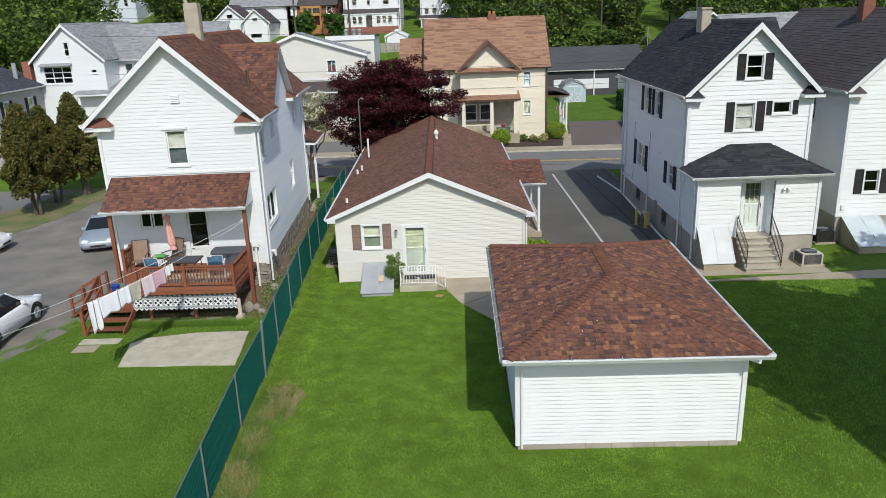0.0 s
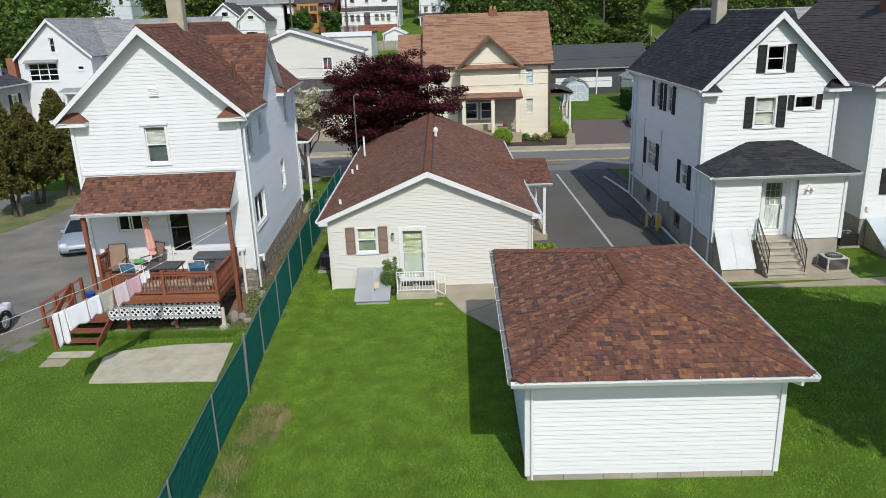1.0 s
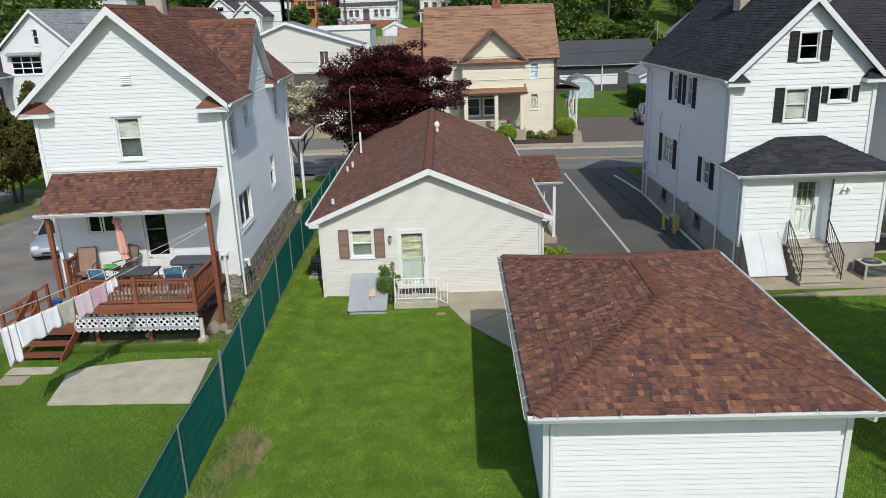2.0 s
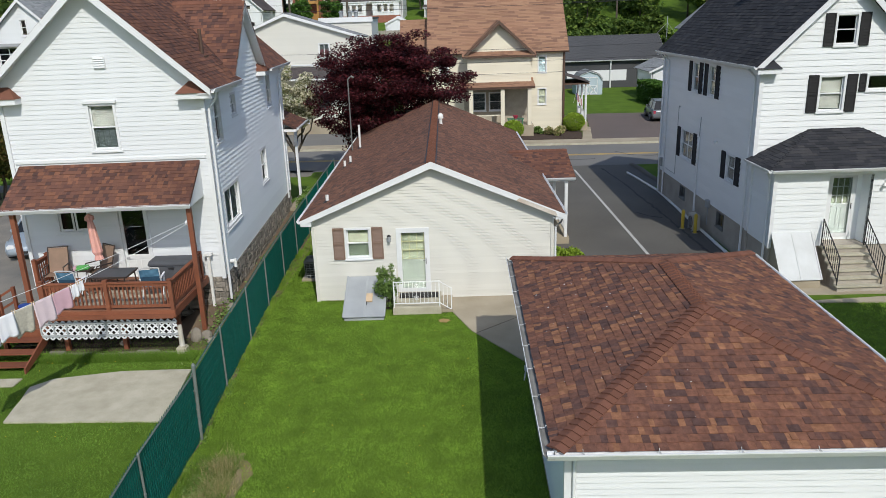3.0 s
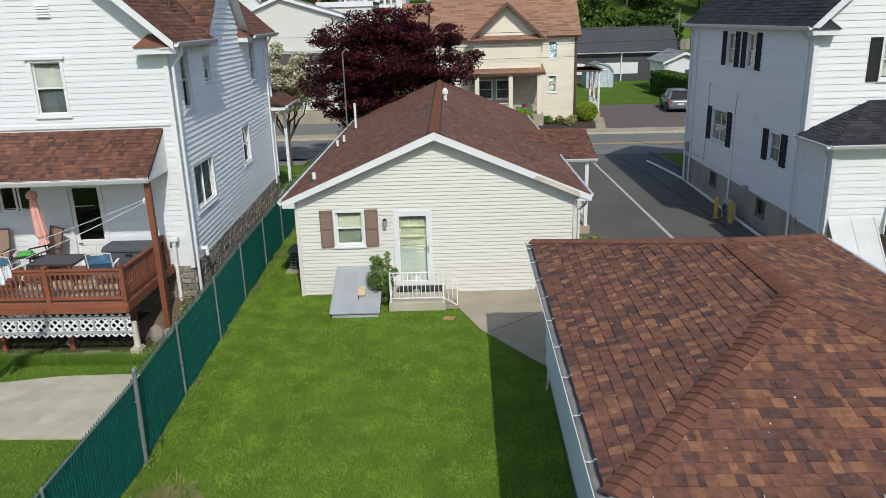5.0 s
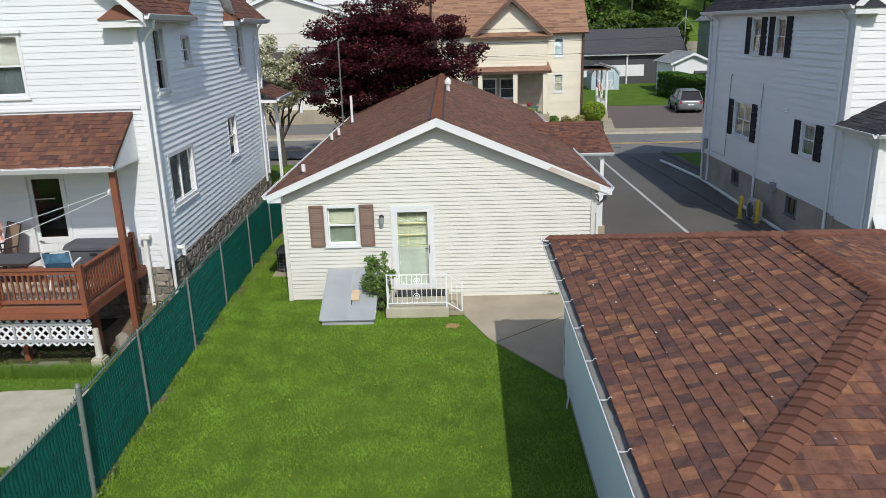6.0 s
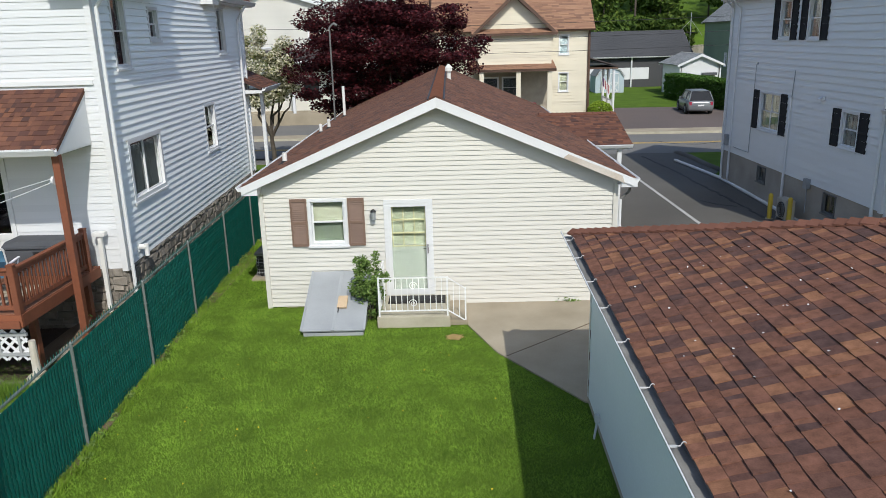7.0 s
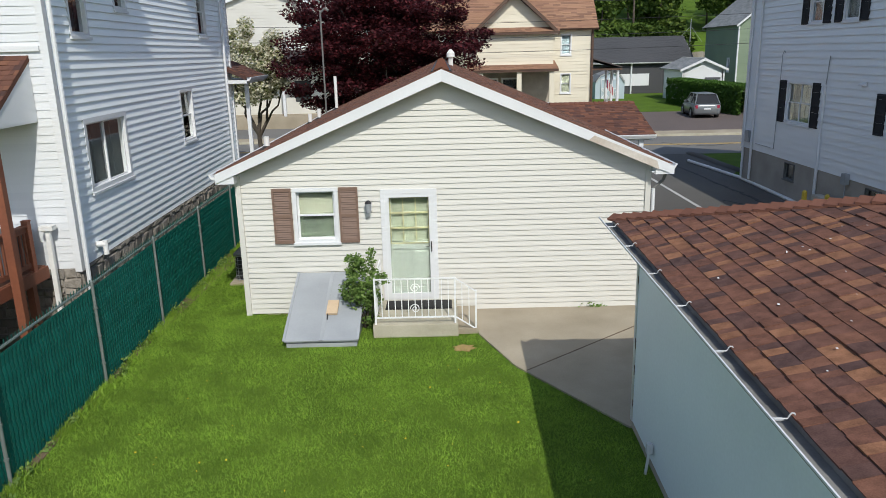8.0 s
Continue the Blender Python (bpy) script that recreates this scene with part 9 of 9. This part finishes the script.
for k in range(9):
    bm = bmesh.new()
    x = 0.10 + 0.085 * k
    z = 1.05 - 0.11 * k
    prism(bm, [(x, -0.3, z), (x + 0.085, -0.32, z - 0.09), (x + 0.10, -0.32, z - 0.92), (x + 0.015, -0.3, z - 0.86)], (0, 0.01, 0))
    part("stripe", bm, FLAG_BLUE if k < 1 else (FLAG_RED if k % 2 else FLAG_WHITE), flag)


# ---- plants ----
def leaf_quads(points, size, flat_bias=0.0, long=1.5):
    """Diamond leaves at the points, turned at random."""
    n = len(points)
    a = RNG.normal(size=(n, 3))
    a[:, 2] *= 1 - flat_bias
    a /= np.linalg.norm(a, axis=1, keepdims=True)
    b = RNG.normal(size=(n, 3))
    b[:, 2] *= 1 - flat_bias
    b -= (b * a).sum(1, keepdims=True) * a
    b /= np.linalg.norm(b, axis=1, keepdims=True)
    s = RNG.uniform(size[0], size[1], (n, 1)) / 2
    v = np.stack([points - a * s * long, points + b * s, points + a * s * long, points - b * s], 1).reshape(-1, 3)
    f = np.arange(4 * n).reshape(n, 4)
    return v, f


def mesh_of(name, v, f, material, parent=None, label=""):
    me = bpy.data.meshes.new(name)
    me.vertices.add(len(v))
    me.vertices.foreach_set("co", np.asarray(v, dtype=np.float32).ravel())
    k = f.shape[1]
    me.loops.add(f.size)
    me.loops.foreach_set("vertex_index", f.astype(np.int32).ravel())
    me.polygons.add(len(f))
    me.polygons.foreach_set("loop_start", np.arange(0, f.size, k, dtype=np.int32))
    me.update(calc_edges=True)
    me.validate()
    return put(name, me, material, parent, label)


def clumps(centres, radii, per, squash=0.7):
    """Leaf places: a cloud round every clump's centre."""
    out = []
    for c, r in zip(centres, radii):
        p = RNG.normal(size=(per, 3))
        p /= np.linalg.norm(p, axis=1, keepdims=True)
        p *= (RNG.uniform(0, 1, (per, 1)) ** 0.45) * r
        p[:, 2] *= squash
        out.append(p + c)
    return np.concatenate(out)


def limb(bm, p, q, r0, r1, bends=3, wob=0.12, seg=7):
    p, q = Vector(p), Vector(q)
    last, lr = p, r0
    for i in range(1, bends + 1):
        f = i / bends
        n = p.lerp(q, f) + (Vector(RNG.normal(size=3)) * wob * (q - p).length * 0.3 if i < bends else Vector())
        r = r0 + (r1 - r0) * f
        tube(bm, last, n, lr, seg, r)
        last, lr = n, r


def broad_tree(m, name, label, trunk_h, crown_c, crown_r, n_clumps, per, clump_r, leaf, leaf_size, limbs=7, trunk_r=0.2, flat_bias=0.3, shell=0.55, tagcat="tree", low=-0.75, squash=0.7):
    t = thing(name, m, label, tagcat)
    bm = bmesh.new()
    cc, cr = np.array(crown_c), np.array(crown_r)
    dirs = RNG.normal(size=(n_clumps, 3))
    dirs /= np.linalg.norm(dirs, axis=1, keepdims=True)
    dirs[:, 2] = np.maximum(dirs[:, 2], low)
    rad = shell + (1 - shell) * RNG.uniform(0, 1, (n_clumps, 1))
    centres = cc + dirs * rad * cr * RNG.uniform(0.88, 1.1, (n_clumps, 1))
    limb(bm, (0, 0, -0.1), (crown_c[0] * 0.3, crown_c[1] * 0.3, trunk_h), trunk_r, trunk_r * 0.7, 3, 0.06, 10)
    for i in range(limbs):
        tgt = centres[i * (n_clumps // limbs)]
        limb(bm, (crown_c[0] * 0.3, crown_c[1] * 0.3, trunk_h * RNG.uniform(0.7, 1.0)), tgt, trunk_r * 0.5, 0.03, 4, 0.2)
    for i in range(limbs * 2):
        tgt = centres[RNG.integers(n_clumps)]
        start = cc + (tgt - cc) * 0.2
        limb(bm, start, tgt, trunk_r * 0.2, 0.015, 3, 0.2, 5)
    part("trunk", bm, BARK, t)
    pts = clumps(centres, RNG.uniform(clump_r * 0.6, clump_r * 1.25, n_clumps), per, squash)
    v, f = leaf_quads(pts, leaf_size, flat_bias)
    mesh_of("crown", v, f, leaf, t)
    return t


broad_tree(pose(-2.7, 47.5, 0), "maple_tree", "dark red Japanese maple tree with spreading crown", 2.2, (-0.35, 0, 4.98), (4.6, 3.6, 3.5), 280, 420, 0.85, LEAF_MAPLE, (0.045, 0.12), 11, 0.24, 0.65, 0.35, squash=0.42, low=-0.93)
broad_tree(pose(-8.6, 48.2, 0), "dogwood_tree", "white-blossoming dogwood tree by the street", 1.9, (0.0, 0, 4.45), (1.75, 1.6, 1.9), 84, 260, 0.45, LEAF_BLOSSOM, (0.05, 0.11), 6, 0.12, 0.3, 0.4)


def cedar(m, high, radius, label):
    t = thing("cedar_tree", m, label, "tree", group="evergreens by the parking lot")
    bm = bmesh.new()
    for dx, dy in ((0, 0), (0.22, 0.1), (-0.15, 0.18)):
        limb(bm, (dx, dy, -0.1), (dx * 2.2, dy * 2.2, high * 0.7), 0.11, 0.04, 4, 0.06, 7)
    part("trunk", bm, BARK, t)
    n = 210
    z = RNG.uniform(0.24, 1.0, n)
    prof = np.where(z < 0.45, 0.6 + (z - 0.24) * 1.9, 1.0 * ((1.0 - z) / 0.55) ** 0.75)
    a = RNG.uniform(0, 2 * np.pi, n)
    r = radius * prof * np.sqrt(RNG.uniform(0.25, 1.0, n)) * RNG.uniform(0.8, 1.15, n)
    centres = np.stack([r * np.cos(a), r * np.sin(a), z * high], 1)
    pts = clumps(centres, RNG.uniform(0.16, 0.36, n), 120, 1.5)
    v, f = leaf_quads(pts, (0.052, 0.13), -0.3, 2.0)
    mesh_of("crown", v, f, LEAF_CEDAR, t)


for x, y, hgt, r in ((-23.8, 41.4, 6.3, 1.5), (-24.2, 44.4, 5.8, 1.55), (-23.3, 46.4, 6.3, 1.6), (-27.6, 40.0, 4.8, 1.5)):
    cedar(pose(x, y, height(x, y)), hgt, r, "bronze-green arborvitae with bare lower trunks")


def shrub(m, name, label, centre, radii, n, per, leaf, size, r=0.16, stems=6, category="shrub", group="", inner=0.35):
    s = thing(name, m, label, category, group)
    cc, cr = np.array(centre), np.array(radii)
    d = RNG.normal(size=(n, 3))
    d /= np.linalg.norm(d, axis=1, keepdims=True)
    c = cc + d * cr * (RNG.uniform(inner, 1.0, (n, 1)))
    bm = bmesh.new()
    for i in range(stems):
        limb(bm, (0.05 * RNG.normal(), 0.05 * RNG.normal(), 0), c[i], 0.02, 0.006, 3, 0.2, 5)
    part("woody_base", bm, BARK, s)
    pts = clumps(c, RNG.uniform(r * 0.6, r * 1.3, n), per, 0.9)
    pts[:, 2] = np.maximum(pts[:, 2], 0.03)
    v, f = leaf_quads(pts, size, 0.2)
    mesh_of("leaves", v, f, leaf, s)


shrub(pose(-1.42, 27.65, 0), "rose_bush", "leafy green rose bush beside the back door", (0.02, -0.1, 0.86), (0.42, 0.36, 0.80), 74, 55, LEAF_BUSH, (0.022, 0.055), 0.13, 14)
for x, y, r in ((2.85, 59.75, 0.75), (4.75, 59.55, 0.92), (9.5, 62.2, 0.97)):
    shrub(pose(x, y, 0.1), "round_shrub", "clipped round yellow-green shrub", (0, 0, r * 0.75), (r * 0.84, r * 0.84, r * 0.70), 900, 24, LEAF_LIME, (0.034, 0.066), 0.055, 5, group="clipped shrubs", inner=0.86)
shrub(pose(-6.0, 38.6, 0), "shrub", "scraggy brown-green shrub by the stone foundation", (0, 0, 0.8), (0.5, 0.9, 0.75), 70, 60, LEAF_BUSH, (0.04, 0.09), 0.2, 12)
shrub(pose(4.75, 31.7, 0), "shrub", "yellow-green shrub at the side porch", (0, 0, 0.35), (0.8, 0.5, 0.3), 60, 50, LEAF_LIME, (0.04, 0.09), 0.15, 5)
for x, y in ((7.5, 60.8), (8.1, 60.2), (6.7, 61.2), (8.5, 61.2)):
    shrub(pose(x, y, 0.14), "bed_plant", "spiky pale plant in the mulch bed", (0, 0, 0.28), (0.35, 0.35, 0.25), 25, 40, BLADE_DRY if x > 7.2 else LEAF_BUSH, (0.06, 0.14), 0.13, 4, group="plants in the bed")
for x, y, hgt in ((-20.3, 109.5, 3.6), (-16.2, 110.5, 3.2)):
    broad_tree(pose(x, y, height(x, y)), "bushy_tree", "dark green bushy tree before the houses", 0.8, (0, 0, hgt * 0.55), (1.5, 1.4, hgt * 0.5), 40, 90, 0.6, LEAF_HEDGE, (0.14, 0.3), 4, 0.1)


def hedge():
    t = thing("hedge", pose(0, 0, 0), "dense clipped green hedge beside the parking pad", "hedge")
    a, b = np.array([19.0, 80.0]), np.array([20.6, 67.3])
    n = 40000
    f = RNG.uniform(0, 1, n)
    w = RNG.uniform(-0.75, 0.75, n)
    z = RNG.uniform(0, 1, n)
    face = RNG.integers(0, 3, n)
    w = np.where(face == 0, np.sign(w) * 0.75, w)
    z = np.where(face > 0, 1.0, z)
    way = (b - a) / np.linalg.norm(b - a)
    nrm = np.array([-way[1], way[0]])
    base = a + (b - a) * f[:, None] + nrm * (w + RNG.normal(0, 0.05, n))[:, None]
    g = np.array([height(x, y) for x, y in base])
    pts = np.stack([base[:, 0], base[:, 1], g + z * 1.95 + RNG.normal(0, 0.06, n)], 1)
    v, q = leaf_quads(pts, (0.08, 0.17), 0.1)
    mesh_of("leaves", v, q, LEAF_HEDGE, t)
    bm = bmesh.new()
    for i in range(8):
        p = a + (b - a) * (i + 0.5) / 8
        z0 = height(p[0], p[1])
        limb(bm, (p[0], p[1], z0 - 0.1), (p[0], p[1], z0 + 1.4), 0.08, 0.03)
    part("woody_base", bm, BARK, t)


hedge()


def woods():
    """The wooded slopes beyond the houses, one mass of crowns and trunks."""
    spots = []
    def fill(x0, x1, y0, y1, n, hmin, hmax):
        for _ in range(n):
            spots.append((RNG.uniform(x0, x1), RNG.uniform(y0, y1), RNG.uniform(hmin, hmax)))
    fill(0, 60, 108, 120, 75, 6, 9.5)
    fill(2, 27, 103.5, 109, 55, 2.5, 4.5)
    fill(-2, 80, 118, 150, 60, 8, 13)
    fill(-75, -36, 72, 100, 48, 7, 11)
    fill(-100, -40, 100, 150, 50, 8, 12)
    fill(-50, -30, 118, 135, 18, 6, 10)
    fill(-60, 20, 128, 170, 50, 8, 13)
    fill(-160, 160, 165, 260, 160, 10, 16)
    fill(40, 90, 60, 105, 45, 7, 11)
    allv, allf, k = [], [], 0
    bm = bmesh.new()
    for x, y, hgt in spots:
        if (x - 5) ** 2 + (y - 66) ** 2 < 200 or (-34 < x < 2 and 104 < y < 128) or (9 < x < 28 and y < 103) or (28 < x < 40 and y < 118) or (70 < y < 150 and abs(x - 1.3 + 0.422 * (y + 0.6)) < 0.036 * y) or (-78 < x < -52 and 146 < y < 166):
            continue
        z = height(x, y)
        far = y > 150
        n = 9 if far else 26
        d = RNG.normal(size=(n, 3))
        d /= np.linalg.norm(d, axis=1, keepdims=True)
        r = hgt * RNG.uniform(0.26, 0.36)
        c = np.array([x, y, z + hgt * 0.58]) + d * np.array([r, r, hgt * 0.40]) * RNG.uniform(0.5, 1.0, (n, 1))
        pts = clumps(c, RNG.uniform(r * 0.3, r * 0.55, n), 24 if far else 46, 0.75)
        v, f = leaf_quads(pts, (0.5, 1.0) if far else (0.22, 0.45), 0.3)
        allv.append(v)
        allf.append(f + k)
        k += len(v)
        if not far:
            limb(bm, (x, y, z - 0.3), (x + RNG.normal() * 0.3, y, z + hgt * 0.75), 0.16, 0.05, 3, 0.08, 6)
    w = mesh_of("woods", np.concatenate(allv), np.concatenate(allf), LEAF_WOODS, None, "dense mixed green woods on the slopes")
    tagged(w, category="woods", kind="stuff")
    ob = part("woods_trunks", bm, BARK, None, "grey-brown trunks among the woods")
    tagged(ob, category="trunks", kind="stuff")


woods()

# tall trees beyond the view to the right, over the side lawn
for x, y, hgt, r in ((15.6, 10.0, 8.6, 3.3), (18.8, 13.5, 8.8, 3.8), (15.0, 13.6, 9.6, 2.8), (20.0, 5.0, 9.0, 3.6), (22.5, 18.0, 8.6, 3.6), (17.2, 1.5, 8.8, 2.6)):
    broad_tree(pose(x, y, 0), "shade_tree", "tall leafy tree at the edge of the side lawn", 4.0, (0, 0, hgt), (r, r, 2.9), 60, 90, 1.0, LEAF_WOODS, (0.2, 0.42), 7, 0.28, 0.35, 0.4)


# ---- grass ----
def blades(name, label, n, pick, material, tall=(0.035, 0.075), wide=0.012, lean=0.6):
    """Single blades of grass over the places that pick returns."""
    p = pick(n)
    n = len(p)
    a = RNG.uniform(0, 2 * np.pi, n)
    w = np.stack([np.cos(a), np.sin(a), np.zeros(n)], 1) * (RNG.uniform(0.6, 1.3, n) * wide / 2)[:, None]
    h = RNG.uniform(*tall, n)
    tip = np.stack([RNG.normal(0, lean, n) * h, RNG.normal(0, lean, n) * h, h], 1)
    v = np.stack([p - w, p + w, p + tip], 1).reshape(-1, 3)
    ob = mesh_of(name, v, np.arange(3 * n).reshape(n, 3), material, None, label)
    tagged(ob, category="grass", kind="stuff")


def area(x0, x1, y0, y1, keep=lambda x, y: np.ones(len(x), bool), z=0.0):
    def pick(n):
        x, y = RNG.uniform(x0, x1, n), RNG.uniform(y0, y1, n)
        k = keep(x, y)
        return np.stack([x[k], y[k], np.full(k.sum(), z)], 1)
    return pick


def yard(x, y):
    fence_x = np.interp(y, FENCE_Y, FENCE_X) + 0.06
    ok = (x > fence_x + 0.04 + 0.06 * np.sin(y * 3.1) * np.sin(y * 7.7)) & ~((x > 2.55) & (x < 8.15) & (y > 15.7) & (y < 23.8))
    ok &= ~((y > 28.45) & (x > -4.0)) & ~((np.abs(x + 2.1) < 0.64) & (y > 26.65)) & ~((x > -1.24) & (x < 0.5) & (y > 27.08))
    ok &= ~((y > 23.7) & (x > 2.5)) & ~((x > np.interp(y, [23.75, 25.75, 27.15, 28.3], [2.55, 1.2, 0.66, 0.62])) & (y > 23.75))
    ok &= ~((y < 19.4) & (x < np.interp(y, [11, 13.5, 15.6, 17, 18.4, 19.4], [-3.8, -3.85, -4.05, -3.8, -3.52, -3.85])))
    ok &= ((x - 0.4) / 0.24) ** 2 + ((y - 26.55) / 0.24) ** 2 > RNG.uniform(0, 1, len(x)) ** 0.6
    return ok


def left_yard(x, y):
    ok = (x < np.interp(y, FENCE_Y, FENCE_X) - 0.09) & (y < 25.6)
    ok &= ~((x > -10.2) & (x < -6.1) & (y > 20.9) & (y < np.interp(x, [-9.9, -8.2, -6.3], [23.08, 23.45, 23.52])))
    ok &= x > np.interp(y, [15, 19.6, 21.5, 24.0, 26.2], [-22, -17, -14.2, -13.1, -12.5])
    return ok


blades("grass", "short green grass of the back yard", 900000, area(-6, 8.4, 11.5, 29.5, yard), BLADE, (0.018, 0.052), 0.0078, 0.75)
blades("grass", "short green grass between fence and bungalow", 30000, area(-5.9, -3.93, 29.4, 38, lambda x, y: x > np.interp(y, FENCE_Y, FENCE_X) + 0.1), BLADE, (0.03, 0.085), 0.012, 0.75)
blades("grass", "short green grass of the neighbouring yard", 260000, area(-17, -4.3, 11, 25.6, left_yard), BLADE_DULL, (0.022, 0.058), 0.013, 0.8)
blades("grass", "short green grass of the side lawn", 180000, area(8.2, 24, 11, 27.3, lambda x, y: y < 27.3), BLADE, (0.03, 0.075), 0.015, 0.75)


def lot_edge(n):
    """Scattered weeds where the lawn frays out into the gravel."""
    y = RNG.uniform(19.0, 26.0, n)
    x = np.interp(y, [15, 19.6, 21.5, 24.0, 26.2], [-22, -17, -14.2, -13.1, -12.5]) - np.abs(RNG.normal(0, 0.45, n))
    keep = np.sin(x * 5.1 + y * 2.3) + np.sin(y * 4.7 - x * 1.9) + RNG.normal(0, 0.5, n) > 0.1
    return np.stack([x, y, np.full(n, 0.01)], 1)[keep]


blades("weeds", "sparse weeds at the gravel edge", 12000, lot_edge, BLADE_DULL, (0.03, 0.09), 0.015, 0.8)


def fence_weeds(n):
    y = RNG.uniform(12, 34, n)
    x = np.interp(y, FENCE_Y, FENCE_X) + np.abs(RNG.normal(0.02, 0.10, n))
    keep = (np.sin(y * 2.1) + np.sin(y * 5.3 + 1) + RNG.normal(0, 0.8, n)) > -0.2
    return np.stack([x, y, np.zeros(n)], 1)[keep]


def patch_weeds(cx, cy, rx, ry):
    def pick(n):
        return np.stack([RNG.normal(cx, rx, n), RNG.normal(cy, ry, n), np.zeros(n)], 1)
    return pick


blades("weeds", "long uncut grass along the deck skirt", 9000, area(-10.8, -6.5, 24.05, 24.38), BLADE_DULL, (0.08, 0.30), 0.014, 0.45)
blades("weeds", "tall green weeds along the fence foot", 16000, fence_weeds, BLADE, (0.04, 0.14), 0.015)
TUFTS = ((-4.1, 18.9, 0.16, 0.22), (-4.0, 18.2, 0.18, 0.2), (-4.25, 17.6, 0.14, 0.18), (-4.3, 16.3, 0.16, 0.3), (-4.35, 14.9, 0.15, 0.2), (-4.1, 14.2, 0.22, 0.35), (-4.2, 13.2, 0.2, 0.35), (-4.1, 12.2, 0.2, 0.35))
for cx, cy, rx, ry in TUFTS:
    blades("weeds", "dry straw-coloured tufts in the weedy bed", 1500, patch_weeds(cx, cy, rx, ry), BLADE_DRY, (0.06, 0.26), 0.010, 0.5)
for cx, cy, rx, ry in ((-4.3, 17.9, 0.2, 0.5), (-4.4, 16.9, 0.14, 0.4), (-4.35, 15.7, 0.16, 0.5), (-4.35, 13.7, 0.2, 0.5), (-4.25, 12.7, 0.2, 0.4)):
    p = np.stack([RNG.normal(cx, rx, 1500), RNG.normal(cy, ry, 1500), np.abs(RNG.normal(0.05, 0.05, 1500)) + 0.01], 1)
    v, f = leaf_quads(p, (0.015, 0.04), 0.5)
    tagged(mesh_of("weed_clump", v, f, LEAF_BUSH, None, "low leafy weeds at the fence foot"), category="weeds", kind="stuff")


def bed_grass(n):
    y = RNG.uniform(11, 19.4, n)
    return np.stack([np.interp(y, FENCE_Y, FENCE_X) + RNG.uniform(0.1, 1.1, n) ** 1.2, y, np.zeros(n)], 1)


blades("weeds", "uneven green weeds in the bed by the fence", 30000, bed_grass, BLADE_DULL, (0.04, 0.15), 0.012, 0.6)
for cx, cy, n in ((-6.0, 27.2, 520), (-6.05, 32.0, 700), (-6.1, 36.0, 600), (-6.35, 26.2, 420)):
    p = np.stack([RNG.normal(cx, 0.25, n), RNG.normal(cy, 0.8, n), np.abs(RNG.normal(0.07, 0.08, n)) + 0.01], 1)
    p[:, 2] += [bank_z(a, b) for a, b in p[:, :2]]
    v, f = leaf_quads(p, (0.03, 0.075), 0.4)
    tagged(mesh_of("weed_clump", v, f, LEAF_BUSH, None, "leafy weeds along the stone foundation"), category="weeds", kind="stuff")
wy = RNG.uniform(18.8, 33, 40)
wx = np.interp(wy, FENCE_Y, FENCE_X) + np.abs(RNG.normal(0.03, 0.05, 40)) + 0.03
p = np.stack([np.repeat(wx, 40) + RNG.normal(0, 0.04, 1600), np.repeat(wy, 40) + RNG.normal(0, 0.06, 1600), np.abs(RNG.normal(0.04, 0.05, 1600)) + 0.01], 1)
v, f = leaf_quads(p, (0.015, 0.045), 0.4)
tagged(mesh_of("weed_clump", v, f, LEAF_BUSH, None, "small leafy weeds along the fence foot"), category="weeds", kind="stuff")
p = np.stack([RNG.normal(2.96, 0.12, 30), 28.44 + RNG.normal(0, 0.012, 30), np.abs(RNG.normal(0.03, 0.04, 30)) + 0.04], 1)
v, f = leaf_quads(p, (0.025, 0.05), 0.4)
tagged(mesh_of("weed_clump", v, f, LEAF_BUSH, None, "small weed growing at the foot of the siding"), category="weeds", kind="stuff")
DANDELION = mat("dandelion", (0.75, 0.55, 0.03), (0.7, 0.5, 0.02), 5, 40, 0.8, 0.0, grain=0.05)
n = 60
fx, fy = RNG.uniform(2.6, 5.0, n), RNG.uniform(15.6, 21.5, n)
fz = np.minimum(2.80 + (fx - 2.33) * 0.297, 2.80 + (fy - 15.15) * 0.281) + 0.024
v, f = leaf_quads(np.stack([fx, fy, fz], 1), (0.012, 0.026), 0.9, 1.4)
tagged(mesh_of("petals", v, f, TRIM, None, "pale fallen petals on the garage shingles"), category="petals", kind="stuff")
n = 110
p = np.stack([RNG.uniform(-5, 2, n), RNG.uniform(14, 27, n), np.full(n, 0.08)], 1)
p = p[yard(p[:, 0], p[:, 1])]
q = np.stack([RNG.uniform(-12, -5.2, n), RNG.uniform(20, 25.5, n), np.full(n, 0.08)], 1)
v, f = leaf_quads(np.concatenate([p, q[left_yard(q[:, 0], q[:, 1])]]), (0.02, 0.035), 0.8, 1.0)
tagged(mesh_of("dandelions", v, f, DANDELION, None, "yellow dandelion heads dotted over the lawn"), category="flowers", kind="stuff")
